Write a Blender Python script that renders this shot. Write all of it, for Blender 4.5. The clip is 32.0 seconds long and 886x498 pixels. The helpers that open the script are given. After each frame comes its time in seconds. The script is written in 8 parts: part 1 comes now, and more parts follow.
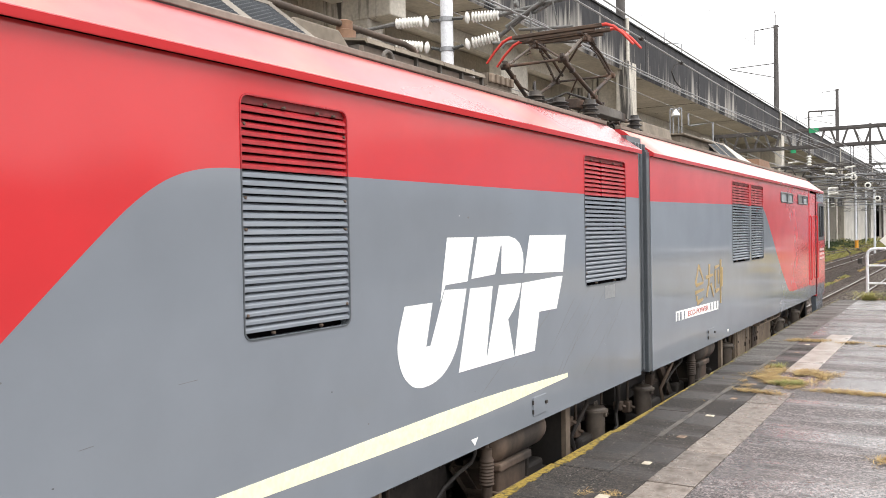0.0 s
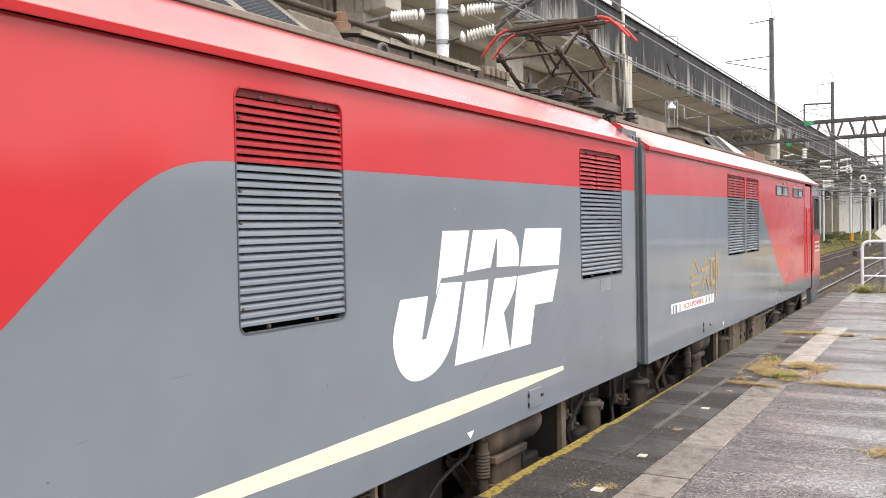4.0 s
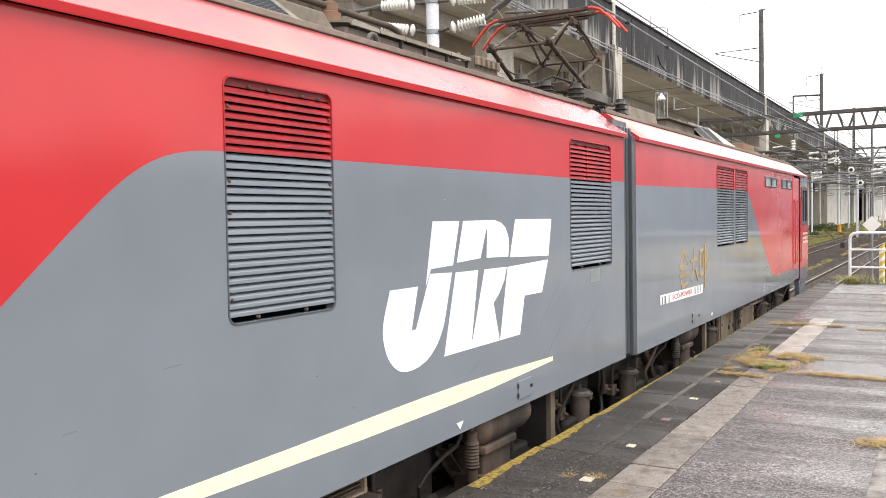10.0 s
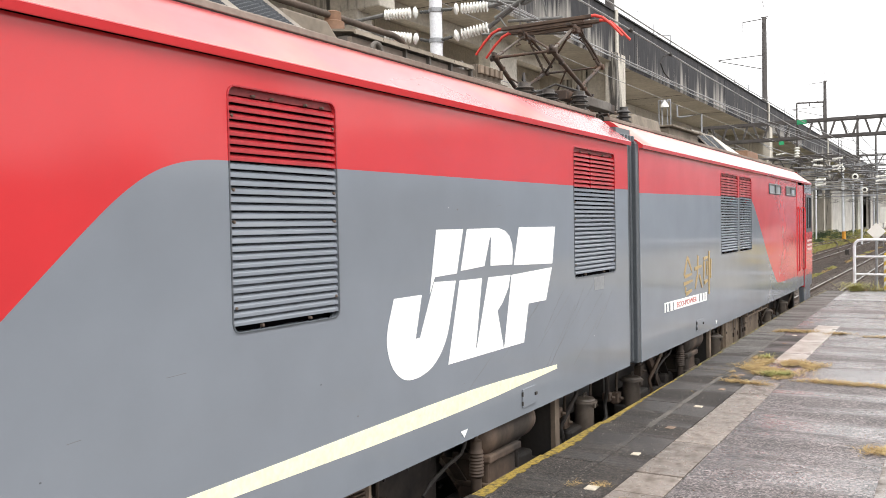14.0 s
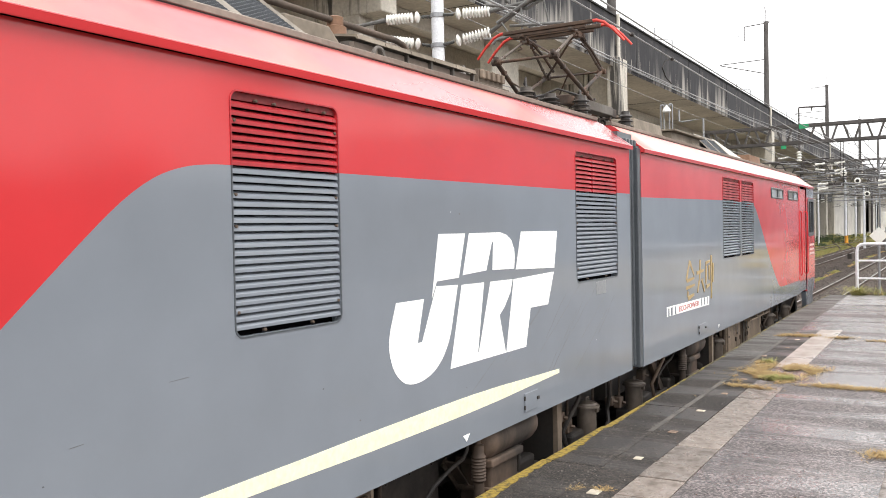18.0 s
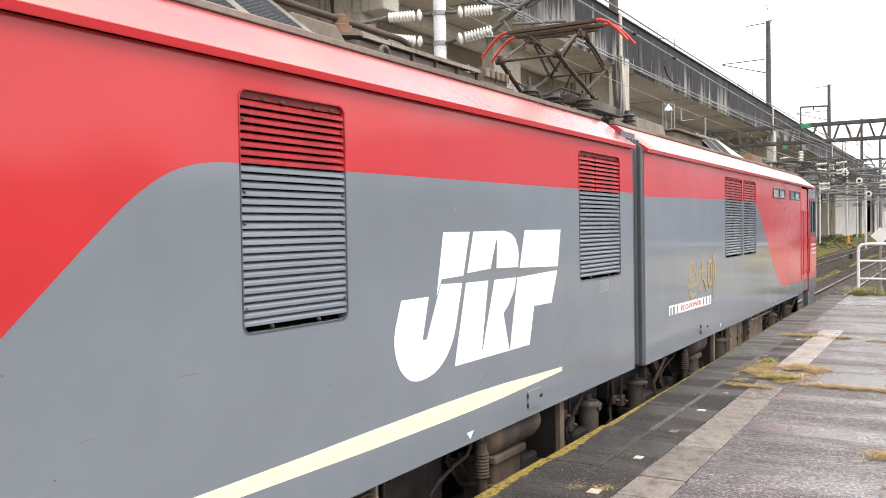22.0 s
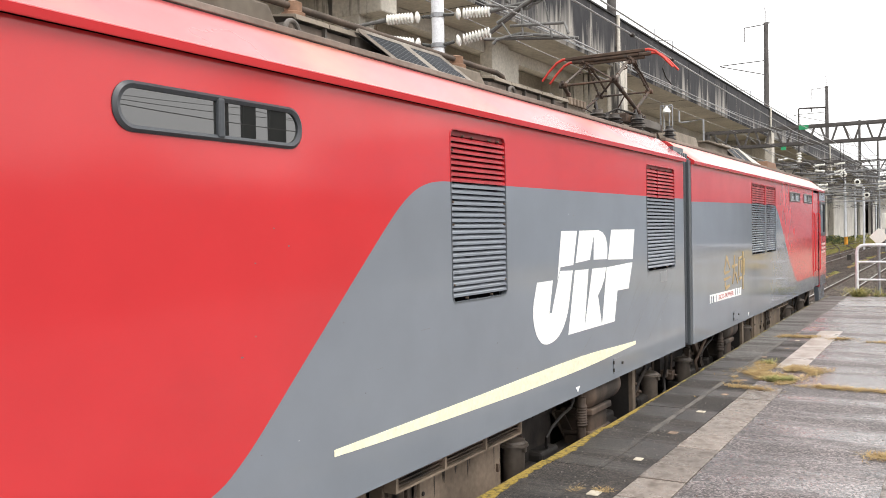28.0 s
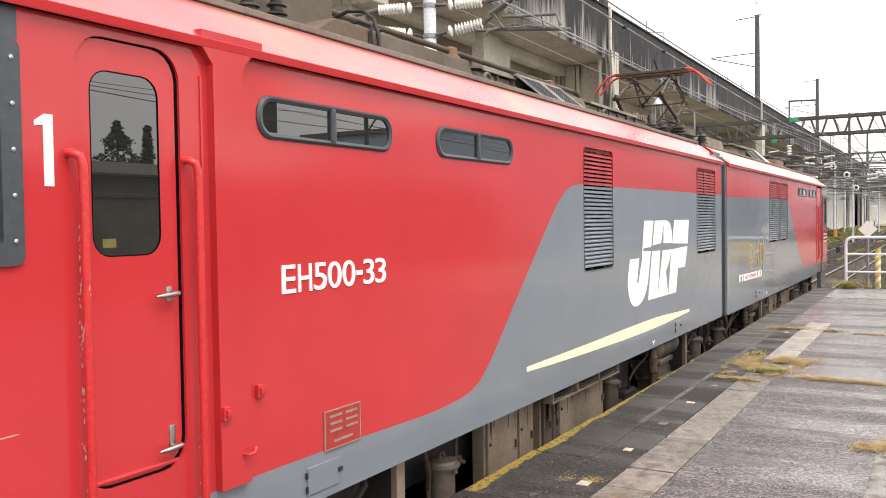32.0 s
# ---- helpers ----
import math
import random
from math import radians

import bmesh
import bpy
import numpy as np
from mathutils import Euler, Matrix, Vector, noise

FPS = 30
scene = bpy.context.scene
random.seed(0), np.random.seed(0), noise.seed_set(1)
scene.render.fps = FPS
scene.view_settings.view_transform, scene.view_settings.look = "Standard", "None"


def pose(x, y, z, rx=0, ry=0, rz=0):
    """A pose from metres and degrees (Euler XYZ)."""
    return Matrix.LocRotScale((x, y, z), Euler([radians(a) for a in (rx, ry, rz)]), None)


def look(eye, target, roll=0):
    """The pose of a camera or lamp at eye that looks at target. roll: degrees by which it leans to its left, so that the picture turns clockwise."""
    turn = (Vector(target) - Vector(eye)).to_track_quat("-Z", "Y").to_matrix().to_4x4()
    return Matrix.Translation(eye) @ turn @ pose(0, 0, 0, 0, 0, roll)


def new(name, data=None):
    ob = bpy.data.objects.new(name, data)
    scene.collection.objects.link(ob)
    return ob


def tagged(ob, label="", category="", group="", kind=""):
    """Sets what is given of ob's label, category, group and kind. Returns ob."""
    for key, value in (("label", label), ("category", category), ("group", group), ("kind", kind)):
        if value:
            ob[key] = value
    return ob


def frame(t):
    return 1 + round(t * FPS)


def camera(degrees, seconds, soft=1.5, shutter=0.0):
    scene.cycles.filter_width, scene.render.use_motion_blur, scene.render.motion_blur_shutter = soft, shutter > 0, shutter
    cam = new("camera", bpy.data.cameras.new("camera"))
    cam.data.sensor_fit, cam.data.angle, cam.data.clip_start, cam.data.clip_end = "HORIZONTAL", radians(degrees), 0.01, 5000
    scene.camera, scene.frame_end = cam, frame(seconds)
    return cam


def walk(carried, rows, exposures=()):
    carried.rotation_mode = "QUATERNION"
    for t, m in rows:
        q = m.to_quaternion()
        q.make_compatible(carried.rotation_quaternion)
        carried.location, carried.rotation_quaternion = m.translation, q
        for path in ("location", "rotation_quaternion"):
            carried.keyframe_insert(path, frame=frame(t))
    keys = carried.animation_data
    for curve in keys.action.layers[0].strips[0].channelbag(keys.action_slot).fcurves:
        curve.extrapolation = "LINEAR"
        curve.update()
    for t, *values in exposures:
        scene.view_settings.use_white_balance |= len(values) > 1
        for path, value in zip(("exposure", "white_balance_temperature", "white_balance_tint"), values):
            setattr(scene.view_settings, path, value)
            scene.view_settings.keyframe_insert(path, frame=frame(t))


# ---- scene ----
cam = camera(54.119, 32.0, soft=0.9)
walk(cam, [
    (0, pose(0.0019, -0.0067, 1.5909, 89.054, 1.021, 31.200)),
    (0.5, pose(0.0016, -0.0053, 1.5919, 89.017, 1.016, 31.140)),
    (1, pose(0.0012, -0.0043, 1.5926, 89.013, 1.042, 31.199)),
    (1.5, pose(0.0030, -0.0015, 1.5917, 88.967, 1.079, 31.238)),
    (2, pose(0.0015, -0.0020, 1.5921, 88.882, 1.077, 31.115)),
    (2.5, pose(0.0015, -0.0007, 1.5924, 88.720, 1.041, 31.019)),
    (3, pose(0.0002, 0.0006, 1.5921, 88.636, 1.090, 31.083)),
    (3.5, pose(0.0014, -0.0004, 1.5901, 88.577, 1.111, 31.009)),
    (5.5, pose(0.0016, -0.0029, 1.5913, 88.819, 1.071, 30.670)),
    (6, pose(0.0041, -0.0042, 1.5916, 88.854, 1.125, 30.524)),
    (6.5, pose(0.0041, -0.0061, 1.5919, 89.014, 1.201, 30.418)),
    (7, pose(0.0058, -0.0076, 1.5938, 89.050, 1.221, 30.400)),
    (7.5, pose(0.0036, -0.0044, 1.5948, 88.911, 1.196, 30.461)),
    (8, pose(0.0025, -0.0019, 1.5917, 88.669, 1.111, 30.463)),
    (8.5, pose(0.0004, -0.0012, 1.5903, 88.409, 0.953, 30.383)),
    (9, pose(-0.0001, 0.0003, 1.5903, 88.127, 0.913, 30.314)),
    (9.5, pose(-0.0014, 0.0019, 1.5897, 87.997, 0.919, 30.271)),
    (10, pose(-0.0014, 0.0023, 1.5904, 87.975, 0.969, 30.261)),
    (10.5, pose(-0.0017, 0.0051, 1.5904, 87.925, 0.998, 30.298)),
    (11, pose(-0.0027, 0.0046, 1.5893, 87.917, 1.005, 30.260)),
    (11.5, pose(-0.0028, 0.0047, 1.5901, 87.906, 1.042, 30.263)),
    (12, pose(-0.0039, 0.0052, 1.5912, 87.908, 1.065, 30.401)),
    (12.5, pose(-0.0025, 0.0036, 1.5909, 88.006, 1.001, 30.363)),
    (13, pose(-0.0028, 0.0005, 1.5905, 88.183, 0.956, 30.237)),
    (13.5, pose(-0.0009, -0.0003, 1.5922, 88.337, 1.042, 30.328)),
    (14, pose(-0.0005, -0.0000, 1.5920, 88.500, 1.110, 30.505)),
    (14.5, pose(0.0003, -0.0009, 1.5935, 88.612, 1.070, 30.592)),
    (16.5, pose(0.0000, -0.0020, 1.5915, 88.523, 1.145, 30.754)),
    (17, pose(0.0009, -0.0021, 1.5915, 88.572, 1.134, 30.794)),
    (17.5, pose(0.0025, -0.0022, 1.5913, 88.679, 1.146, 30.705)),
    (18, pose(0.0029, -0.0045, 1.5897, 88.812, 1.177, 30.645)),
    (18.5, pose(0.0058, -0.0069, 1.5903, 88.979, 1.169, 30.625)),
    (19, pose(0.0071, -0.0083, 1.5929, 89.123, 1.224, 30.726)),
    (19.5, pose(0.0083, -0.0066, 1.5931, 89.068, 1.214, 30.811)),
    (20, pose(0.0042, -0.0050, 1.5936, 88.949, 1.105, 30.750)),
    (20.5, pose(0.0029, -0.0040, 1.5925, 88.841, 0.990, 30.652)),
    (21, pose(0.0028, -0.0037, 1.5926, 88.767, 0.963, 30.720)),
    (21.5, pose(0.0002, -0.0025, 1.5912, 88.715, 1.006, 30.774)),
    (22, pose(-0.0005, -0.0008, 1.5904, 88.693, 0.923, 30.719)),
    (22.5, pose(0.0019, 0.0005, 1.5879, 88.798, 0.892, 30.699)),
    (23, pose(0.0049, 0.0019, 1.5868, 88.967, 1.031, 30.758)),
    (23.5, pose(0.0069, 0.0029, 1.5871, 89.054, 1.107, 30.775)),
    (24, pose(0.0099, 0.0024, 1.5874, 89.001, 1.129, 30.727)),
    (24.5, pose(0.0095, 0.0022, 1.5847, 88.944, 1.093, 30.668)),
    (25, pose(0.0071, 0.0029, 1.5852, 88.985, 1.046, 30.690)),
    (25.5, pose(0.0026, 0.0042, 1.5845, 88.882, 0.944, 30.671)),
    (27.5, pose(-0.0071, 0.0058, 1.5857, 88.818, 1.106, 30.671)),
    (28, pose(-0.0071, 0.0077, 1.5861, 88.846, 1.073, 30.623)),
    (28.5, pose(-0.0073, 0.0082, 1.5848, 88.756, 1.018, 30.437)),
    (29, pose(-0.0108, 0.0078, 1.5849, 88.566, 1.035, 30.297)),
    (29.5, pose(-0.0147, 0.0061, 1.5904, 88.340, 0.980, 30.303)),
    (30, pose(-0.0152, 0.0067, 1.5896, 88.216, 0.968, 30.328)),
    (30.5, pose(-0.0121, 0.0058, 1.5879, 88.095, 0.963, 30.366)),
    (31, pose(-0.0087, 0.0037, 1.5865, 88.073, 0.922, 30.198)),
    (31.5, pose(-0.0080, 0.0013, 1.5844, 88.146, 0.902, 30.075)),
    (32, pose(-0.0068, 0.0006, 1.5858, 88.250, 0.887, 30.033)),
], [(0, 0.90, 6500, 10), (22, 0.90, 6500, 10), (25.5, 0.88, 6520, 10), (28, 0.85, 6560, 10), (32, 0.81, 6680, 10)])

# how far the locomotive has gone, in metres
TRAVEL = [(0, 0.0), (21.2, 0.0), (21.5, 0.0034), (22, 0.0424), (22.5, 0.1210), (23, 0.2262), (23.5, 0.3587), (24, 0.4970), (24.5, 0.6481), (25, 0.8101), (25.5, 0.9625), (27.5, 1.6609), (28, 1.8569), (28.5, 2.1019), (29, 2.4015), (29.5, 2.7195), (30, 2.9928), (30.5, 3.2729), (31, 3.5832), (31.5, 3.9031), (32, 4.2375)]

# ---- world, sun, exposure ----
world = bpy.data.worlds.new("overcast_sky")
scene.world = world
world.use_nodes = True
wn, wl = world.node_tree.nodes, world.node_tree.links
sky = wn.new("ShaderNodeTexSky")
sky.sky_type, sky.sun_disc = "NISHITA", False
sky.sun_elevation, sky.sun_rotation = radians(52), radians(120)
sky.air_density, sky.dust_density, sky.ozone_density = 1.0, 6.0, 1.0
grey = wn.new("ShaderNodeHueSaturation")
grey.inputs["Saturation"].default_value = 0.12
cloud = wn.new("ShaderNodeMix")
cloud.data_type = "RGBA"
cloud.inputs["Factor"].default_value = 0.72
cloud.inputs["B"].default_value = (10.7, 10.6, 10.6, 1)
wl.new(sky.outputs["Color"], grey.inputs["Color"])
wl.new(grey.outputs["Color"], cloud.inputs["A"])
bg = wn["Background"]
bg.inputs["Strength"].default_value = 0.12
wl.new(cloud.outputs["Result"], bg.inputs["Color"])
sun = new("sun", bpy.data.lights.new("sun", "SUN"))
sun.data.energy, sun.data.angle, sun.data.color = 0.9, radians(25), (1.0, 0.97, 0.93)
sun.matrix_world = look((14, 6, 24), (0, 8, 0))
scene.view_settings.exposure = 0.85


# ---- materials ----
def material(name, col, rough=0.6, metal=0.0, col2=None, grain=30.0, stain=1.2, amount=0.5, bump=0.0, stretch=(1, 1, 1), spec=0.5,
             rvar=0.1, coat=0.0, per_object=0.0, sharp=(0.35, 0.7)):
    """A surface of two colours mixed by a large noise, with fine grain, relief and uneven gloss."""
    m = bpy.data.materials.new(name)
    m.use_nodes = True
    n, l = m.node_tree.nodes, m.node_tree.links
    b = n["Principled BSDF"]
    co = n.new("ShaderNodeTexCoord")
    mp = n.new("ShaderNodeMapping")
    mp.inputs["Scale"].default_value = stretch
    l.new(co.outputs["Object"], mp.inputs["Vector"])
    n1, n2 = n.new("ShaderNodeTexNoise"), n.new("ShaderNodeTexNoise")
    n1.inputs["Scale"].default_value, n1.inputs["Detail"].default_value = stain, 6
    n2.inputs["Scale"].default_value, n2.inputs["Detail"].default_value = grain, 4
    l.new(mp.outputs["Vector"], n1.inputs["Vector"])
    l.new(co.outputs["Object"], n2.inputs["Vector"])
    ramp = n.new("ShaderNodeMapRange")
    ramp.inputs["From Min"].default_value, ramp.inputs["From Max"].default_value = sharp
    ramp.inputs["To Max"].default_value = amount
    l.new(n1.outputs["Fac"], ramp.inputs["Value"])
    mix = n.new("ShaderNodeMix")
    mix.data_type = "RGBA"
    c2 = col2 or tuple(c * 0.6 for c in col)
    mix.inputs["A"].default_value, mix.inputs["B"].default_value = (*col, 1), (*c2, 1)
    l.new(ramp.outputs["Result"], mix.inputs["Factor"])
    hsv = n.new("ShaderNodeHueSaturation")
    vr = n.new("ShaderNodeMapRange")
    vr.inputs["From Min"].default_value, vr.inputs["From Max"].default_value = 0.25, 0.75
    vr.inputs["To Min"].default_value, vr.inputs["To Max"].default_value = 1 - 0.18 * min(1, amount * 2), 1 + 0.18 * min(1, amount * 2)
    l.new(n2.outputs["Fac"], vr.inputs["Value"])
    if per_object:
        oi = n.new("ShaderNodeObjectInfo")
        pr = n.new("ShaderNodeMapRange")
        pr.inputs["To Min"].default_value, pr.inputs["To Max"].default_value = 1 - per_object, 1 + per_object
        l.new(oi.outputs["Random"], pr.inputs["Value"])
        mu = n.new("ShaderNodeMath")
        mu.operation = "MULTIPLY"
        l.new(vr.outputs["Result"], mu.inputs[0])
        l.new(pr.outputs["Result"], mu.inputs[1])
        l.new(mu.outputs["Value"], hsv.inputs["Value"])
    else:
        l.new(vr.outputs["Result"], hsv.inputs["Value"])
    l.new(mix.outputs["Result"], hsv.inputs["Color"])
    l.new(hsv.outputs["Color"], b.inputs["Base Color"])
    rr = n.new("ShaderNodeMapRange")
    rr.inputs["From Min"].default_value, rr.inputs["From Max"].default_value = 0.3, 0.7
    rr.inputs["To Min"].default_value, rr.inputs["To Max"].default_value = max(0.02, rough - rvar), min(1, rough + rvar)
    l.new(n1.outputs["Fac"], rr.inputs["Value"])
    l.new(rr.outputs["Result"], b.inputs["Roughness"])
    b.inputs["Metallic"].default_value = metal
    b.inputs["Specular IOR Level"].default_value = spec
    if coat:
        b.inputs["Coat Weight"].default_value, b.inputs["Coat Roughness"].default_value = coat, 0.08
    if bump:
        bu = n.new("ShaderNodeBump")
        bu.inputs["Strength"].default_value, bu.inputs["Distance"].default_value = bump, 0.01
        l.new(n2.outputs["Fac"], bu.inputs["Height"])
        l.new(bu.outputs["Normal"], b.inputs["Normal"])
    return m


RED = material("red_paint", (0.53, 0.035, 0.040), 0.14, col2=(0.555, 0.043, 0.048), spec=0.5, grain=2.2, stain=0.5, amount=0.14, stretch=(1, 0.6, 1.5), rvar=0.04, bump=0.15)
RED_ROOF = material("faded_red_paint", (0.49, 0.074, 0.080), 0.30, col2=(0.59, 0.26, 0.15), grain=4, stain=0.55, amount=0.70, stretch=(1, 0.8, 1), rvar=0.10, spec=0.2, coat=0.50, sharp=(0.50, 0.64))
# Far cant: chalky wear, and some of the sky's reflection mixed into the base.
CHALKY = material("chalky_sky_pale_red", (0.60, 0.16, 0.155), 0.44, col2=(0.64, 0.36, 0.28), grain=4, stain=1.1, amount=0.9, stretch=(1, 0.4, 1), rvar=0.16, spec=0.36, coat=0.65)
# Far section's red, lightened to carry grazing reflections in its colour.
RED_FAR = material("sheen_paled_red_paint", (0.55, 0.060, 0.068), 0.16, col2=(0.58, 0.085, 0.092), spec=0.55, grain=2.2, stain=0.5, amount=0.25, stretch=(1, 0.5, 1.0), rvar=0.05, bump=0.08)
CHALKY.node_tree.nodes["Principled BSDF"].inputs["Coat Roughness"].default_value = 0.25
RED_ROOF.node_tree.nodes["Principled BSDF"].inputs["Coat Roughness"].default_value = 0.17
GREY = material("blue_grey_paint", (0.191, 0.212, 0.241), 0.10, col2=(0.209, 0.224, 0.240), spec=0.5, grain=2.2, stain=0.6, amount=0.16, stretch=(1, 0.6, 1.2), rvar=0.04, bump=0.07)
GREY_DARK = material("dark_grey_paint", (0.075, 0.085, 0.095), 0.42, amount=0.4)
WHITE = material("white_marking", (0.86, 0.86, 0.85), 0.45, col2=(0.80, 0.80, 0.78), amount=0.3, rvar=0.03)
CREAM = material("cream_marking", (0.84, 0.81, 0.60), 0.45, col2=(0.80, 0.76, 0.58), amount=0.4)
GOLD = material("gold_marking", (0.42, 0.30, 0.13), 0.45, amount=0.3)
# Stands in for unlit depth behind openings; thin edging uses it too.
BLACK = material("shade_and_seal_black", (0.006, 0.006, 0.007), 0.9, amount=0.3, spec=0.0)
RUBBER = material("grey_rubber", (0.050, 0.056, 0.064), 0.35, amount=0.4, grain=60)
STEEL = material("worn_steel", (0.52, 0.51, 0.49), 0.34, metal=1.0, amount=0.4)
ROOFBROWN = material("sunlit_brown_dust", (0.165, 0.115, 0.078), 0.8, col2=(0.085, 0.056, 0.037), grain=30, stain=2.5, amount=0.9, bump=0.15)
RUST = material("brown_dust", (0.115, 0.080, 0.058), 0.8, col2=(0.05, 0.038, 0.03), grain=40, stain=3, amount=0.9, bump=0.2)
DUSTY = material("pale_brown_dust", (0.27, 0.205, 0.15), 0.8, col2=(0.12, 0.09, 0.066), grain=25, stain=2.0, amount=0.9, bump=0.1, stretch=(1, 1, 0.35))
ROOFTAN = material("tan_dust", (0.24, 0.20, 0.155), 0.8, col2=(0.12, 0.098, 0.074), grain=18, stain=2.4, amount=0.85, bump=0.1, stretch=(1, 1, 0.4))
UNDER = material("underframe_dust", (0.132, 0.089, 0.063), 0.75, col2=(0.022, 0.0165, 0.013), grain=25, stain=2.6, amount=0.95, bump=0.15, stretch=(1, 1, 0.4), sharp=(0.32, 0.60))
CAN = material("dusty_canister_paint", (0.145, 0.118, 0.096), 0.45, col2=(0.040, 0.031, 0.025), grain=25, stain=4, amount=0.9, bump=0.1, stretch=(1, 1, 0.4))
OILRUN = material("oil_run", (0.030, 0.022, 0.017), 0.5, amount=0.5)
# Darker copy of the underframe dust: shade behind the canisters is mixed in.
UNDER_DARK = material("shade_dark_underframe", (0.050, 0.037, 0.029), 0.8, col2=(0.012, 0.010, 0.009), grain=25, stain=2.6, amount=0.95, bump=0.15, sharp=(0.32, 0.60))
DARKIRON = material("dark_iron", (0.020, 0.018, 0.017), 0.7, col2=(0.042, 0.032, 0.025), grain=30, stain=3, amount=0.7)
PALEFRAME = material("pale_dusty_frame", (0.42, 0.38, 0.33), 0.7, col2=(0.22, 0.185, 0.15), grain=20, stain=4, amount=0.8)
STRIPTAN = material("dusty_tan_strip", (0.24, 0.195, 0.160), 0.75, col2=(0.13, 0.10, 0.078), grain=20, stain=1.6, amount=0.9, bump=0.1, stretch=(1, 0.5, 1))
HOUSING = material("dusty_olive_housing", (0.145, 0.118, 0.090), 0.75, col2=(0.090, 0.066, 0.048), grain=14, stain=1.8, amount=0.85, bump=0.08, stretch=(1, 1, 0.4))
ROOFGREY = material("roof_dust_grey", (0.13, 0.115, 0.10), 0.7, col2=(0.07, 0.058, 0.048), grain=25, stain=2.5, amount=0.8, bump=0.1)
PORCELAIN = material("white_porcelain", (0.82, 0.81, 0.76), 0.25, amount=0.3)
DARKPORC = material("dark_porcelain", (0.030, 0.025, 0.022), 0.40, col2=(0.105, 0.085, 0.066), grain=30, stain=9, amount=0.8, sharp=(0.45, 0.7))
PANTO = material("pantograph_steel", (0.030, 0.023, 0.019), 0.65, col2=(0.125, 0.066, 0.038), grain=40, stain=5, amount=0.8, bump=0.15)
RUSTBAR = material("rusty_collector_bar", (0.098, 0.060, 0.038), 0.7, col2=(0.035, 0.024, 0.019), grain=40, stain=5, amount=0.9, bump=0.15)
PANTO_PALE = material("dusty_pantograph_tube", (0.13, 0.105, 0.085), 0.6, col2=(0.05, 0.036, 0.028), grain=40, stain=4, amount=0.8, bump=0.1)
HORN = material("red_horn_tube", (0.62, 0.05, 0.035), 0.45, amount=0.3)
CONCRETE = material("viaduct_concrete", (0.60, 0.56, 0.49), 0.85, col2=(0.42, 0.39, 0.34), grain=9, stain=0.5, amount=0.75, bump=0.15, stretch=(1, 1, 0.4))
SOFFIT = material("pale_soffit", (0.56, 0.515, 0.44), 0.9, col2=(0.36, 0.33, 0.285), grain=5, stain=0.35, amount=0.85)
PARAPET = material("stained_parapet", (0.0185, 0.018, 0.021), 0.9, col2=(0.068, 0.064, 0.064), grain=7, stain=1.3, amount=0.85, bump=0.1, stretch=(1, 1, 0.35), sharp=(0.46, 0.70))


def streaked(m, colour, along, upward, low, high, z0, fade):
    """Adds narrow runs of another colour down a face: thick in some stretches, missing in others, thinning out with height."""
    n, l = m.node_tree.nodes, m.node_tree.links
    old = n["Principled BSDF"].inputs["Base Color"].links[0].from_socket
    geo, sep = n.new("ShaderNodeNewGeometry"), n.new("ShaderNodeSeparateXYZ")
    l.new(geo.outputs["Position"], sep.inputs["Vector"])
    facs = []
    for sy, sz, detail in ((along, upward, 5.0), (along * 0.09, 0.0, 2.0)):
        mp, no = n.new("ShaderNodeMapping"), n.new("ShaderNodeTexNoise")
        mp.inputs["Scale"].default_value = (sy, sy, sz)
        no.inputs["Scale"].default_value, no.inputs["Detail"].default_value = 1.0, detail
        l.new(geo.outputs["Position"], mp.inputs["Vector"])
        l.new(mp.outputs["Vector"], no.inputs["Vector"])
        facs.append(no.outputs["Fac"])
    zr = n.new("ShaderNodeMapRange")
    zr.inputs["From Min"].default_value, zr.inputs["From Max"].default_value = z0, z0 + 2.7
    zr.inputs["To Min"].default_value, zr.inputs["To Max"].default_value = fade, -fade
    l.new(sep.outputs["Z"], zr.inputs["Value"])
    add, add2 = n.new("ShaderNodeMath"), n.new("ShaderNodeMath")
    l.new(facs[0], add.inputs[0])
    l.new(zr.outputs["Result"], add.inputs[1])
    half = n.new("ShaderNodeMath")
    half.operation = "MULTIPLY_ADD"
    half.inputs[1].default_value, half.inputs[2].default_value = 0.9, -0.45
    l.new(facs[1], half.inputs[0])
    l.new(add.outputs["Value"], add2.inputs[0])
    l.new(half.outputs["Value"], add2.inputs[1])
    mr, mix = n.new("ShaderNodeMapRange"), n.new("ShaderNodeMix")
    mr.inputs["From Min"].default_value, mr.inputs["From Max"].default_value = low, high
    l.new(add2.outputs["Value"], mr.inputs["Value"])
    mix.data_type = "RGBA"
    l.new(mr.outputs["Result"], mix.inputs["Factor"])
    l.new(old, mix.inputs["A"])
    mix.inputs["B"].default_value = (*colour, 1)
    l.new(mix.outputs["Result"], n["Principled BSDF"].inputs["Base Color"])
    return m


streaked(PARAPET, (0.33, 0.31, 0.28), 1.9, 0.14, 0.62, 0.82, 10.0, 0.17)
STAINED = streaked(material("stained_concrete", (0.56, 0.52, 0.45), 0.85, col2=(0.38, 0.35, 0.30), grain=9, stain=0.8, amount=0.8, bump=0.15, stretch=(1, 1, 0.4)),
                   (0.06, 0.055, 0.05), 4.0, 0.35, 0.55, 0.70, 8.0, -0.04)
LIME = material("pale_lime_run", (0.30, 0.28, 0.25), 0.9, col2=(0.060, 0.058, 0.056), grain=12, stain=4.0, amount=0.95, stretch=(1, 1, 0.25), sharp=(0.38, 0.62))
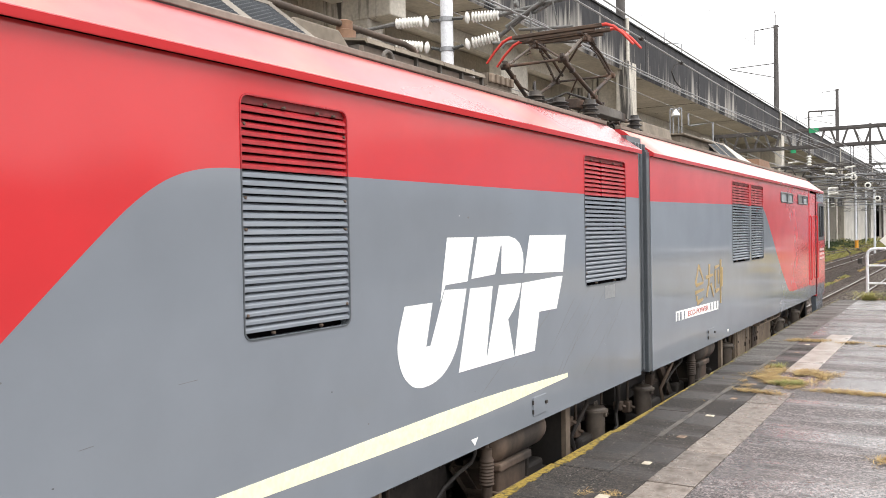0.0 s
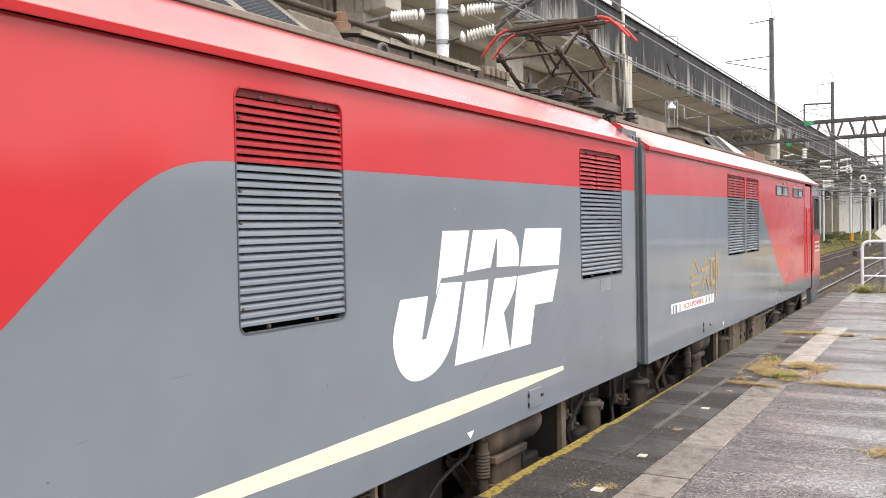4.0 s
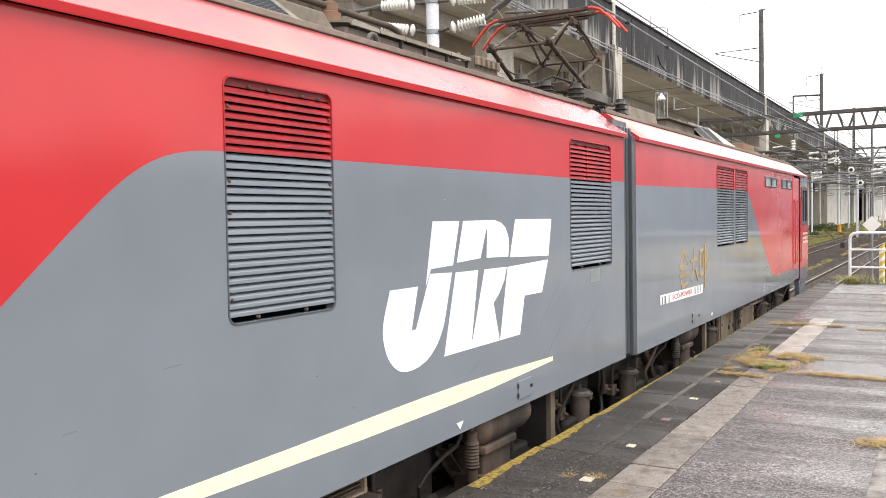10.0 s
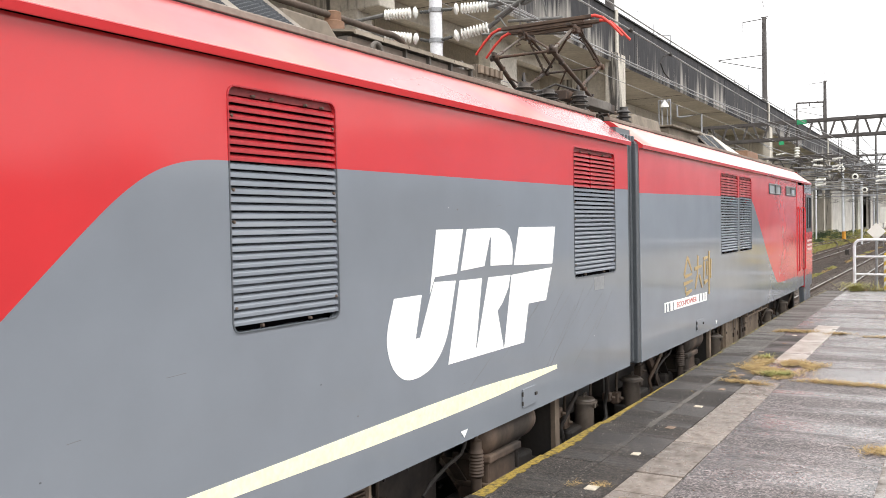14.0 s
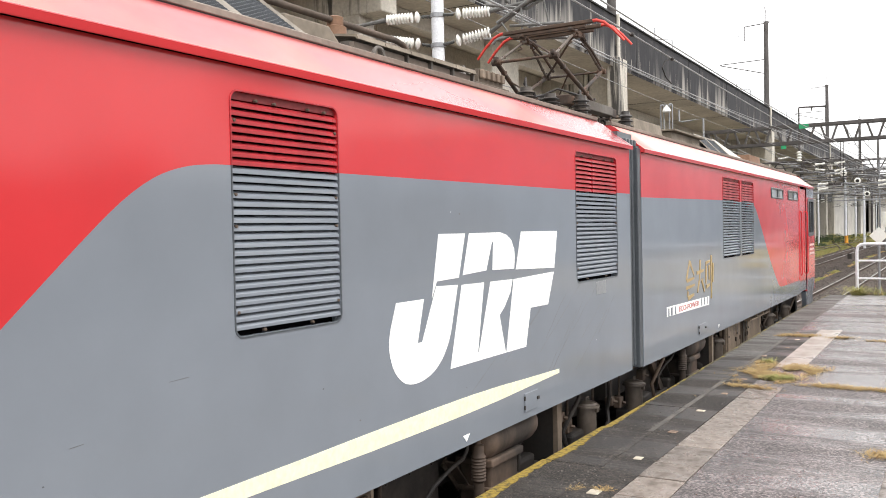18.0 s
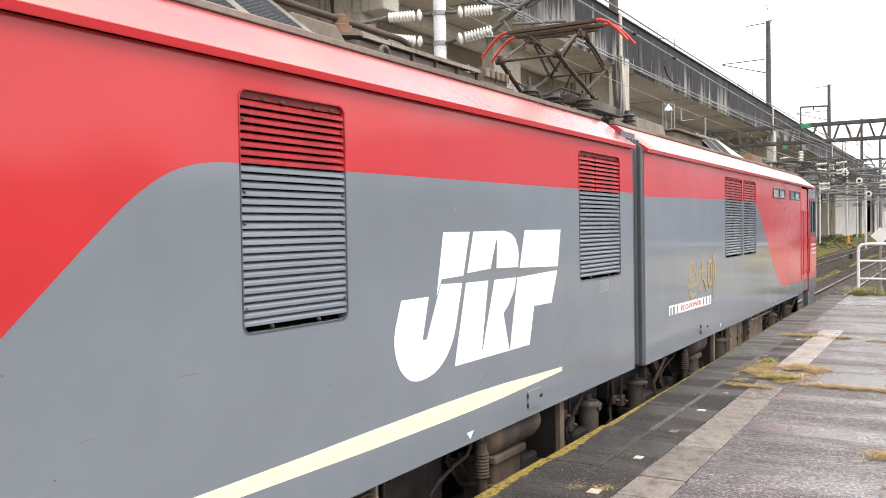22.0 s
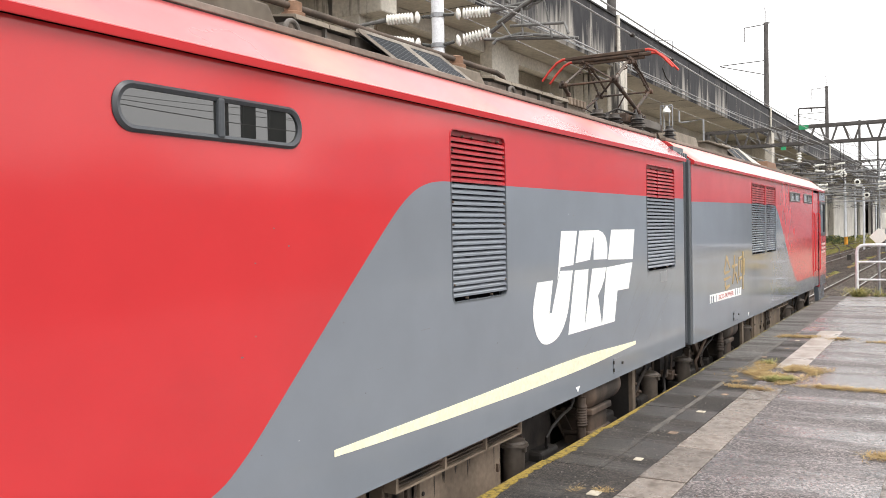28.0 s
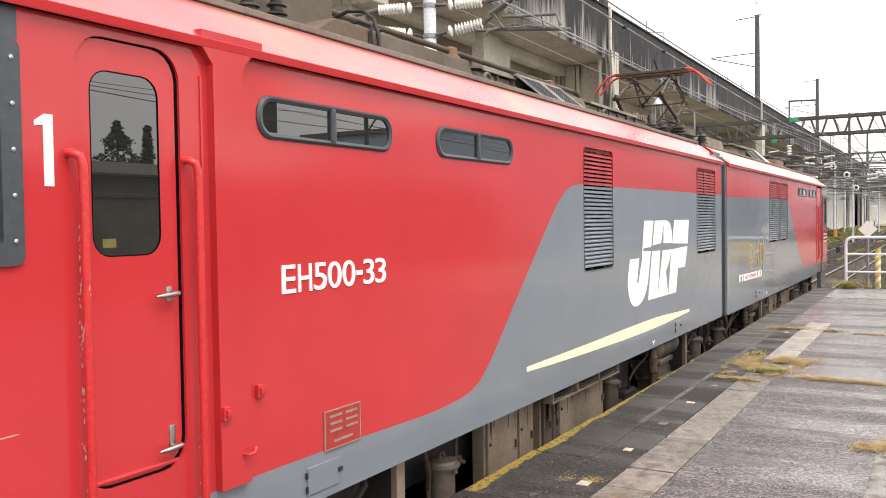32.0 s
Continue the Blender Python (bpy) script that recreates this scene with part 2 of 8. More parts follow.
POLE_WHITE = material("white_pole_paint", (0.72, 0.74, 0.77), 0.5, col2=(0.6, 0.61, 0.62), amount=0.5, stain=2)
POLE_GREY = material("weathered_pole", (0.082, 0.074, 0.070), 0.6, col2=(0.040, 0.034, 0.030), amount=0.7, stain=1.5)
GALV = material("galvanised_steel", (0.30, 0.31, 0.32), 0.5, metal=0.4, amount=0.5, stain=3)
ARMSTEEL = material("weathered_arm_steel", (0.20, 0.20, 0.192), 0.55, col2=(0.10, 0.095, 0.085), metal=0.2, amount=0.7, stain=6)
DARKLINK = material("dark_chain_link", (0.075, 0.078, 0.072), 0.6, amount=0.5)
WIRE = material("wire", (0.30, 0.30, 0.30), 0.5, metal=0.3)
RAILTOP = material("rail_steel", (0.45, 0.43, 0.41), 0.3, metal=0.9, amount=0.4)
RAILSIDE = material("rusty_rail", (0.075, 0.05, 0.037), 0.8, amount=0.6)
SLEEPER = material("concrete_sleeper", (0.20, 0.178, 0.155), 0.9, amount=0.6, grain=30, spec=0.1)
YELLOW = material("worn_yellow_line", (0.29, 0.200, 0.028), 0.75, col2=(0.060, 0.048, 0.020), grain=90, stain=30, amount=1.0, bump=0.8, sharp=(0.44, 0.68))
MOSSY = material("mossy_edge", (0.085, 0.072, 0.03), 0.8, col2=(0.24, 0.185, 0.03), grain=50, stain=5, amount=1.0, bump=0.4, sharp=(0.52, 0.66))
SEAM = material("worn_seam", (0.050, 0.045, 0.040), 0.6, col2=(0.125, 0.112, 0.098), grain=60, stain=6, amount=1.0, bump=0.4, sharp=(0.42, 0.60))


def asphalt(name, dark, light, rough, size=80.0, bump=0.7, spec=0.5, wettest=0.22):
    """Wet asphalt: coarse stones of uneven tone and height, with smoother wet bands across."""
    m = bpy.data.materials.new(name)
    m.use_nodes = True
    n, l = m.node_tree.nodes, m.node_tree.links
    b = n["Principled BSDF"]
    b.inputs["Specular IOR Level"].default_value = spec
    co = n.new("ShaderNodeTexCoord")
    vo = n.new("ShaderNodeTexVoronoi")
    vo.inputs["Scale"].default_value = size
    l.new(co.outputs["Object"], vo.inputs["Vector"])
    sep = n.new("ShaderNodeSeparateColor")
    l.new(vo.outputs["Color"], sep.inputs["Color"])
    mp = n.new("ShaderNodeMapping")
    mp.inputs["Scale"].default_value = (0.30, 1.7, 1)
    l.new(co.outputs["Object"], mp.inputs["Vector"])
    band = n.new("ShaderNodeTexNoise")
    band.inputs["Scale"].default_value, band.inputs["Detail"].default_value = 1.3, 5
    l.new(mp.outputs["Vector"], band.inputs["Vector"])
    wet = n.new("ShaderNodeMapRange")
    wet.inputs["From Min"].default_value, wet.inputs["From Max"].default_value = 0.42, 0.54
    l.new(band.outputs["Fac"], wet.inputs["Value"])
    pw = n.new("ShaderNodeMath")
    pw.operation, pw.inputs[1].default_value = "POWER", 2.2
    l.new(sep.outputs["Red"], pw.inputs[0])
    mix = n.new("ShaderNodeMix")
    mix.data_type = "RGBA"
    mix.inputs["A"].default_value, mix.inputs["B"].default_value = (*dark, 1), (*light, 1)
    l.new(pw.outputs["Value"], mix.inputs["Factor"])
    pt = n.new("ShaderNodeTexNoise")
    pt.inputs["Scale"].default_value, pt.inputs["Detail"].default_value = 2.1, 5
    l.new(co.outputs["Object"], pt.inputs["Vector"])
    pv = n.new("ShaderNodeMapRange")
    pv.inputs["From Min"].default_value, pv.inputs["From Max"].default_value = 0.3, 0.7
    pv.inputs["To Min"].default_value, pv.inputs["To Max"].default_value = 0.70, 1.30
    l.new(pt.outputs["Fac"], pv.inputs["Value"])
    hv = n.new("ShaderNodeHueSaturation")
    l.new(pv.outputs["Result"], hv.inputs["Value"])
    l.new(mix.outputs["Result"], hv.inputs["Color"])
    l.new(hv.outputs["Color"], b.inputs["Base Color"])
    rr = n.new("ShaderNodeMapRange")
    rr.inputs["To Min"].default_value, rr.inputs["To Max"].default_value = rough + 0.20, max(wettest, rough - 0.24)
    l.new(wet.outputs["Result"], rr.inputs["Value"])
    l.new(rr.outputs["Result"], b.inputs["Roughness"])
    hs = n.new("ShaderNodeMath")
    hs.operation = "MULTIPLY"
    l.new(sep.outputs["Green"], hs.inputs[0])
    inv = n.new("ShaderNodeMapRange")
    inv.inputs["From Max"].default_value = 0.7
    inv.inputs["To Min"].default_value, inv.inputs["To Max"].default_value = 1.0, 0.0
    l.new(vo.outputs["Distance"], inv.inputs["Value"])
    l.new(inv.outputs["Result"], hs.inputs[1])
    bu = n.new("ShaderNodeBump")
    bu.inputs["Distance"].default_value = 0.012
    fl = n.new("ShaderNodeMapRange")
    fl.inputs["To Min"].default_value, fl.inputs["To Max"].default_value = bump, bump * 0.20
    l.new(wet.outputs["Result"], fl.inputs["Value"])
    l.new(fl.outputs["Result"], bu.inputs["Strength"])
    l.new(hs.outputs["Value"], bu.inputs["Height"])
    l.new(bu.outputs["Normal"], b.inputs["Normal"])
    return m


ASPHALT = asphalt("wet_asphalt", (0.027, 0.0235, 0.0226), (0.305, 0.258, 0.249), 0.34, 85.0, 1.0, 0.6, 0.15)
BALLAST = asphalt("ballast", (0.010, 0.0085, 0.0078), (0.125, 0.103, 0.092), 0.98, 14.0, 1.0, 0.03)
DARKSLEEPER = material("tarred_timber_sleeper", (0.075, 0.060, 0.050), 0.9, amount=0.6, grain=30, spec=0.1)
STONE = material("ballast_stone", (0.15, 0.128, 0.115), 0.9, col2=(0.045, 0.037, 0.032), grain=20, stain=9, amount=0.95, spec=0.15)
GRASSY = material("weedy_soil", (0.17, 0.155, 0.075), 0.95, col2=(0.10, 0.085, 0.062), grain=14, stain=0.5, amount=0.9, bump=0.3, spec=0.1)
# Pale ground for sheets added to bounce light and brighten reflections.
BOUNCE_GROUND = material("pale_bounce_ground", (0.36, 0.32, 0.26), 0.95, col2=(0.22, 0.19, 0.14), grain=8, stain=0.4, amount=0.9, bump=0.3)
# Dark asphalt, deepened further by painting in the locomotive's wet reflection.
EDGE_CONC = asphalt("platform_edge_asphalt", (0.0105, 0.0090, 0.0080), (0.092, 0.075, 0.062), 0.60, 105.0, 1.0)
EDGE_FAR = asphalt("worn_edge_concrete", (0.05, 0.046, 0.042), (0.21, 0.195, 0.18), 0.8, 90.0, 0.7, 0.4)
PAVER = material("pale_paving", (0.222, 0.187, 0.158), 0.36, col2=(0.070, 0.054, 0.043), grain=60, stain=9.0, amount=0.85, bump=0.25, rvar=0.30, per_object=0.22, stretch=(1.2, 0.9, 1), sharp=(0.44, 0.72))
# Brighter copy for the far slabs: wet sky reflection is put into the tan.
PAVER_FAR = material("sheen_tan_paving", (0.37, 0.335, 0.30), 0.42, col2=(0.26, 0.205, 0.17), grain=45, stain=2.6, amount=0.9, bump=0.2, rvar=0.2, per_object=0.07, stretch=(1.5, 0.9, 1))
TACT_WORN = material("worn_brown_tile", (0.30, 0.22, 0.16), 0.6, col2=(0.16, 0.10, 0.07), amount=0.8, stain=14, per_object=0.2)
TACT = material("cream_tile", (0.55, 0.50, 0.40), 0.5, col2=(0.38, 0.33, 0.26), amount=0.7, stain=12, per_object=0.18)
DRYGRASS = material("dry_grass", (0.46, 0.34, 0.15), 0.8, col2=(0.27, 0.165, 0.065), amount=1.0, stain=9)
GREENGRASS = material("green_grass", (0.25, 0.265, 0.075), 0.7, col2=(0.38, 0.31, 0.11), amount=0.9, stain=2)
LEAF = material("leaf", (0.045, 0.075, 0.025), 0.7, amount=0.7, stain=3)
BARK = material("bark", (0.10, 0.07, 0.05), 0.9, amount=0.7)
SIGN_WHITE = material("white_sign", (0.85, 0.84, 0.78), 0.4, amount=0.2)
SIGN_GREEN = material("green_sign", (0.02, 0.32, 0.13), 0.5, amount=0.3)
YEL = material("safety_yellow", (0.75, 0.52, 0.06), 0.5, amount=0.4)
ORANGE = material("orange_rust", (0.24, 0.13, 0.075), 0.7, amount=0.7)


def glass(name, col, rough=0.004):
    m = bpy.data.materials.new(name)
    m.use_nodes = True
    b = m.node_tree.nodes["Principled BSDF"]
    b.inputs["Base Color"].default_value = (*col, 1)
    b.inputs["Roughness"].default_value = rough
    b.inputs["Specular IOR Level"].default_value = 0.5
    b.inputs["IOR"].default_value = 2.1
    return m


GLASS = glass("dark_window_glass", (0.016, 0.017, 0.016))
# Far panes: the reflected sky is painted as a pale base colour.
PALEGLASS = glass("pale_sky_glass", (0.30, 0.31, 0.30))
LAMPGLASS = glass("lamp_glass", (0.75, 0.75, 0.72), 0.1)


# ---- building helpers ----
def part(name, bm, mats, parent=None, label="", smooth=False):
    """Link a bmesh, drawn in place, as one mesh object, under its thing where one is given."""
    me = bpy.data.meshes.new(name)
    bmesh.ops.recalc_face_normals(bm, faces=bm.faces[:])
    if smooth:
        for f in bm.faces:
            f.smooth = True
    bm.to_mesh(me)
    bm.free()
    for m in mats if isinstance(mats, (list, tuple)) else [mats]:
        me.materials.append(m)
    if smooth:
        me.set_sharp_from_angle(angle=radians(40))
    ob = new(name, me)
    if parent:
        ob.parent = parent
        ob.matrix_parent_inverse = rest(parent).inverted()
    if label:
        tagged(ob, label)
    return ob


def rest(ob):
    m = ob.matrix_parent_inverse @ ob.matrix_basis if ob.parent else ob.matrix_basis.copy()
    return rest(ob.parent) @ m if ob.parent else m


def thing(name, at, label, category, group="", kind=""):
    ob = new(name)
    ob.empty_display_size = 0.1
    ob.matrix_basis = Matrix.Translation(at)
    return tagged(ob, label, category, group, kind)


def box(bm, lo, hi, mat=0, bev=0.0, m=None):
    vs = [bm.verts.new((x, y, z)) for x in (lo[0], hi[0]) for y in (lo[1], hi[1]) for z in (lo[2], hi[2])]
    if m is not None:
        for v in vs:
            v.co = m @ v.co
    fs = []
    for ids in ((0, 1, 3, 2), (4, 6, 7, 5), (0, 4, 5, 1), (2, 3, 7, 6), (0, 2, 6, 4), (1, 5, 7, 3)):
        f = bm.faces.new([vs[i] for i in ids])
        f.material_index = mat
        fs.append(f)
    if bev:
        es = list({e for f in fs for e in f.edges})
        r = bmesh.ops.bevel(bm, geom=es, offset=bev, segments=2, affect="EDGES", profile=0.5)
        for f in r["faces"]:
            f.material_index = mat
    return vs


def tube(bm, pts, r, n=8, mat=0, cap=True):
    """A round tube along points; r may be one radius or one for each point."""
    pts = [Vector(p) for p in pts]
    rs = r if isinstance(r, (list, tuple)) else [r] * len(pts)
    rings = []
    ref = None
    for i, p in enumerate(pts):
        d = (pts[min(i + 1, len(pts) - 1)] - pts[max(i - 1, 0)]).normalized()
        a = ref if ref is not None else (Vector((0, 0, 1)) if abs(d.z) < 0.9 else Vector((1, 0, 0)))
        u = d.cross(a).normalized()
        w = u.cross(d).normalized()
        ref = w
        rings.append([bm.verts.new(p + (u * math.cos(2 * math.pi * k / n) + w * math.sin(2 * math.pi * k / n)) * rs[i]) for k in range(n)])
    for a, b in zip(rings, rings[1:]):
        for k in range(n):
            f = bm.faces.new((a[k], a[(k + 1) % n], b[(k + 1) % n], b[k]))
            f.material_index = mat
    if cap:
        for ring in (rings[0], rings[-1]):
            f = bm.faces.new(ring)
            f.material_index = mat


def beam(bm, a, b, w, h, mat=0):
    """A square bar from a to b."""
    a, b = Vector(a), Vector(b)
    d = b - a
    q = d.to_track_quat("Y", "Z").to_matrix().to_4x4()
    box(bm, (-w / 2, 0, -h / 2), (w / 2, d.length, h / 2), mat, m=Matrix.Translation(a) @ q)


def plate(bm, outline, xf, xb, holes=(), mat=0):
    """A sheet in the plane of the loco's side, from (y, z) outlines, with holes, its front at xf and its back at xb."""
    from mathutils.geometry import tessellate_polygon
    loops = [list(outline)] + [list(h) for h in holes]
    flat = [p for lp in loops for p in lp]
    front = [bm.verts.new((xf, p[0], p[1])) for p in flat]
    back = [bm.verts.new((xb, p[0], p[1])) for p in flat]
    for t in tessellate_polygon([[Vector((p[0], p[1], 0)) for p in lp] for lp in loops]):
        f = bm.faces.new([front[i] for i in t])
        f.material_index = mat
    k = 0
    for lp in loops:
        for i in range(len(lp)):
            a, b = k + i, k + (i + 1) % len(lp)
            f = bm.faces.new((front[a], front[b], back[b], back[a]))
            f.material_index = mat
        k += len(lp)


def rounded(y0, y1, z0, z1, r, n=5):
    """A rectangle's outline with round corners, in (y, z)."""
    out = []
    for cy, cz, a0 in ((y1 - r, z1 - r, 0), (y0 + r, z1 - r, 90), (y0 + r, z0 + r, 180), (y1 - r, z0 + r, 270)):
        for k in range(n + 1):
            a = radians(a0 + 90 * k / n)
            out.append((cy + r * math.cos(a), cz + r * math.sin(a)))
    return out


def lathe(bm, at, profile, n=16, mat=0, axis="z"):
    """A turned body from (radius, height) pairs about a line through at."""
    rings = []
    for r, h in profile:
        ring = []
        for k in range(n):
            a = 2 * math.pi * k / n
            c, s = r * math.cos(a), r * math.sin(a)
            v = {"z": (c, s, h), "y": (c, h, s), "x": (h, c, s)}[axis]
            ring.append(bm.verts.new(Vector(at) + Vector(v)))
        rings.append(ring)
    for a, b in zip(rings, rings[1:]):
        for k in range(n):
            f = bm.faces.new((a[k], a[(k + 1) % n], b[(k + 1) % n], b[k]))
            f.material_index = mat
    for ring in (rings[0], rings[-1]):
        f = bm.faces.new(ring)
        f.material_index = mat


def insulator(bm, a, b, r, sheds, mat=0, n=12):
    """A ribbed insulator from a to b."""
    a, b = Vector(a), Vector(b)
    pts, rs = [], []
    for i in range(sheds):
        for f, k in ((0.02, 0.46), (0.30, 0.96), (0.42, 1.0), (0.54, 0.96), (0.80, 0.46)):
            pts.append(a.lerp(b, (i + f) / sheds))
            rs.append(r * k)
    tube(bm, pts, rs, n, mat)

# ---- ground ----
RAIL_Z = -1.0
bm = bmesh.new()
for y0, y1 in ((-150, -20), (-20, 60), (60, 250), (250, 1500)):
    for x0, x1 in ((-900, -60), (-60, 40), (40, 900)):
        bm.faces.new([bm.verts.new(p) for p in ((x0, y0, -1.35), (x1, y0, -1.35), (x1, y1, -1.35), (x0, y1, -1.35))])
bmesh.ops.remove_doubles(bm, verts=bm.verts[:], dist=0.01)
ground = tagged(part("ground", bm, BALLAST), "grey-brown gravel ground with weeds between railway tracks", "ground", kind="structure")


# pale sheet added below the viaduct, to throw light up at the soffit
bm = bmesh.new()
bm.faces.new([bm.verts.new(p) for p in ((-70, -60, -1.335), (-14.0, -60, -1.335), (-14.0, 420, -1.335), (-70, 420, -1.335))])
tagged(part("ground_under_viaduct", bm, BOUNCE_GROUND), "pale ground sheet added under the viaduct to bounce light upward", "ground", kind="structure")


bm = bmesh.new()
rim = [(-14.0 + 2.2 * k / 11, 80 + 12 * k + 3 * math.sin(k * 2.1)) for k in range(12)]
low = [bm.verts.new((-14.1, y, -1.342)) for x, y in rim]
top = [bm.verts.new((x + 1.5 + 0.7 * math.sin(k * 1.7), y, -1.342)) for k, (x, y) in enumerate(rim)]
for k in range(11):
    bm.faces.new((low[k], top[k], top[k + 1], low[k + 1]))
tagged(part("weedy_ground", bm, GRASSY), "weedy olive-brown soil beside the viaduct", "ground", kind="structure")


def railway(xc, y0, y1, near, group, bend=0.0, tie=SLEEPER):
    """Two rails on sleepers in a low bank of ballast; bend moves the far end sideways."""
    def off(y):
        return bend * max(0.0, (y - 22) / 100.0) ** 1.6
    t = thing("railway_track", (xc, (y0 + y1) / 2, -1.350), "steel rails on concrete sleepers in grey ballast", "railway track", group, "structure")
    ys = [y0 + (y1 - y0) * k / 30 for k in range(31)]
    bm = bmesh.new()
    prof = ((-2.0, -1.350), (-1.5, -1.160), (1.5, -1.160), (2.0, -1.350))
    rings = [[bm.verts.new((xc + p[0] + off(y), y, p[1])) for p in prof] for y in ys]
    for a, b in zip(rings, rings[1:]):
        for k in range(3):
            bm.faces.new((a[k], a[k + 1], b[k + 1], b[k]))
    part("ballast_bed", bm, BALLAST, t, "grey ballast")
    for s in (-0.5335, 0.5335):
        bm = bmesh.new()
        prof = ((-0.065, -1.150), (-0.065, -1.135), (-0.012, -1.120), (-0.012, -1.045), (-0.033, -1.035), (-0.033, -1.0), (0.033, -1.0), (0.033, -1.035),
                (0.012, -1.045), (0.012, -1.120), (0.065, -1.135), (0.065, -1.150))
        rings = [[bm.verts.new((xc + s + p[0] + off(y), y, p[1])) for p in prof] for y in ys]
        for a, b in zip(rings, rings[1:]):
            for k in range(12):
                f = bm.faces.new((a[k], a[(k + 1) % 12], b[(k + 1) % 12], b[k]))
                f.material_index = 1 if k == 5 else 0
        part("rail", bm, [RAILSIDE, RAILTOP], t, "steel rail with a polished top")
    mesh = None
    y = near[0]
    while y < near[1]:
        if mesh is None:
            b = bmesh.new()
            box(b, (-1.0, -0.11, -1.220), (1.0, 0.11, -1.142), bev=0.015)
            ob = part("sleeper", b, tie)
            mesh = ob.data
        else:
            ob = new("sleeper", mesh)
        ob.parent = t
        ob.matrix_parent_inverse = rest(t).inverted()
        ob.location = (xc + off(y), y, 0)
        y += 0.62
    return t


railway(-4.05, -40, 260, (18.5, 80), "station tracks", 0.05)
railway(-8.05, -40, 260, (50, 100), "station tracks", -0.5, DARKSLEEPER)
railway(-12.0, -40, 260, (62, 100), "station tracks", -0.5, DARKSLEEPER)

t = thing("turnout", (-10.5, 90, -1.350), "dark steel rails of a turnout crossing the yard", "railway turnout", kind="structure")
for line in ([(-8.62, 62), (-8.72, 70), (-8.86, 77.6), (-9.34, 86.9), (-10.48, 98.8), (-12.94, 117.6), (-15.6, 136)], [(-7.53, 66), (-7.62, 74), (-7.98, 85), (-8.86, 96.3), (-11.1, 114.0), (-13.9, 134)],
             [(-8.2, 78), (-8.35, 84), (-8.75, 91)], [(-8.75, 91), (-9.0, 98), (-9.1, 106)]):
    bm = bmesh.new()
    for (xa, ya), (xb, yb) in zip(line, line[1:]):
        beam(bm, (xa, ya, -1.078), (xb, yb, -1.078), 0.07, 0.15)
    part("rail", bm, RAILSIDE, t)
for k in range(26):
    bm = bmesh.new()
    y = 72 + 1.25 * k
    box(bm, (-9.6 - 0.012 * k * k * 0.5, y - 0.11, -1.225), (-6.9 - 0.004 * k * k, y + 0.11, -1.150), bev=0.012)
    part("sleeper", bm, DARKSLEEPER, t)
# loose broken stones over the ballast beside the platform end
rnd = random.Random(91)
bm = bmesh.new()
for k in range(26000):
    y = 27 + 78 * rnd.random() ** 1.4
    x = rnd.uniform(-6.9, -0.8) if y < 48 else rnd.uniform(-13.5, -1.5)
    u = min(abs(x + 4.05), abs(x + 8.05 + 0.5 * max(0.0, (y - 22) / 100.0) ** 1.6))
    if abs(u - 0.5335) < 0.09:
        continue
    z = -1.160 if u < 1.5 else -1.160 - (u - 1.5) * 0.38 if u < 2.0 else -1.35
    s = rnd.uniform(0.025, 0.055) * (0.8 + y / 120)
    c = Vector((x, y, z))
    ring = [bm.verts.new(c + Vector((s * rnd.uniform(0.7, 1.3) * math.cos(q + 0.4), s * rnd.uniform(0.7, 1.3) * math.sin(q + 0.4), rnd.uniform(-0.2, 0.5) * s))) for q in (0, 2.1, 4.2)]
    tip = bm.verts.new(c + Vector((rnd.uniform(-0.4, 0.4) * s, rnd.uniform(-0.4, 0.4) * s, s * rnd.uniform(0.8, 1.4))))
    for q in range(3):
        bm.faces.new((ring[q], ring[(q + 1) % 3], tip))
tagged(part("ballast_stones", bm, STONE), "loose broken grey-brown ballast stones between the tracks", "ballast", kind="stuff")
# ---- platform ----
# ---- platform ----
def edge_x(y):
    """The line of the platform's edge."""
    out = min(1.0, max(0.0, (y - 8.5) / 6.5)) * min(1.0, max(0.0, (21.2 - y) / 3.0))
    return -2.47 + min(0.04, max(0.0, y - 4.5) * 0.016) - max(0.0, y - 17) * 0.005 - 0.085 * out


platform = thing("pavement", (2, 0, -1.3), "wet dark asphalt railway platform with pale paving and worn yellow edge", "platform", kind="structure")
ys = [-14 + 0.6 * k for k in range(59)]
END = 20.9
ys = [y for y in ys if y < END] + [END]
bm = bmesh.new()
top = [(bm.verts.new((-2.035, y, 0)), bm.verts.new((-1.762, y, 0)), bm.verts.new((-1.452, y, 0)), bm.verts.new((9, y, 0)),
        bm.verts.new((-1.762, y, -0.03)), bm.verts.new((-1.452, y, -0.03))) for y in ys]
for a, b in zip(top, top[1:]):
    strip = -6.0 < a[0].co.y < 8.7 or 10.7 < a[0].co.y < 13.0
    f = bm.faces.new((a[0], a[1], b[1], b[0]))
    f.material_index = 1 if a[0].co.y < 13.2 else 0
    bm.faces.new((a[2], a[3], b[3], b[2]))
    if strip:
        f = bm.faces.new((a[4], a[5], b[5], b[4]))
        f.material_index = 1
    else:
        bm.faces.new((a[1], a[2], b[2], b[1]))
bmesh.ops.delete(bm, geom=[v for v in bm.verts if not v.link_faces], context="VERTS")
part("asphalt_surface", bm, [ASPHALT, EDGE_CONC], platform, "wet dark asphalt")
bm = bmesh.new()
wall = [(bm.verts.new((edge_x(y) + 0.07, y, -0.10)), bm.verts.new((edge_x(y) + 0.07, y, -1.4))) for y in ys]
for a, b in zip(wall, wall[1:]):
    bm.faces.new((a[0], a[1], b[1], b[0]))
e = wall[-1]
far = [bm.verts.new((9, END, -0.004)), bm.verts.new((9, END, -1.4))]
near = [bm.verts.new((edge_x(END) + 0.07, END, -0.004))]
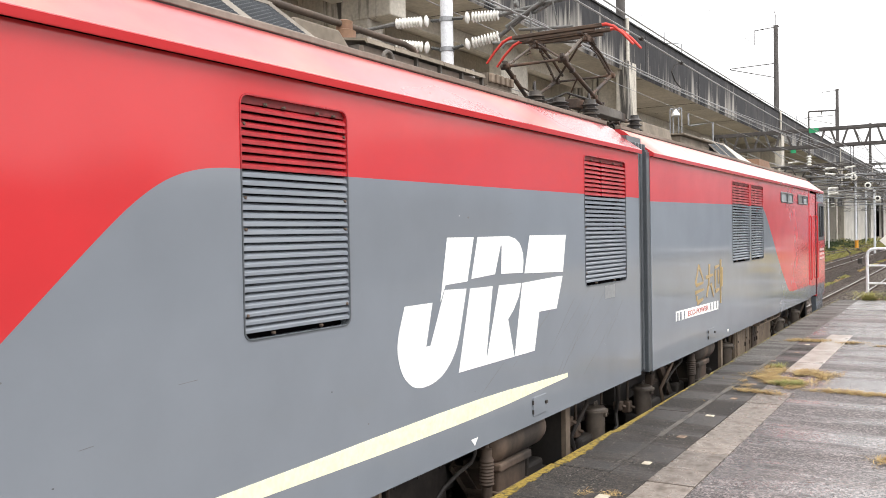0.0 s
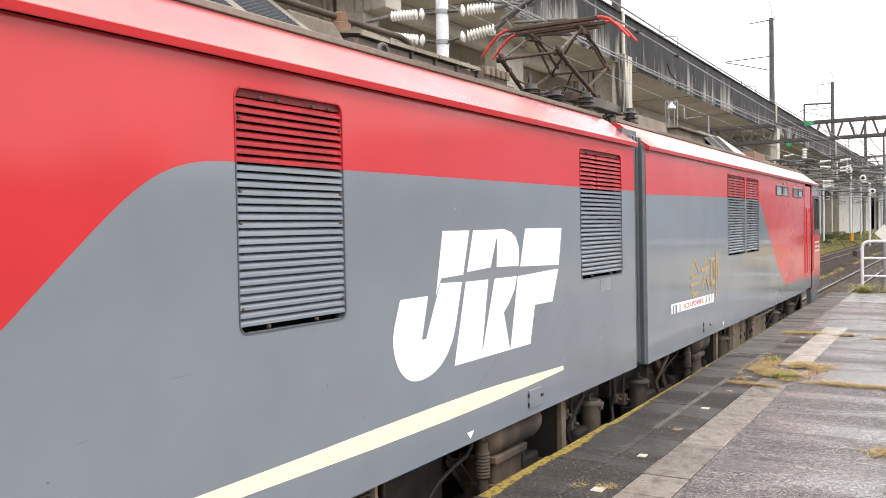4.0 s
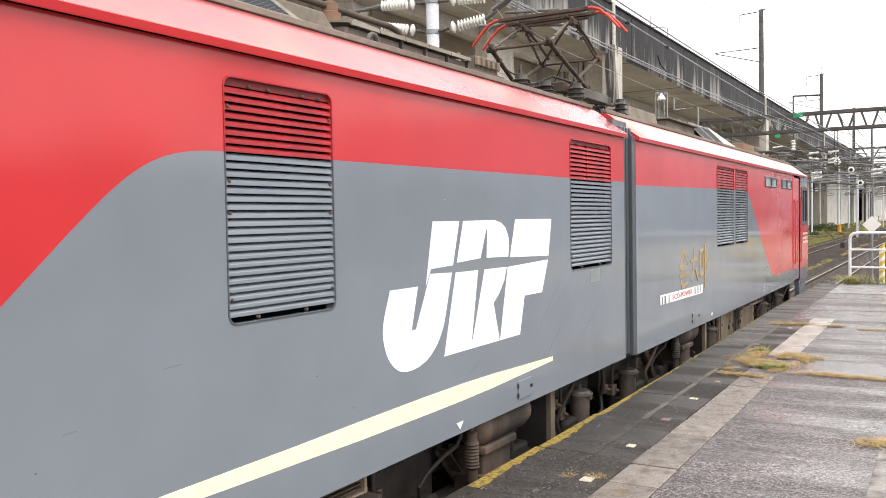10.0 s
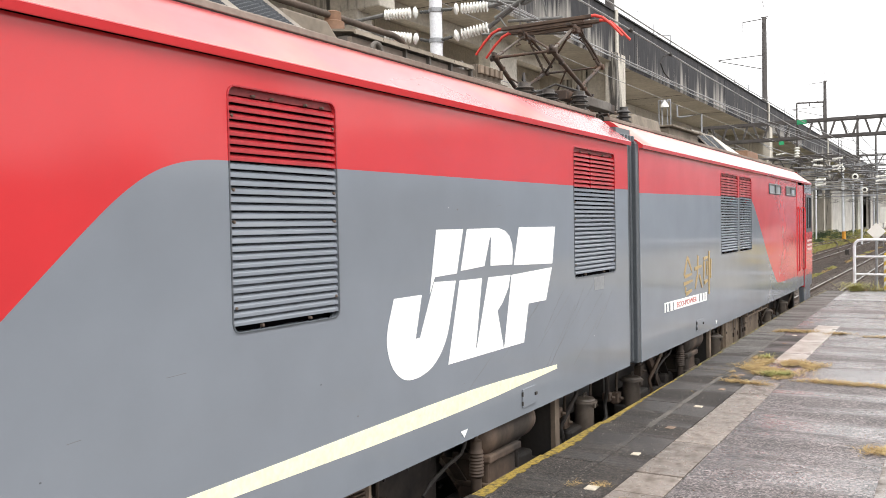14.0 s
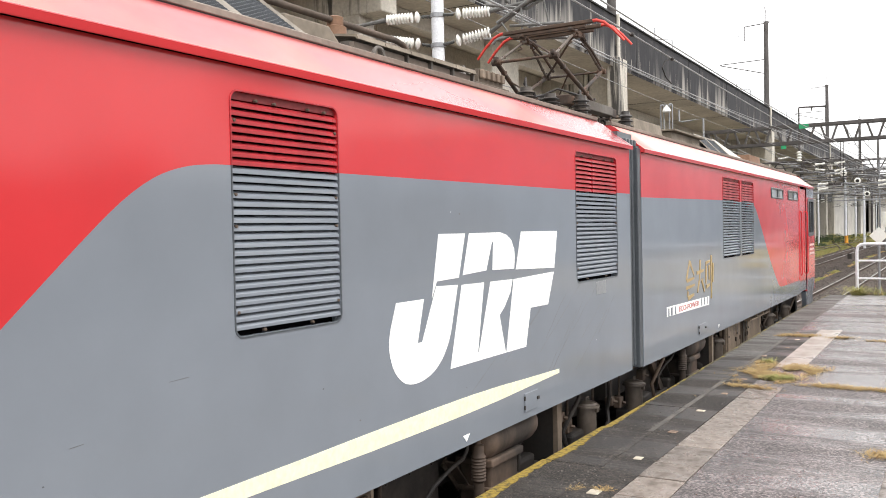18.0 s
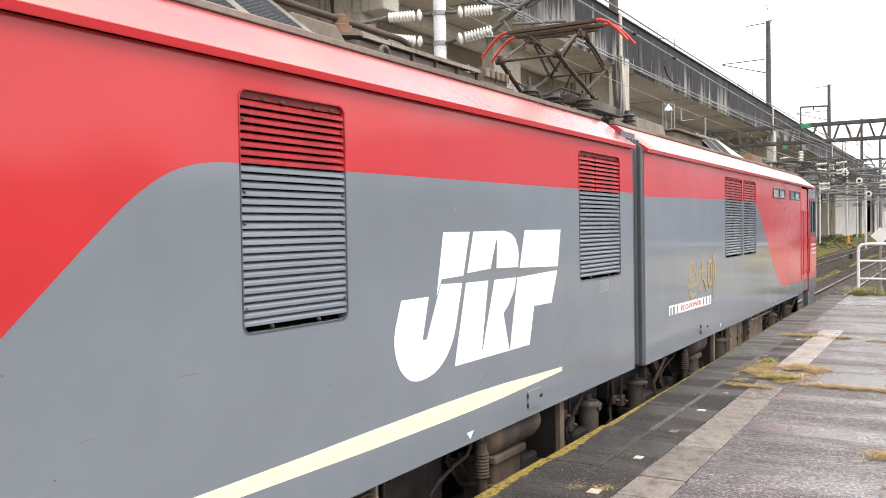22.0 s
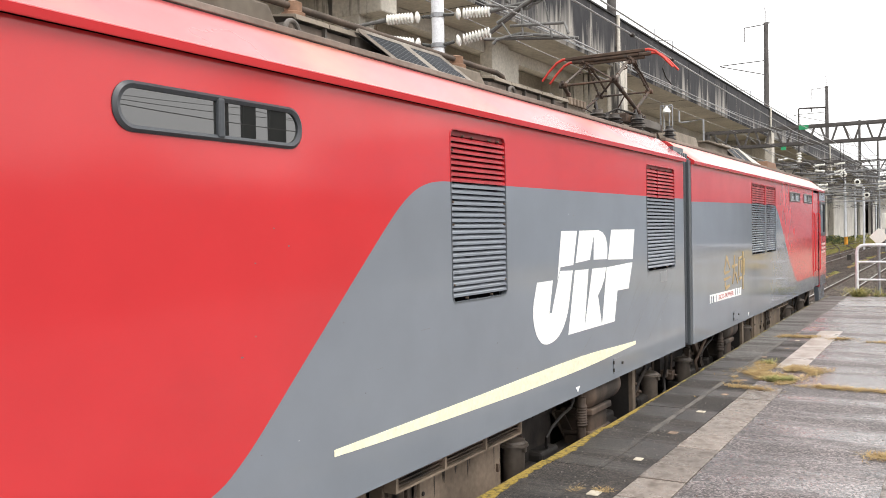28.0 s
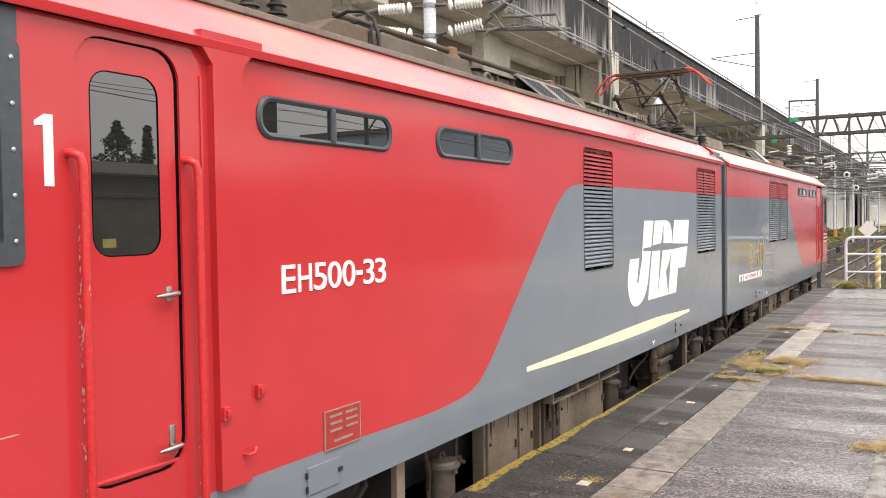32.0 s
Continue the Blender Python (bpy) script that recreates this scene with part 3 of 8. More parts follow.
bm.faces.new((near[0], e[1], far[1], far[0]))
part("platform_wall", bm, DARKIRON, platform, "near-black platform wall")

# ---- locomotive ----
SIDE = -2.65
LEFT = -5.45
BASE = (-4.05, 8.1, RAIL_Z)
loco = thing("locomotive", BASE, "red and blue-grey two-section electric locomotive on the track beside the platform", "locomotive")
A0, A1, B0, B1 = -4.0, 7.94, 8.29, 20.24
BOT, BOT_FAR, GUT = 0.238, 0.219, 2.318
LOUV = {"a1": (2.72, 3.46, 1.15, 2.21), "a2": (6.59, 7.57, 1.15, 2.215), "b1": (11.72, 12.76, 1.15, 2.225), "b2": (12.87, 13.72, 1.15, 2.225)}
WINS = {"wa1": (-1.30, -0.225, 1.98, 2.165), "wa2": (0.27, 1.32, 1.985, 2.165), "wb1": (15.17, 16.31, 2.03, 2.20), "wb2": (16.84, 17.95, 2.035, 2.205)}


def rect(y0, y1, z0, z1):
    return [(y1, z0), (y1, z1), (y0, z1), (y0, z0)]


# Black box behind the side sheets: the interior's shade is its colour.
def core(y0, y1, name):
    bm = bmesh.new()
    prof = [(SIDE - 0.085, BOT + 0.01), (LEFT + 0.004, BOT + 0.01), (LEFT + 0.004, GUT), (LEFT + 0.34, 2.55), (LEFT + 0.38, 2.55), (SIDE - 0.4, 2.55), (SIDE - 0.085, GUT - 0.02)]
    a = [bm.verts.new((p[0], y0, p[1])) for p in prof]
    b = [bm.verts.new((p[0], y1, p[1])) for p in prof]
    for k in range(len(prof)):
        bm.faces.new((a[k], a[(k + 1) % len(prof)], b[(k + 1) % len(prof)], b[k]))
    bm.faces.new(a)
    bm.faces.new(b)
    return part(name, bm, BLACK, loco, "black box standing in for the unlit interior")


core(A0 + 0.1, A1 - 0.01, "inner_shade_box")
core(B0 + 0.01, B1 - 0.15, "inner_shade_box")

# livery boundary on the first section, from low and near to high and far
SWEEP_A = [(-0.60, 0.470), (0.10, 0.455), (0.42, 0.466), (0.62, 0.488), (0.76, 0.53), (0.86, 0.59), (1.0, 0.70), (1.27, 0.945), (1.73, 1.36), (2.02, 1.618), (2.18, 1.745), (2.32, 1.825),
           (2.46, 1.868), (2.60, 1.885), (2.72, 1.888)]
SWEEP_B = [(13.50, 1.92), (13.72, 1.905), (13.88, 1.84), (14.0, 1.77), (14.43, 1.46), (15.07, 0.985), (15.67, 0.62), (15.83, 0.545), (15.98, 0.505), (16.3, 0.49), (18.1, 0.485)]


def smooth_line(pts, n=5):
    """A rounder line through the same points."""
    out = []
    for i in range(len(pts) - 1):
        p0, p1, p2, p3 = (Vector(pts[max(0, min(len(pts) - 1, j))]) for j in (i - 1, i, i + 1, i + 2))
        for k in range(n):
            t = k / n
            q = 0.5 * (2 * p1 + (p2 - p0) * t + (2 * p0 - 5 * p1 + 4 * p2 - p3) * t * t + (3 * p1 - p0 - 3 * p2 + p3) * t ** 3)
            out.append((q.x, q.y))
    return out + [tuple(pts[-1])]


SWEEP_A, SWEEP_B = smooth_line(SWEEP_A), SWEEP_B[:1] + smooth_line(SWEEP_B[1:])
DOOR_A = (-2.235, -1.752, 0.628, 2.278)
bm = bmesh.new()
l1, l2 = LOUV["a1"], LOUV["a2"]
out = SWEEP_A[:] + [(l1[0], l1[3]), (l1[1], l1[3]), (l1[1], 1.889), (l2[0], 1.900), (l2[0], l2[3]), (l2[1], l2[3]), (l2[1], 1.903), (A1, 1.904), (A1, GUT), (-1.42, GUT), (-1.42, 0.475)]
plate(bm, out, SIDE, SIDE - 0.06, [rounded(*WINS["wa1"], 0.085), rounded(*WINS["wa2"], 0.085)])
part("red_side_panel", bm, RED, loco, "glossy red painted side sheet")
bm = bmesh.new()
out = [(A1, BOT), (A1, 1.904), (l2[1], 1.903), (l2[1], l2[2]), (l2[0], l2[2]), (l2[0], 1.900), (l1[1], 1.889), (l1[1], l1[2]), (l1[0], l1[2])] + SWEEP_A[::-1] + [(-1.42, 0.475), (-1.42, BOT)]
plate(bm, out, SIDE, SIDE - 0.06)
part("grey_side_panel", bm, GREY, loco, "blue-grey painted side sheet")
# cab side beyond the door post
bm = bmesh.new()
CABWIN = (-3.30, -2.468, 1.485, 2.19)
plate(bm, rect(-3.9, -1.60, 0.475, GUT), SIDE, SIDE - 0.05, [rounded(*DOOR_A, 0.12), rounded(*CABWIN, 0.03)])
plate(bm, [(-1.42, 0.475), (-1.42, 2.262), (-1.365, GUT - 0.002), (-1.365, GUT + 0.03), (-1.655, GUT + 0.03), (-1.655, GUT - 0.002), (-1.60, 2.25), (-1.60, 0.475)], SIDE + 0.037, SIDE - 0.05)
part("cab_side_panel", bm, RED, loco, "red cab side sheet with chipped edges")
bm = bmesh.new()
plate(bm, rect(-3.9, -1.42, BOT, 0.475), SIDE, SIDE - 0.05)
part("cab_sill_panel", bm, GREY, loco, "blue-grey sill sheet")
bm = bmesh.new()
l3, l4 = LOUV["b1"], LOUV["b2"]
out = [(B0, 1.88), (l3[0], 1.92), (l3[0], l3[3]), (l3[1], l3[3]), (l3[1], 1.921), (l4[0], 1.921), (l4[0], l4[3]), (l4[1], l4[3])] + SWEEP_B[1:] + [(18.14, 0.485), (18.14, GUT), (B0, GUT)]
plate(bm, out, SIDE, SIDE - 0.06, [rounded(*WINS["wb1"], 0.04), rounded(*WINS["wb2"], 0.04)])
part("red_side_panel", bm, RED_FAR, loco, "red painted side sheet, paled for its grazing sheen")
bm = bmesh.new()
out = [(B0, BOT_FAR), (18.14, BOT_FAR), (18.14, 0.485)] + SWEEP_B[:0:-1] + [(l4[1], l4[2]), (l4[0], l4[2]), (l4[0], 1.921), (l3[1], 1.921), (l3[1], l3[2]), (l3[0], l3[2]), (l3[0], 1.92), (B0, 1.88)]
plate(bm, out, SIDE, SIDE - 0.06)
part("grey_side_panel", bm, GREY, loco, "blue-grey painted side sheet")

# roof: cant, gutter and top of each section
for y0, y1 in ((A0, A1), (B0, B1 - 0.35)):
    bm = bmesh.new()
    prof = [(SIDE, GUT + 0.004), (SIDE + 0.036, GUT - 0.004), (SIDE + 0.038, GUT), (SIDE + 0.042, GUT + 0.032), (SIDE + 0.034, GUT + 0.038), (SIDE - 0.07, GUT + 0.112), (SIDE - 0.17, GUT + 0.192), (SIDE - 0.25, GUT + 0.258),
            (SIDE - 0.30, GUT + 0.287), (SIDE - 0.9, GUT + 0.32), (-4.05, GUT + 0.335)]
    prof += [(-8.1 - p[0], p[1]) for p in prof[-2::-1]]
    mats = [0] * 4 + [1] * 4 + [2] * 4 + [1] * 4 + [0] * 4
    n = max(2, int((y1 - y0) / 0.5))
    rings = [[bm.verts.new((p[0], y0 + (y1 - y0) * k / n, p[1])) for p in prof] for k in range(n + 1)]
    for a, b in zip(rings, rings[1:]):
        for k in range(len(prof) - 1):
            f = bm.faces.new((a[k], a[k + 1], b[k + 1], b[k]))
            f.material_index = mats[k]
            f.smooth = k in (4, 5, 6, 7)
    bm.faces.new(rings[0])
    bm.faces.new(rings[-1])
    part("roof_shell", bm, [RED, RED_ROOF if y0 < 5 else CHALKY, ROOFGREY], loco, "faded red roof cant with tan stains" if y0 < 5 else "chalky red roof cant, paled partly by sky reflection in its colour")
    bm = bmesh.new()
    box(bm, (SIDE - 0.36, y0 + 0.02, GUT + 0.295), (SIDE - 0.297, y1 - 0.02, GUT + 0.331), bev=0.005)
    part("roof_edge_strip", bm, STRIPTAN, loco, "dusty tan roof edge strip")
    # dark bar paints the shadow line below the roof strip
    bm = bmesh.new()
    box(bm, (SIDE - 0.36, y0 + 0.02, GUT + 0.270), (SIDE - 0.304, y1 - 0.02, GUT + 0.2945))
    part("strip_shadow_line", bm, DARKIRON, loco, "dark line drawn for the shaded gap under the roof edge strip")
# gangway between the sections
bm = bmesh.new()
box(bm, (-5.30, A1 - 0.03, 0.25), (SIDE - 0.10, B0 + 0.03, 2.50))
for k in range(4):
    y = A1 + 0.045 + 0.09 * k
    box(bm, (-5.38, y, 0.24), (SIDE - 0.045, y + 0.05, 2.44), bev=0.012)
part("gangway_bellows", bm, GREY_DARK, loco, "dark grey folded gangway cover")
bm = bmesh.new()
box(bm, (SIDE - 0.10, B0 - 0.09, 0.22), (SIDE - 0.005, B0 + 0.015, 2.36), bev=0.008)
box(bm, (SIDE - 0.40, B0 - 0.09, 2.36), (SIDE - 0.02, B0 + 0.015, 2.38))
part("gangway_frame", bm, GREY_DARK, loco, "slate-grey corner post")

# ---- louvres ----
def place(ob, parent, at):
    ob.parent = parent
    ob.matrix_parent_inverse = rest(parent).inverted()
    ob.location = at
    return ob


# Deeper than the side's red: shade between the slats is in the colour.
SLATRED = material("shaded_red_slat", (0.40, 0.027, 0.034), 0.34, col2=(0.24, 0.020, 0.024), grain=30, stain=4, amount=0.7, spec=0.3)
# Header plate's red, darkened to hold the shade at the recess top.
DARKRED = material("shaded_red_paint", (0.20, 0.018, 0.020), 0.6, amount=0.6)


def louvre(y0, y1, z0, z1, split, n=28):
    """A ventilation grille: a dark recess with a thin rim, tilted slats, and bolts."""
    bm = bmesh.new()
    ring = []
    for g, r in ((-0.003, 0.004), (0.003, 0.040)):
        lp = rounded(y0 + g, y1 - g, z0 + g, z1 - g, r)
        ring.append(lp[:12] + [(y0 + g, split)] + lp[12:] + [(y1 - g, split)])
    plate(bm, ring[0], SIDE + 0.0004, SIDE - 0.03, [ring[1]])
    for f in bm.faces:
        f.material_index = 0 if f.calc_center_median().z > split else 1
    lv = part("louvre", bm, [RED, GREY], loco, "louvred grille with slats painted across two colours")
    bm = bmesh.new()
    plate(bm, rounded(y0 - 0.005, y1 + 0.005, z0 - 0.005, z1 + 0.005, 0.048), SIDE + 0.0040, SIDE - 0.02, [rounded(y0 + 0.002, y1 - 0.002, z0 + 0.002, z1 - 0.002, 0.044)])
    bmesh.ops.bisect_plane(bm, geom=bm.verts[:] + bm.edges[:] + bm.faces[:], plane_co=(0, 0, split), plane_no=(0, 0, 1))
    for f in bm.faces:
        f.material_index = 0 if f.calc_center_median().z > split else 1
    part("rim", bm, [SLATRED, GREY_DARK], lv, "thin raised rim")
    # black sheet gives the recess its shade
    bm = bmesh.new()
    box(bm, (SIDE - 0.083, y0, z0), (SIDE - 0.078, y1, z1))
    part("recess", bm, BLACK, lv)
    bm = bmesh.new()
    box(bm, (SIDE - 0.03, y0, z1 - 0.036), (SIDE - 0.014, y1, z1))
    part("header_plate", bm, DARKRED, lv)
    top = z1 - 0.030
    pitch = (top - z0 - 0.035) / n
    meshes = {}
    for k in range(n):
        z = z0 + 0.03 + pitch * k
        m = SLATRED if z > split - 0.012 else GREY
        if m not in meshes:
            bm = bmesh.new()
            h = pitch * 0.90
            prof = [(SIDE - 0.004, -0.001), (SIDE - 0.0005, 0.0), (SIDE - 0.0014, 0.013), (SIDE - 0.010, 0.023), (SIDE - 0.026, h), (SIDE - 0.028, h), (SIDE - 0.006, 0.012)]
            a = [bm.verts.new((p[0], y0 + 0.006, p[1])) for p in prof]
            b = [bm.verts.new((p[0], y1 - 0.006, p[1])) for p in prof]
            for i in range(len(prof)):
                bm.faces.new((a[i], a[(i + 1) % len(prof)], b[(i + 1) % len(prof)], b[i]))
            bm.faces.new(a)
            bm.faces.new(b)
            ob = part("slat", bm, m)
            meshes[m] = ob.data
        else:
            ob = new("slat", meshes[m])
        place(ob, lv, (0, 0, z))
    bolt = None
    spots = [(y0 + 0.16, z1 - 0.032), (y0 + 0.38 * (y1 - y0), z1 - 0.032), (y1 - 0.30 * (y1 - y0), z1 - 0.032), (y1 - 0.10, z1 - 0.032), (y0 + 0.25 * (y1 - y0), z0 + 0.018), (y0 + 0.7 * (y1 - y0), z0 + 0.018)]
    for f in (0.12, 0.42, 0.55, 0.9):
        spots += [(y0 + 0.022, z1 - f * (z1 - z0)), (y1 - 0.022, z1 - f * (z1 - z0))]
    for y, z in spots:
        if bolt is None:
            bm = bmesh.new()
            lathe(bm, (0, 0, 0), [(0.008, -0.012), (0.008, 0.003), (0.005, 0.006)], 6, axis="x")
            ob = part("bolt", bm, RUST)
            bolt = ob.data
        else:
            ob = new("bolt", bolt)
        place(ob, lv, (SIDE, y, z))


louvre(*LOUV["a1"], 1.888)
louvre(*LOUV["a2"], 1.901)
louvre(*LOUV["b1"], 1.92)
louvre(*LOUV["b2"], 1.921)


# ---- side windows ----
def side_window(y0, y1, z0, z1, r, wide, split, pane=GLASS):
    bm = bmesh.new()
    outer, inner = rounded(y0 - 0.006, y1 + 0.006, z0 - 0.006, z1 + 0.006, r, 8), rounded(y0 + wide, y1 - wide, z0 + wide * 0.75, z1 - wide * 0.75, max(0.02, r - wide * 0.7), 8)
    mid = rounded(y0 + wide * 0.3, y1 - wide * 0.3, z0 + wide * 0.22, z1 - wide * 0.22, max(0.02, r - wide * 0.3), 8)
    loops = [[bm.verts.new((x, p[0], p[1])) for p in lp] for lp, x in ((outer, SIDE - 0.004), (outer, SIDE + 0.006), (mid, SIDE + 0.016), (inner, SIDE + 0.008), (inner, SIDE - 0.01))]
    for a, b in zip(loops, loops[1:]):
        for i in range(len(a)):
            bm.faces.new((a[i], a[(i + 1) % len(a)], b[(i + 1) % len(a)], b[i]))
    w = part("window", bm, RUBBER, loco, "round-ended two-pane window in grey rubber", smooth=True)
    ym = y0 + (y1 - y0) * split
    for a, b in ((y0, ym), (ym, y1)):
        bm = bmesh.new()
        rr = [p for p in rounded(y0 + wide * 0.6, y1 - wide * 0.6, z0 + wide * 0.4, z1 - wide * 0.4, max(0.02, r - wide * 0.5), 8)]
        rr = [(min(max(p[0], a), b), p[1]) for p in rr]
        cl = []
        for p in rr:
            if not cl or (abs(p[0] - cl[-1][0]) + abs(p[1] - cl[-1][1])) > 1e-4:
                cl.append(p)
        plate(bm, cl, SIDE + 0.001, SIDE - 0.004)
        part("pane", bm, pane, w, "dark reflecting glass" if pane is GLASS else "pale glass with the sky's reflection in its colour")
    bm = bmesh.new()
    box(bm, (SIDE - 0.01, ym - 0.019, z0 + 0.006), (SIDE + 0.02, ym + 0.019, z1 - 0.006), bev=0.009)
    part("mullion", bm, RUBBER, w)


side_window(*WINS["wa1"], 0.088, 0.027, 0.505)
side_window(*WINS["wa2"], 0.088, 0.027, 0.505)
side_window(*WINS["wb1"], 0.045, 0.034, 0.5, PALEGLASS)
side_window(*WINS["wb2"], 0.045, 0.034, 0.5, PALEGLASS)

# ---- cab door, rails and cab window ----
y0, y1, z0, z1 = DOOR_A
bm = bmesh.new()
DG = (-2.163, -1.850, 1.479, 2.160)
plate(bm, rounded(y0 + 0.002, y1 - 0.015, z0 + 0.01, z1 - 0.005, 0.115), SIDE - 0.014, SIDE - 0.05, [rounded(*DG, 0.075)])
door = part("cab_door", bm, RED, loco, "red cab door with chipped paint")
bm = bmesh.new()
plate(bm, rounded(*DG, 0.075), SIDE - 0.0165, SIDE - 0.03)
part("door_glass", bm, GLASS, door, "dark reflecting glass")
bm = bmesh.new()
plate(bm, rounded(DG[0] - 0.001, DG[1] + 0.001, DG[2] - 0.001, DG[3] + 0.001, 0.076), SIDE - 0.013, SIDE - 0.028, [rounded(DG[0] + 0.003, DG[1] - 0.003, DG[2] + 0.003, DG[3] - 0.003, 0.072)])
part("glass_seal", bm, BLACK, door, "thin black edging")
# black ring paints the shadow in the gap round the door
bm = bmesh.new()
plate(bm, rounded(y0 - 0.001, y1 + 0.001, z0 - 0.001, z1 + 0.001, 0.12), SIDE - 0.012, SIDE - 0.048, [rounded(y0 + 0.001, y1 - 0.014, z0 + 0.010, z1 - 0.006, 0.115)])
part("door_gap_shade", bm, BLACK, door, "thin black edging")
bm = bmesh.new()
box(bm, (SIDE - 0.06, y0 - 0.02, z0 - 0.02), (SIDE - 0.05, y1 + 0.02, z1 + 0.02))
part("door_backing", bm, BLACK, door)
for z, dz in ((1.32, 0.0), (0.716, 0.0)):
    bm = bmesh.new()
    box(bm, (SIDE - 0.024, -1.835, z - 0.028), (SIDE - 0.006, -1.805, z + (0.03 if z > 1 else 0.085)), bev=0.003)
    tube(bm, [(SIDE - 0.02, -1.82, z), (SIDE + 0.018, -1.82, z)], 0.009, 8)
    tube(bm, [(SIDE + 0.018, -1.795, z + 0.003), (SIDE + 0.022, -1.82, z + 0.002), (SIDE + 0.02, -1.87, z - 0.002), (SIDE + 0.014, -1.905, z - 0.004)], [0.010, 0.012, 0.010, 0.005], 10)
    part("door_handle", bm, STEEL, door, "worn steel lever handle", smooth=True)
bm = bmesh.new()
box(bm, (SIDE - 0.03, y0 + 0.004, z0 + 0.018), (SIDE - 0.004, y1 - 0.03, z0 + 0.036), bev=0.006)
part("door_step_edge", bm, RED, door)
bm = bmesh.new()
box(bm, (SIDE - 0.0165, -2.12, 1.512), (SIDE - 0.0158, -2.06, 1.545))
part("sticker", bm, material("yellow_sticker", (0.16, 0.14, 0.03), 0.5), door, "small yellow sticker")
for yy, zt in ((-2.272, 1.848), (-1.735, 1.850)):
    bm = bmesh.new()
    yb = yy + 0.030
    tube(bm, [(SIDE - 0.01, yy, zt), (SIDE + 0.026, yy + 0.004, zt), (SIDE + 0.045, yy + 0.018, zt - 0.012), (SIDE + 0.048, yb - 0.004, zt - 0.04), (SIDE + 0.048, yb, zt - 0.10), (SIDE + 0.048, yb, 0.44),
              (SIDE + 0.04, yb, 0.405), (SIDE - 0.01, yb, 0.39)], 0.0165, 12)
    part("grab_rail", bm, material("chipped_red_rail", (0.62, 0.035, 0.035), 0.4, col2=(0.62, 0.58, 0.55), grain=60, stain=26, amount=1.0, stretch=(1, 1, 0.35), sharp=(0.67, 0.71)), loco,
         "red grab rail with worn paint", smooth=True)
# raised frame round the door post, with the gutter's chamfered ends
bm = bmesh.new()
plate(bm, rect(-1.66, -1.297, GUT + 0.031, GUT + 0.068), SIDE + 0.036, SIDE - 0.05)
part("door_frame_trim", bm, RED, loco, "raised red trim round the cab door")
bm = bmesh.new()
plate(bm, rect(-1.645, -1.632, 0.475, 2.2), SIDE + 0.006, SIDE - 0.01)
part("post_bead", bm, RED, loco)
for yy, zz in ((-1.575, 0.80), (-1.332, 0.850)):
    bm = bmesh.new()
    box(bm, (SIDE + 0.03 if yy < -1.5 else SIDE, yy - 0.022, zz - 0.03), (SIDE + (0.055 if yy < -1.5 else 0.022), yy + 0.022, zz + 0.03), bev=0.004)
    box(bm, (SIDE + (0.053 if yy < -1.5 else 0.02), yy - 0.012, zz - 0.012), (SIDE + (0.066 if yy < -1.5 else 0.034), yy + 0.012, zz + 0.016), bev=0.003)
    part("bracket", bm, RED, loco)
bm = bmesh.new()
tube(bm, [(SIDE + 0.03, -1.47, 0.605), (SIDE + 0.060, -1.465, 0.602), (SIDE + 0.066, -1.435, 0.605), (SIDE + 0.060, -1.415, 0.625)], 0.008, 8)
part("hook", bm, RED, loco)
y0, y1, z0, z1 = CABWIN
bm = bmesh.new()
plate(bm, rounded(y0, y1 + 0.02, z0 - 0.02, z1 + 0.02, 0.035), SIDE + 0.014, SIDE - 0.05, [rounded(y0 + 0.06, y1 - 0.055, z0 + 0.05, z1 - 0.05, 0.02)])
cw = part("cab_window", bm, material("aluminium_frame", (0.075, 0.085, 0.097), 0.4, metal=0.3, amount=0.4), loco, "grey metal-framed cab side window")
bm = bmesh.new()
plate(bm, rect(y0 + 0.03, y1 - 0.03, z0 + 0.03, z1 - 0.03), SIDE - 0.03, SIDE - 0.04)
part("pane", bm, GLASS, cw)
for k in range(5):
    bm = bmesh.new()
    lathe(bm, (SIDE + 0.013, y1 - 0.012, z0 + 0.06 + 0.15 * k), [(0.009, 0), (0.009, 0.004), (0.004, 0.007)], 8, axis="x")
    part("screw", bm, STEEL, cw)
bm = bmesh.new()
plate(bm, rect(y0, y1 + 0.02, z1 + 0.022, GUT), SIDE + 0.002, SIDE - 0.01)
part("grey_band", bm, GREY_DARK, loco, "dark grey band over the cab window")


# ---- markings ----
def lettering(spans, z0, z1, mat, label, bold=0.02, deep=0.001):
    """Words on the loco's side in the built-in font: each piece of text fills its own stretch of the line, with real thickness."""
    out = bmesh.new()
    for text, y0, y1 in spans:
        cu = bpy.data.curves.new("lettering", "FONT")
        cu.body, cu.offset, cu.resolution_u, cu.extrude = text, bold, 8, 0.05
        tmp = new("lettering", cu)
        me = bpy.data.meshes.new_from_object(tmp)
        bpy.data.objects.remove(tmp)
        xs, zs = [v.co.x for v in me.vertices], [v.co.y for v in me.vertices]
        za, zb = (z0, z1) if text != "-" else (z0 + (z1 - z0) * 0.40, z0 + (z1 - z0) * 0.58)
        for v in me.vertices:
            fx, fz = (v.co.x - min(xs)) / (max(xs) - min(xs)), (v.co.y - min(zs)) / (max(zs) - min(zs))
            v.co = (SIDE + (deep if v.co.z > 0 else -0.001), y0 + fx * (y1 - y0), za + fz * (zb - za))
        out.from_mesh(me)
    for f in out.faces:
        f.smooth = False
    return part("lettering", out, mat, loco, label)


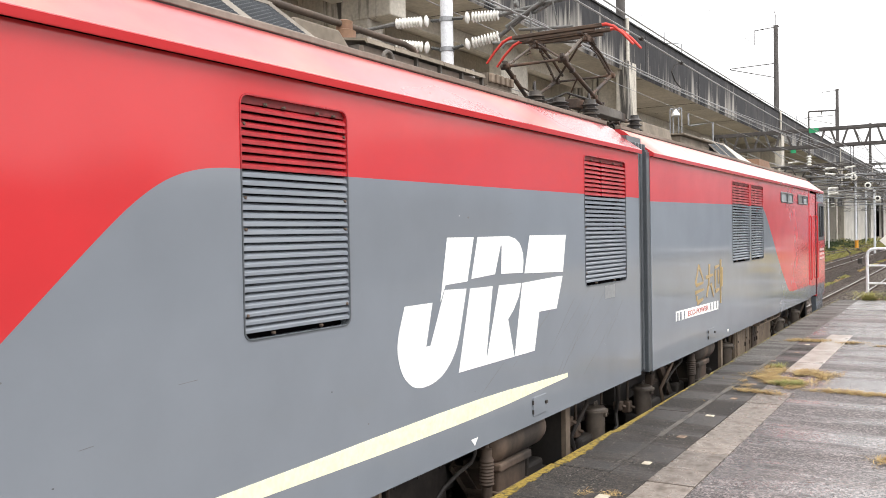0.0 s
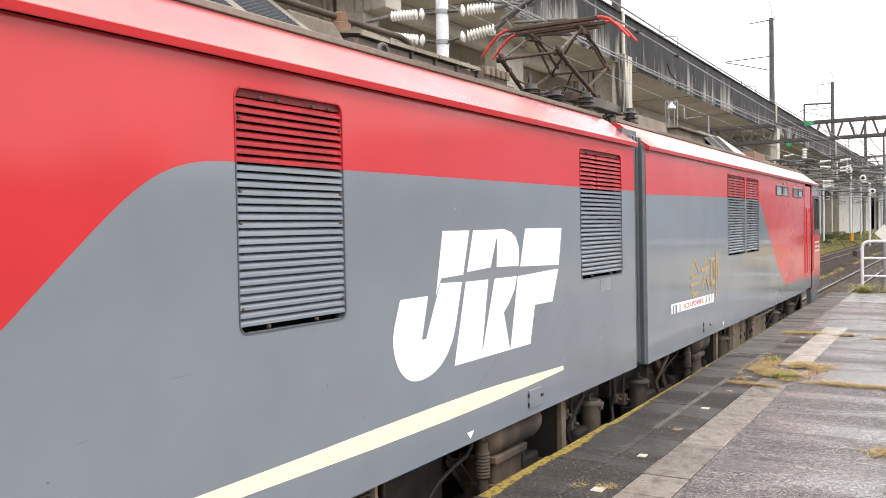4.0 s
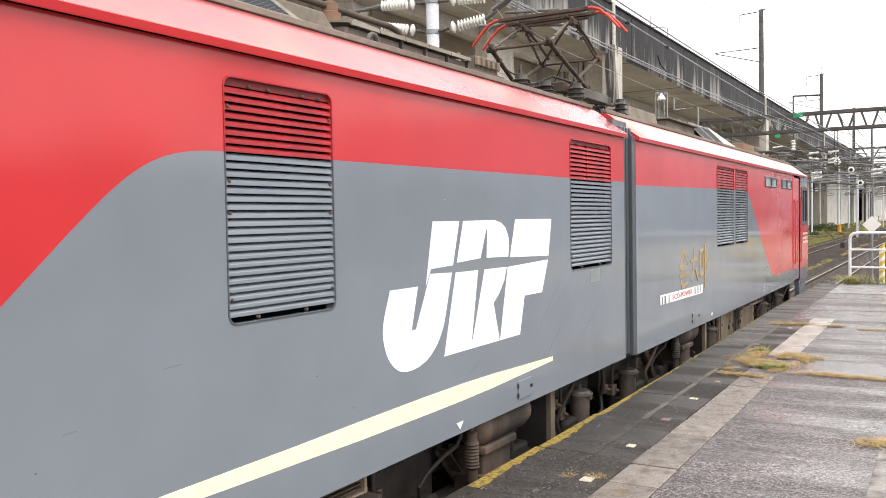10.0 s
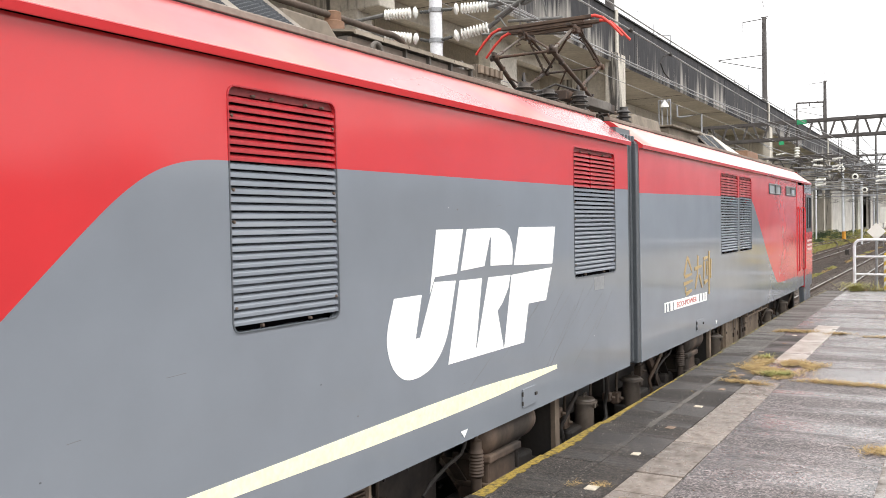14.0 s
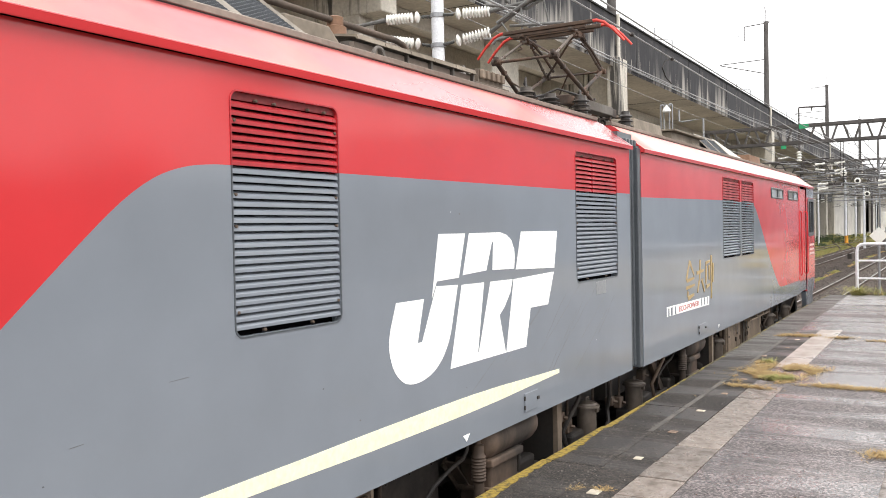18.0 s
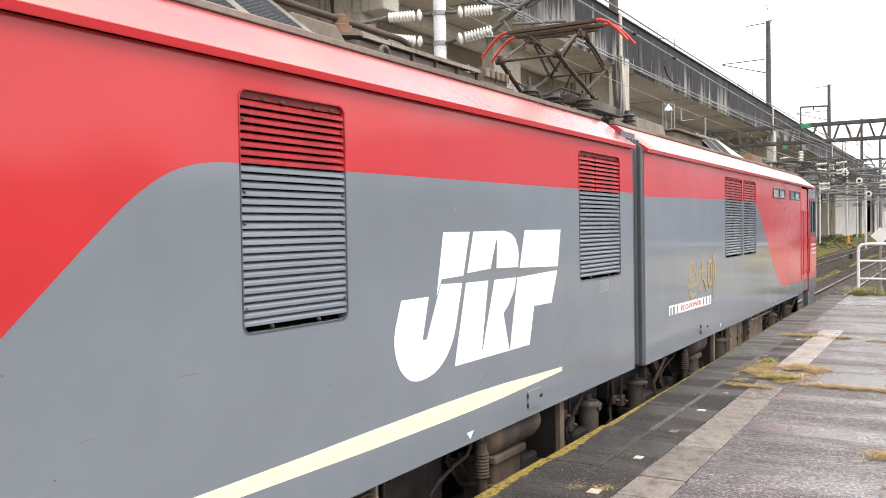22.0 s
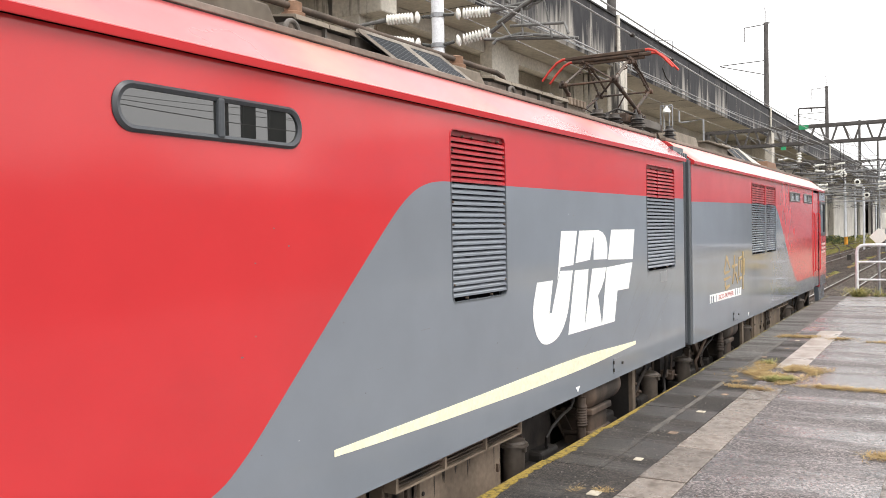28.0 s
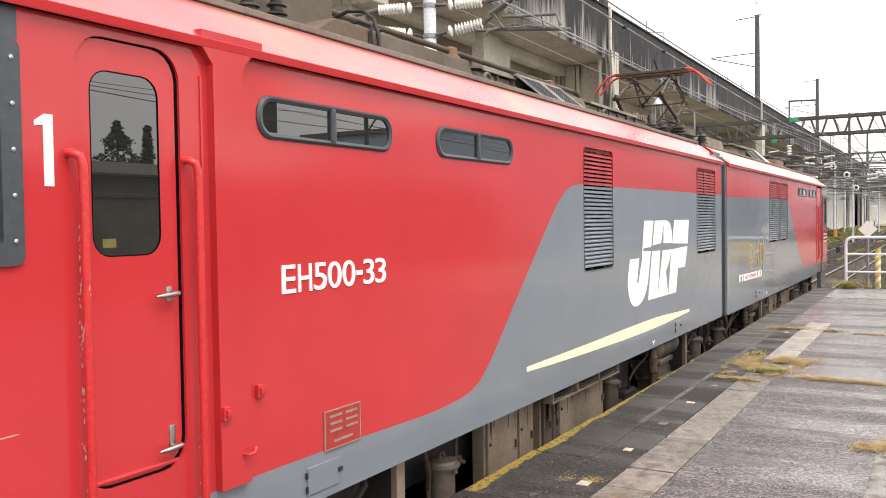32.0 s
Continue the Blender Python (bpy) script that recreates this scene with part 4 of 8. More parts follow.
lettering((("E", -1.160, -1.063), ("H", -1.043, -0.943), ("5", -0.925, -0.826), ("0", -0.815, -0.707), ("0", -0.694, -0.587), ("-", -0.575, -0.523), ("3", -0.512, -0.415), ("3", -0.402, -0.303)),
          1.267, 1.400, WHITE, "raised white metal class number", 0.004, 0.006)
bm = bmesh.new()
plate(bm, [(-2.325, 1.73), (-2.325, 1.975), (-2.357, 1.975), (-2.395, 1.95), (-2.395, 1.932), (-2.362, 1.938), (-2.362, 1.73)], SIDE + 0.003, SIDE)
part("numeral", bm, WHITE, loco, "white painted numeral one")
# maker's plate, its writing as plain bars
bm = bmesh.new()
box(bm, (SIDE, -0.870, 0.468), (SIDE + 0.008, -0.573, 0.660), bev=0.003)
mp = part("maker_plate", bm, material("plate_red", (0.42, 0.04, 0.035), 0.5, amount=0.5), loco, "small red maker's plate with pale bars")
PLATEMARK = material("worn_plate_metal", (0.42, 0.30, 0.25), 0.45, metal=0.3, amount=0.5)
for yy in (-0.835, -0.705):
    for zz, w in ((0.624, 0.10), (0.588, 0.10), (0.552, 0.10)):
        bm = bmesh.new()
        box(bm, (SIDE + 0.007, yy + 0.055 - w / 2, zz), (SIDE + 0.011, yy + 0.055 + w / 2, zz + 0.012))
        part("bar", bm, PLATEMARK, mp)
bm = bmesh.new()
box(bm, (SIDE + 0.007, -0.80, 0.498), (SIDE + 0.010, -0.64, 0.511))
part("bar", bm, PLATEMARK, mp)
bm = bmesh.new()
plate(bm, rect(-0.872, -0.571, 0.466, 0.662), SIDE + 0.010, SIDE + 0.002, [rect(-0.866, -0.577, 0.472, 0.656)[::-1]])
part("plate_rim", bm, PLATEMARK, mp)


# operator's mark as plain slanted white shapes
shapes = [
    [(4.417, 1.573), (4.741, 1.572), (4.652, 1.299), (4.388, 1.292), (4.330, 1.199)],
    [(3.951, 1.199), (4.239, 1.199), (4.163, 0.953), (4.212, 0.954), (4.380, 1.264), (4.637, 1.256)]
    + smooth_line([(4.565, 1.04), (4.535, 0.96), (4.490, 0.886), (4.417, 0.813), (4.318, 0.757), (4.200, 0.729), (4.090, 0.728), (4.004, 0.754), (3.927, 0.818), (3.886, 0.900), (3.874, 0.980), (3.891, 1.060)]),
    [(4.792, 1.572), (5.225, 1.574), (5.327, 1.554), (5.395, 1.518), (5.437, 1.454), (5.444, 1.399), (5.432, 1.317), (5.105, 1.324), (5.122, 1.512), (5.104, 1.512), (5.018, 1.326), (4.703, 1.312)],
    [(4.686, 1.253), (4.982, 1.2505), (4.882, 0.808), (4.896, 0.808), (5.073, 1.2495), (5.403, 1.247), (5.364, 1.156), (5.274, 1.066), (5.196, 1.016), (5.281, 0.7515), (4.529, 0.751)],
    [(5.551, 1.575), (6.194, 1.573), (6.129, 1.292), (5.459, 1.311)],
    [(5.421, 1.246), (6.042, 1.262), (6.120, 1.262), (6.001, 1.022), (5.690, 1.023), (5.604, 0.752), (5.287, 0.7515)],
]
for sh in shapes:
    bm = bmesh.new()
    plate(bm, sh, SIDE + 0.002, SIDE)
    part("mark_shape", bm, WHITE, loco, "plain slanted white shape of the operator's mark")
# cream stripe that swells in the middle
bm = bmesh.new()
up = [(1.524, 0.520), (2.24, 0.525), (2.66, 0.528), (3.13, 0.532), (3.63, 0.540), (4.31, 0.547), (4.8, 0.547), (5.19, 0.540), (5.63, 0.525), (6.19, 0.509)]
lo = [(6.19, 0.476), (5.63, 0.460), (5.18, 0.446), (4.79, 0.440), (4.43, 0.438), (3.68, 0.440), (3.13, 0.448), (2.66, 0.455), (2.24, 0.464), (1.87, 0.473), (1.524, 0.485)]
plate(bm, up + lo, SIDE + 0.002, SIDE)
part("stripe", bm, CREAM, loco, "long tapering cream stripe")
# pale panel with red words, and gold strokes as plain bars
bm = bmesh.new()
plate(bm, [(9.09, 0.628), (9.09, 0.733), (10.92, 0.715), (10.91, 0.610)], SIDE + 0.002, SIDE)
part("word_panel", bm, WHITE, loco, "white panel behind red words")
lettering((("ECO-POWER", 9.56, 10.42),), 0.642, 0.700, material("red_words", (0.45, 0.08, 0.07), 0.5), "red painted words", 0.01, 0.004)
for a, b in ((9.14, 9.18), (9.24, 9.30), (9.40, 9.43), (10.52, 10.56), (10.66, 10.70), (10.80, 10.83)):
    bm = bmesh.new()
    plate(bm, rect(a, b, 0.628, 0.715), SIDE + 0.004, SIDE + 0.001)
    part("bar", bm, GREY, loco)
dx = 0.002
for ya, za, yb, zb, w in ((9.88, 0.97, 10.03, 1.19, 0.055), (10.04, 1.17, 10.22, 1.01, 0.05), (9.90, 0.96, 10.22, 0.98, 0.04), (9.86, 0.88, 10.24, 0.90, 0.04), (9.94, 0.84, 9.92, 0.78, 0.05),
                          (9.94, 0.76, 10.20, 0.79, 0.05), (10.34, 1.03, 10.66, 1.05, 0.045), (10.50, 1.18, 10.46, 0.92, 0.055), (10.44, 0.92, 10.36, 0.80, 0.05), (10.56, 0.94, 10.68, 0.79, 0.05),
                          (10.76, 1.13, 10.96, 1.15, 0.04), (10.78, 1.10, 10.76, 0.88, 0.05), (10.92, 1.10, 10.92, 0.92, 0.04), (10.78, 0.84, 10.94, 0.86, 0.045), (11.04, 1.22, 11.02, 0.68, 0.05),
                          (11.12, 1.12, 11.10, 0.88, 0.045)):
    bm = bmesh.new()
    dx += 0.0005
    d = Vector((yb - ya, zb - za)).normalized() * w * 0.5
    plate(bm, [(ya - d.y, za + d.x), (ya + d.y, za - d.x), (yb + d.y * 0.6, zb - d.x * 0.6), (yb - d.y * 0.6, zb + d.x * 0.6)], SIDE + dx, SIDE - 0.001)
    part("bar", bm, GOLD, loco)


# ---- small fittings on the sides ----
def hatch(y0, y1, z0, z1):
    bm = bmesh.new()
    box(bm, (SIDE - 0.01, y0, z0), (SIDE + 0.007, y1, z1), bev=0.003)
    h = part("hatch", bm, GREY, loco, "small grey hinged hatch")
    for f in (0.25, 0.75):
        bm = bmesh.new()
        tube(bm, [(SIDE + 0.008, y0 - 0.008, z0 + (z1 - z0) * f - 0.015), (SIDE + 0.008, y0 - 0.008, z0 + (z1 - z0) * f + 0.015)], 0.007, 8)
        part("hinge", bm, DARKIRON, h)
    bm = bmesh.new()
    box(bm, (SIDE + 0.005, y1 - 0.02, z0 + (z1 - z0) * 0.45), (SIDE + 0.018, y1 + 0.012, z0 + (z1 - z0) * 0.62), bev=0.003)
    part("catch", bm, DARKIRON, h)


hatch(5.56, 5.775, 0.288, 0.422)
hatch(10.40, 10.70, 0.283, 0.412)
hatch(-1.005, -0.75, 0.283, 0.417)
for y in (4.71, 11.4):
    bm = bmesh.new()
    plate(bm, [(y - 0.045, 0.312), (y, 0.265), (y + 0.045, 0.312)], SIDE + 0.002, SIDE)
    part("jacking_mark", bm, WHITE, loco, "small white triangle")
bm = bmesh.new()
plate(bm, rect(7.02, 7.26, 1.02, 1.13), SIDE + 0.0015, SIDE)
part("paint_patch", bm, material("pale_patch", (0.24, 0.25, 0.26), 0.5), loco, "pale repainted patch")
# runs of dirt down the grey side
random.seed(5)
STREAK = material("dirt_run", (0.115, 0.116, 0.116), 0.6, amount=0.5)
for k in range(11):
    ya, zt = 5.85 + 0.165 * k + random.uniform(-0.08, 0.08), random.uniform(0.9, 1.15)
    sl, n = random.uniform(0.09, 0.17), random.choice((5, 7, 9))
    pts = [(SIDE - 0.0006, ya - sl * j + random.uniform(-0.02, 0.02), zt - 0.075 * j) for j in range(n)]
    bm = bmesh.new()
    tube(bm, pts, [random.uniform(0.0009, 0.0022) for j in range(n)], 5)
    part("dirt_run", bm, STREAK, loco)
PALE = material("pale_speck", (0.42, 0.43, 0.44), 0.6)
for k in range(46):
    y, z = random.uniform(0.9, 7.6), random.uniform(0.45, 1.75)
    if (2.6 < y < 3.6 or 6.5 < y < 7.65) and z > 1.05 or 3.7 < y < 6.3 and 0.7 < z < 1.6:
        continue
    a = random.uniform(0.003, 0.009)
    bm = bmesh.new()
    plate(bm, [(y + a * random.uniform(0.6, 1.5) * math.cos(q), z + a * random.uniform(0.4, 0.9) * math.sin(q)) for q in (0, 1.1, 2.2, 3.2, 4.2, 5.3)], SIDE + 0.0008, SIDE - 0.001)
    part("paint_chip", bm, random.choice([STREAK, STREAK, GREY_DARK, PALE]), loco)
for y, z, ln in ((2.35, 1.02, 0.10), (1.9, 0.86, 0.06), (7.1, 0.80, 0.12), (5.2, 1.72, 0.08)):
    bm = bmesh.new()
    plate(bm, [(y, z), (y + ln, z + 0.004), (y + ln, z + 0.006), (y, z + 0.0015)], SIDE + 0.0008, SIDE - 0.001)
    part("scratch", bm, STREAK, loco)

# ---- far cab ----
bm = bmesh.new()
plate(bm, rect(18.14, 18.215, 0.487, GUT), SIDE + 0.008, SIDE - 0.05)
plate(bm, rect(18.26, 19.06, 0.445, 2.28), SIDE - 0.012, SIDE - 0.05)
plate(bm, [(19.10, 0.20), (20.16, 0.20), (20.24, 0.8), (20.24, 1.35), (20.05, GUT), (19.10, GUT)], SIDE, SIDE - 0.05, [rounded(19.28, 20.08, 1.34, 2.10, 0.06)])
far_cab = part("far_cab_side", bm, RED_FAR, loco, "red cab side")
bm = bmesh.new()
plate(bm, rounded(19.27, 20.09, 1.33, 2.11, 0.065), SIDE + 0.012, SIDE - 0.02, [rounded(19.36, 20.02, 1.40, 2.05, 0.04)])
part("window_frame", bm, RUBBER, far_cab)
bm = bmesh.new()
plate(bm, rect(19.30, 20.06, 1.36, 2.08), SIDE - 0.012, SIDE - 0.02)
part("pane", bm, GLASS, far_cab)
bm = bmesh.new()
plate(bm, [(19.12, 2.13), (20.12, 2.13), (20.06, GUT - 0.01), (19.12, GUT - 0.01)], SIDE + 0.003, SIDE - 0.01)
part("grey_band", bm, GREY, far_cab)
# black strips paint the shaded gaps beside the far door
bm = bmesh.new()
plate(bm, rect(18.218, 18.256, 0.24, 2.30), SIDE - 0.006, SIDE - 0.05)
plate(bm, rect(19.063, 19.098, 0.24, 2.30), SIDE - 0.006, SIDE - 0.05)
part("door_gap_shade", bm, BLACK, far_cab)
for y in (18.24, 19.02):
    bm = bmesh.new()
    tube(bm, [(SIDE, y, 1.84), (SIDE + 0.02, y + 0.02, 1.82), (SIDE + 0.024, y + 0.05, 1.75), (SIDE + 0.024, y + 0.05, 0.6), (SIDE, y + 0.05, 0.57)], 0.013, 8)
    part("grab_rail", bm, RED, far_cab)
bm = bmesh.new()
plate(bm, rect(19.11, 20.12, 0.205, 0.44), SIDE + 0.002, SIDE - 0.02)
part("sill", bm, GREY, far_cab, "grey sill below the cab")
bm = bmesh.new()
plate(bm, rect(18.145, 18.215, 0.219, 0.484), SIDE, SIDE - 0.05)
plate(bm, rect(18.26, 19.06, 0.24, 0.442), SIDE - 0.012, SIDE - 0.05)
part("sill", bm, GREY, far_cab, "grey sill below the cab")
bm = bmesh.new()
plate(bm, [(19.25, -0.22), (20.02, -0.22), (20.10, 0.19), (19.12, 0.19)], SIDE - 0.03, SIDE - 0.12)
part("skirt_corner", bm, GREY, far_cab, "grey corner of the front skirt")
# numbers on the cab side, too small to read
for zz, w in ((1.12, 0.9), (1.03, 0.9), (0.94, 0.9)):
    bm = bmesh.new()
    plate(bm, rect(19.5, 19.5 + w * 0.7, zz, zz + 0.045), SIDE + 0.003, SIDE)
    part("bar", bm, material("pale_small_marks", (0.62, 0.45, 0.43), 0.5), far_cab)
# front end of the far section and rear of the near one
for ye, s in ((20.2, 1), (A0 + 0.04, -1)):
    bm = bmesh.new()
    prof = [(-0.02, 0.2), (0.03, 0.8), (0.04, 1.35), (-0.15, GUT), (-0.30, 2.60)]
    a = [bm.verts.new((SIDE - 0.01 - (0.25 if p[1] > 2.5 else 0), ye + s * p[0], p[1])) for p in prof]
    b = [bm.verts.new((LEFT + 0.01 + (0.25 if p[1] > 2.5 else 0), ye + s * p[0], p[1])) for p in prof]
    for k in range(4):
        bm.faces.new((a[k], a[k + 1], b[k + 1], b[k]))
    fr = part("cab_front", bm, RED, loco, "red cab front")
    bm = bmesh.new()
    yy = ye + s * 0.045
    for xa, xb in ((-5.2, -4.15), (-3.95, -2.9)):
        box(bm, (xa, yy - 0.13, 1.42), (xb, yy - 0.02, 2.15), m=None)
    part("windscreen", bm, GLASS, fr)
    for xx in (-4.9, -3.2):
        bm = bmesh.new()
        lathe(bm, (xx, ye + s * 0.03, 0.72), [(0.09, -0.05), (0.09, 0.03), (0.05, 0.04)], 14, axis="y")
        part("headlight", bm, LAMPGLASS, fr)
    bm = bmesh.new()
    box(bm, (-5.2, ye - 0.35 if s > 0 else ye + 0.1, -0.62), (-3.0, ye - 0.10 if s > 0 else ye + 0.35, 0.19), bev=0.03)
    part("front_skirt", bm, DARKIRON, fr, "near-black snow plough skirt")
    bm = bmesh.new()
    box(bm, (-4.2, ye - 0.3 if s > 0 else ye - 0.45, -0.10), (-3.9, ye + 0.45 if s > 0 else ye + 0.3, 0.14), bev=0.03)
    part("coupler", bm, DARKIRON, fr)
# far side wall
for a, b in ((A0, A1), (B0, B1 - 0.1)):
    bm = bmesh.new()
    box(bm, (LEFT, a, 1.9), (LEFT + 0.003, b, GUT))
    box(bm, (LEFT, a, BOT), (LEFT + 0.003, b, 1.897), 1)
    part("far_side_panel", bm, [RED, GREY], loco)

# ---- bogies and underframe ----
WHEELS = []
for yc in (-1.0, 5.9, 10.32, 17.2):
    bm = bmesh.new()
    for x in (-2.98, -5.12):
        box(bm, (x - 0.07, yc - 1.75, -0.52), (x + 0.07, yc + 1.75, -0.28), bev=0.02)
        for s in (-1.25, 1.25):
            box(bm, (x - 0.11, yc + s - 0.17, -0.56), (x + 0.11, yc + s + 0.17, -0.20), bev=0.03)
        box(bm, (x - 0.09, yc - 0.35, -0.62), (x + 0.09, yc + 0.35, -0.18), bev=0.03)
    box(bm, (-5.0, yc - 0.3, -0.5), (-3.1, yc + 0.3, -0.2))
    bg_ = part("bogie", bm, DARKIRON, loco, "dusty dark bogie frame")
    for s in (-1.25, 1.25):
        bm = bmesh.new()
        for x in (-4.58, -3.52):
            lathe(bm, (x, 0, 0), [(0.10, -0.07), (0.12, -0.06), (0.40, -0.035), (0.42, -0.06), (0.55, -0.06), (0.56, 0.05), (0.585, 0.06), (0.585, 0.075), (0.45, 0.075), (0.42, 0.03), (0.1, 0.04)], 28, axis="x")
        tube(bm, [(-5.0, 0, 0), (-3.1, 0, 0)], 0.085, 12)
        # shade under the body is put into the wheels' dark colour
        w = part("wheelset", bm, [DARKIRON], bg_, "steel wheelset darkened for the shade under the body", smooth=True)
        w.location = (0, yc + s, RAIL_Z + 0.56)
        WHEELS.append((w, yc + s))
    for s in (-0.55, 0.55):
        bm = bmesh.new()
        pts = []
        for k in range(61):
            a = k * 0.6
            pts.append((-3.30 + 0.075 * math.cos(a), yc + s + 0.075 * math.sin(a), -0.30 + 0.42 * k / 60))
        tube(bm, pts, 0.014, 6)
        part("coil_spring", bm, DARKIRON, bg_)


def can(y, r, z0, z1, mat=CAN, x=-2.88, rib=0):
    """An upright canister with a lid flange, hung under the body."""
    bm = bmesh.new()
    prof = [(r, z0), (r, z1 - 0.065), (r * 1.34, z1 - 0.060), (r * 1.36, z1 - 0.050), (r * 1.34, z1 - 0.040), (r * 1.12, z1 - 0.036), (r * 1.06, z1 - 0.018), (r * 0.5, z1 - 0.004), (r * 0.2, z1)]
    if rib:
        prof = [(r * 0.8, z0 - 0.28), (r * 0.8, z0 + 0.12)]
        zz = z0 + 0.13
        while zz < z0 + 0.30:
            prof += [(r, zz), (r * 1.12, zz + 0.008), (r, zz + 0.018)]
            zz += 0.022
        prof += [(r * 0.85, zz + 0.01), (r * 0.85, z1 - 0.05), (r * 0.4, z1 - 0.04), (r * 0.3, z1)]
    lathe(bm, (x, y, 0), prof, 18)
    if not rib:
        tube(bm, [(x + 0.01, y - 0.03, z1 - 0.02), (x + 0.01, y - 0.025, z1 + 0.03), (x + 0.01, y + 0.025, z1 + 0.03), (x + 0.01, y + 0.03, z1 - 0.02)], 0.007, 6)
        box(bm, (x - 0.02, y + r * 1.2, z1 - 0.085), (x + 0.03, y + r * 1.75, z1 - 0.030), bev=0.006)
        box(bm, (x + r * 0.8, y - 0.018, z1 - 0.10), (x + r * 1.25, y + 0.018, z1 - 0.045), bev=0.005)
    return part("canister", bm, mat, loco, "dusty upright canister", smooth=True)


can(0.66, 0.092, -0.40, 0.04)
can(3.98, 0.085, -0.45, 0.03)
can(5.08, 0.046, -0.22, 0.20, UNDER, rib=1, x=-2.77)
can(7.33, 0.088, -0.42, 0.04)
can(8.66, 0.09, -0.42, 0.02)
can(10.10, 0.048, -0.22, 0.20, UNDER, rib=1, x=-2.77)
can(12.22, 0.09, -0.42, 0.04)
can(16.1, 0.09, -0.42, 0.03)
can(17.7, 0.09, -0.42, 0.04)
for y0, y1 in ((5.12, 5.93), (10.16, 10.95)):
    bm = bmesh.new()
    r = 0.135
    lathe(bm, (-2.82, y0, 0.150), [(0.03, 0.0), (r * 0.6, 0.012), (r * 0.88, 0.04), (r, 0.09), (r, y1 - y0 - 0.10), (r * 0.9, y1 - y0 - 0.04), (r * 0.62, y1 - y0 - 0.01), (0.03, y1 - y0)], 24, axis="y")
    part("air_tank", bm, UNDER, loco, "dusty round air tank", smooth=True)
    bm = bmesh.new()
    box(bm, (-2.98, y0 + 0.06, -0.36), (-2.73, y1 - 0.33, 0.0), bev=0.02)
    box(bm, (-3.00, y0 + 0.03, -0.02), (-2.70, y1 - 0.29, 0.035), bev=0.012)
    box(bm, (-3.00, y0 + 0.03, -0.20), (-2.705, y1 - 0.30, -0.16), bev=0.012)
    part("equipment_box", bm, UNDER, loco, "dust-brown equipment box")
    bm = bmesh.new()
    tube(bm, [(-2.84, y1 - 0.10, 0.03), (-2.84, y1 - 0.10, -0.35)], 0.02, 8)
    part("drain_pipe", bm, DARKIRON, loco)
for y in (-0.08, 6.36, 11.42):
    bm = bmesh.new()
    box(bm, (-2.785, y, -0.5), (-2.745, y + 0.085, 0.235))
    part("hanger_post", bm, DUSTY, loco, "dusty hanger bracket")
    # near-black colour holds the shade on the web's face
    bm = bmesh.new()
    box(bm, (-3.2, y + 0.01, -0.5), (-2.786, y + 0.03, 0.22))
    part("hanger_web", bm, DARKIRON, loco)
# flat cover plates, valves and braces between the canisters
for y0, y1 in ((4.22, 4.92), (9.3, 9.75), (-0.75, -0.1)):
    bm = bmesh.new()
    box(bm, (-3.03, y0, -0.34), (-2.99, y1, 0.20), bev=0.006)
    cp = part("cover_plate", bm, UNDER_DARK, loco, "dark brown cover plate, shade partly in its colour")
    for f in (0.12, 0.5, 0.88):
        bm = bmesh.new()
        lathe(bm, (-2.991, y0 + (y1 - y0) * f, 0.06), [(0.012, 0.0), (0.012, 0.008), (0.006, 0.012)], 8, axis="x")
        part("bolt", bm, DARKIRON, cp)
for y in (4.98, 9.85):
    bm = bmesh.new()
    beam(bm, (-2.94, y, 0.04), (-2.94, y + 0.36, -0.34), 0.09, 0.012)
    beam(bm, (-2.985, y, 0.04), (-2.985, y + 0.36, -0.34), 0.012, 0.07)
    part("angle_brace", bm, UNDER, loco)
    bm = bmesh.new()
    tube(bm, [(-2.80, y, 0.20), (-2.80, y, 0.14), (-2.82, y - 0.02, 0.08), (-2.84, y - 0.16, 0.04), (-2.85, y - 0.34, -0.02), (-2.86, y - 0.43, -0.09), (-2.88, y - 0.40, -0.16), (-2.92, y - 0.28, -0.23)], 0.013, 8)
    part("hose", bm, DARKIRON, loco, "dusty rubber hose", smooth=True)
random.seed(61)
for y in (6.72, 6.85, 7.0, 7.62, 8.1, 8.35, 9.1, 11.9, 12.4, 15.7, 16.6, 17.2, 4.15, 0.95):
    bm = bmesh.new()
    z, s = random.uniform(-0.20, 0.02), random.uniform(0.03, 0.07)
    box(bm, (-2.98, y - s, z - s), (-2.90, y + s, z + s), bev=0.012)
    tube(bm, [(-2.93, y, z + s), (-2.93, y + 0.01, 0.19)], 0.012, 6)
    tube(bm, [(-2.90, y, z), (-2.87, y + 0.02, z - 0.01)], 0.015, 8)
    part("valve", bm, UNDER, loco, "small dusty pipe valve")
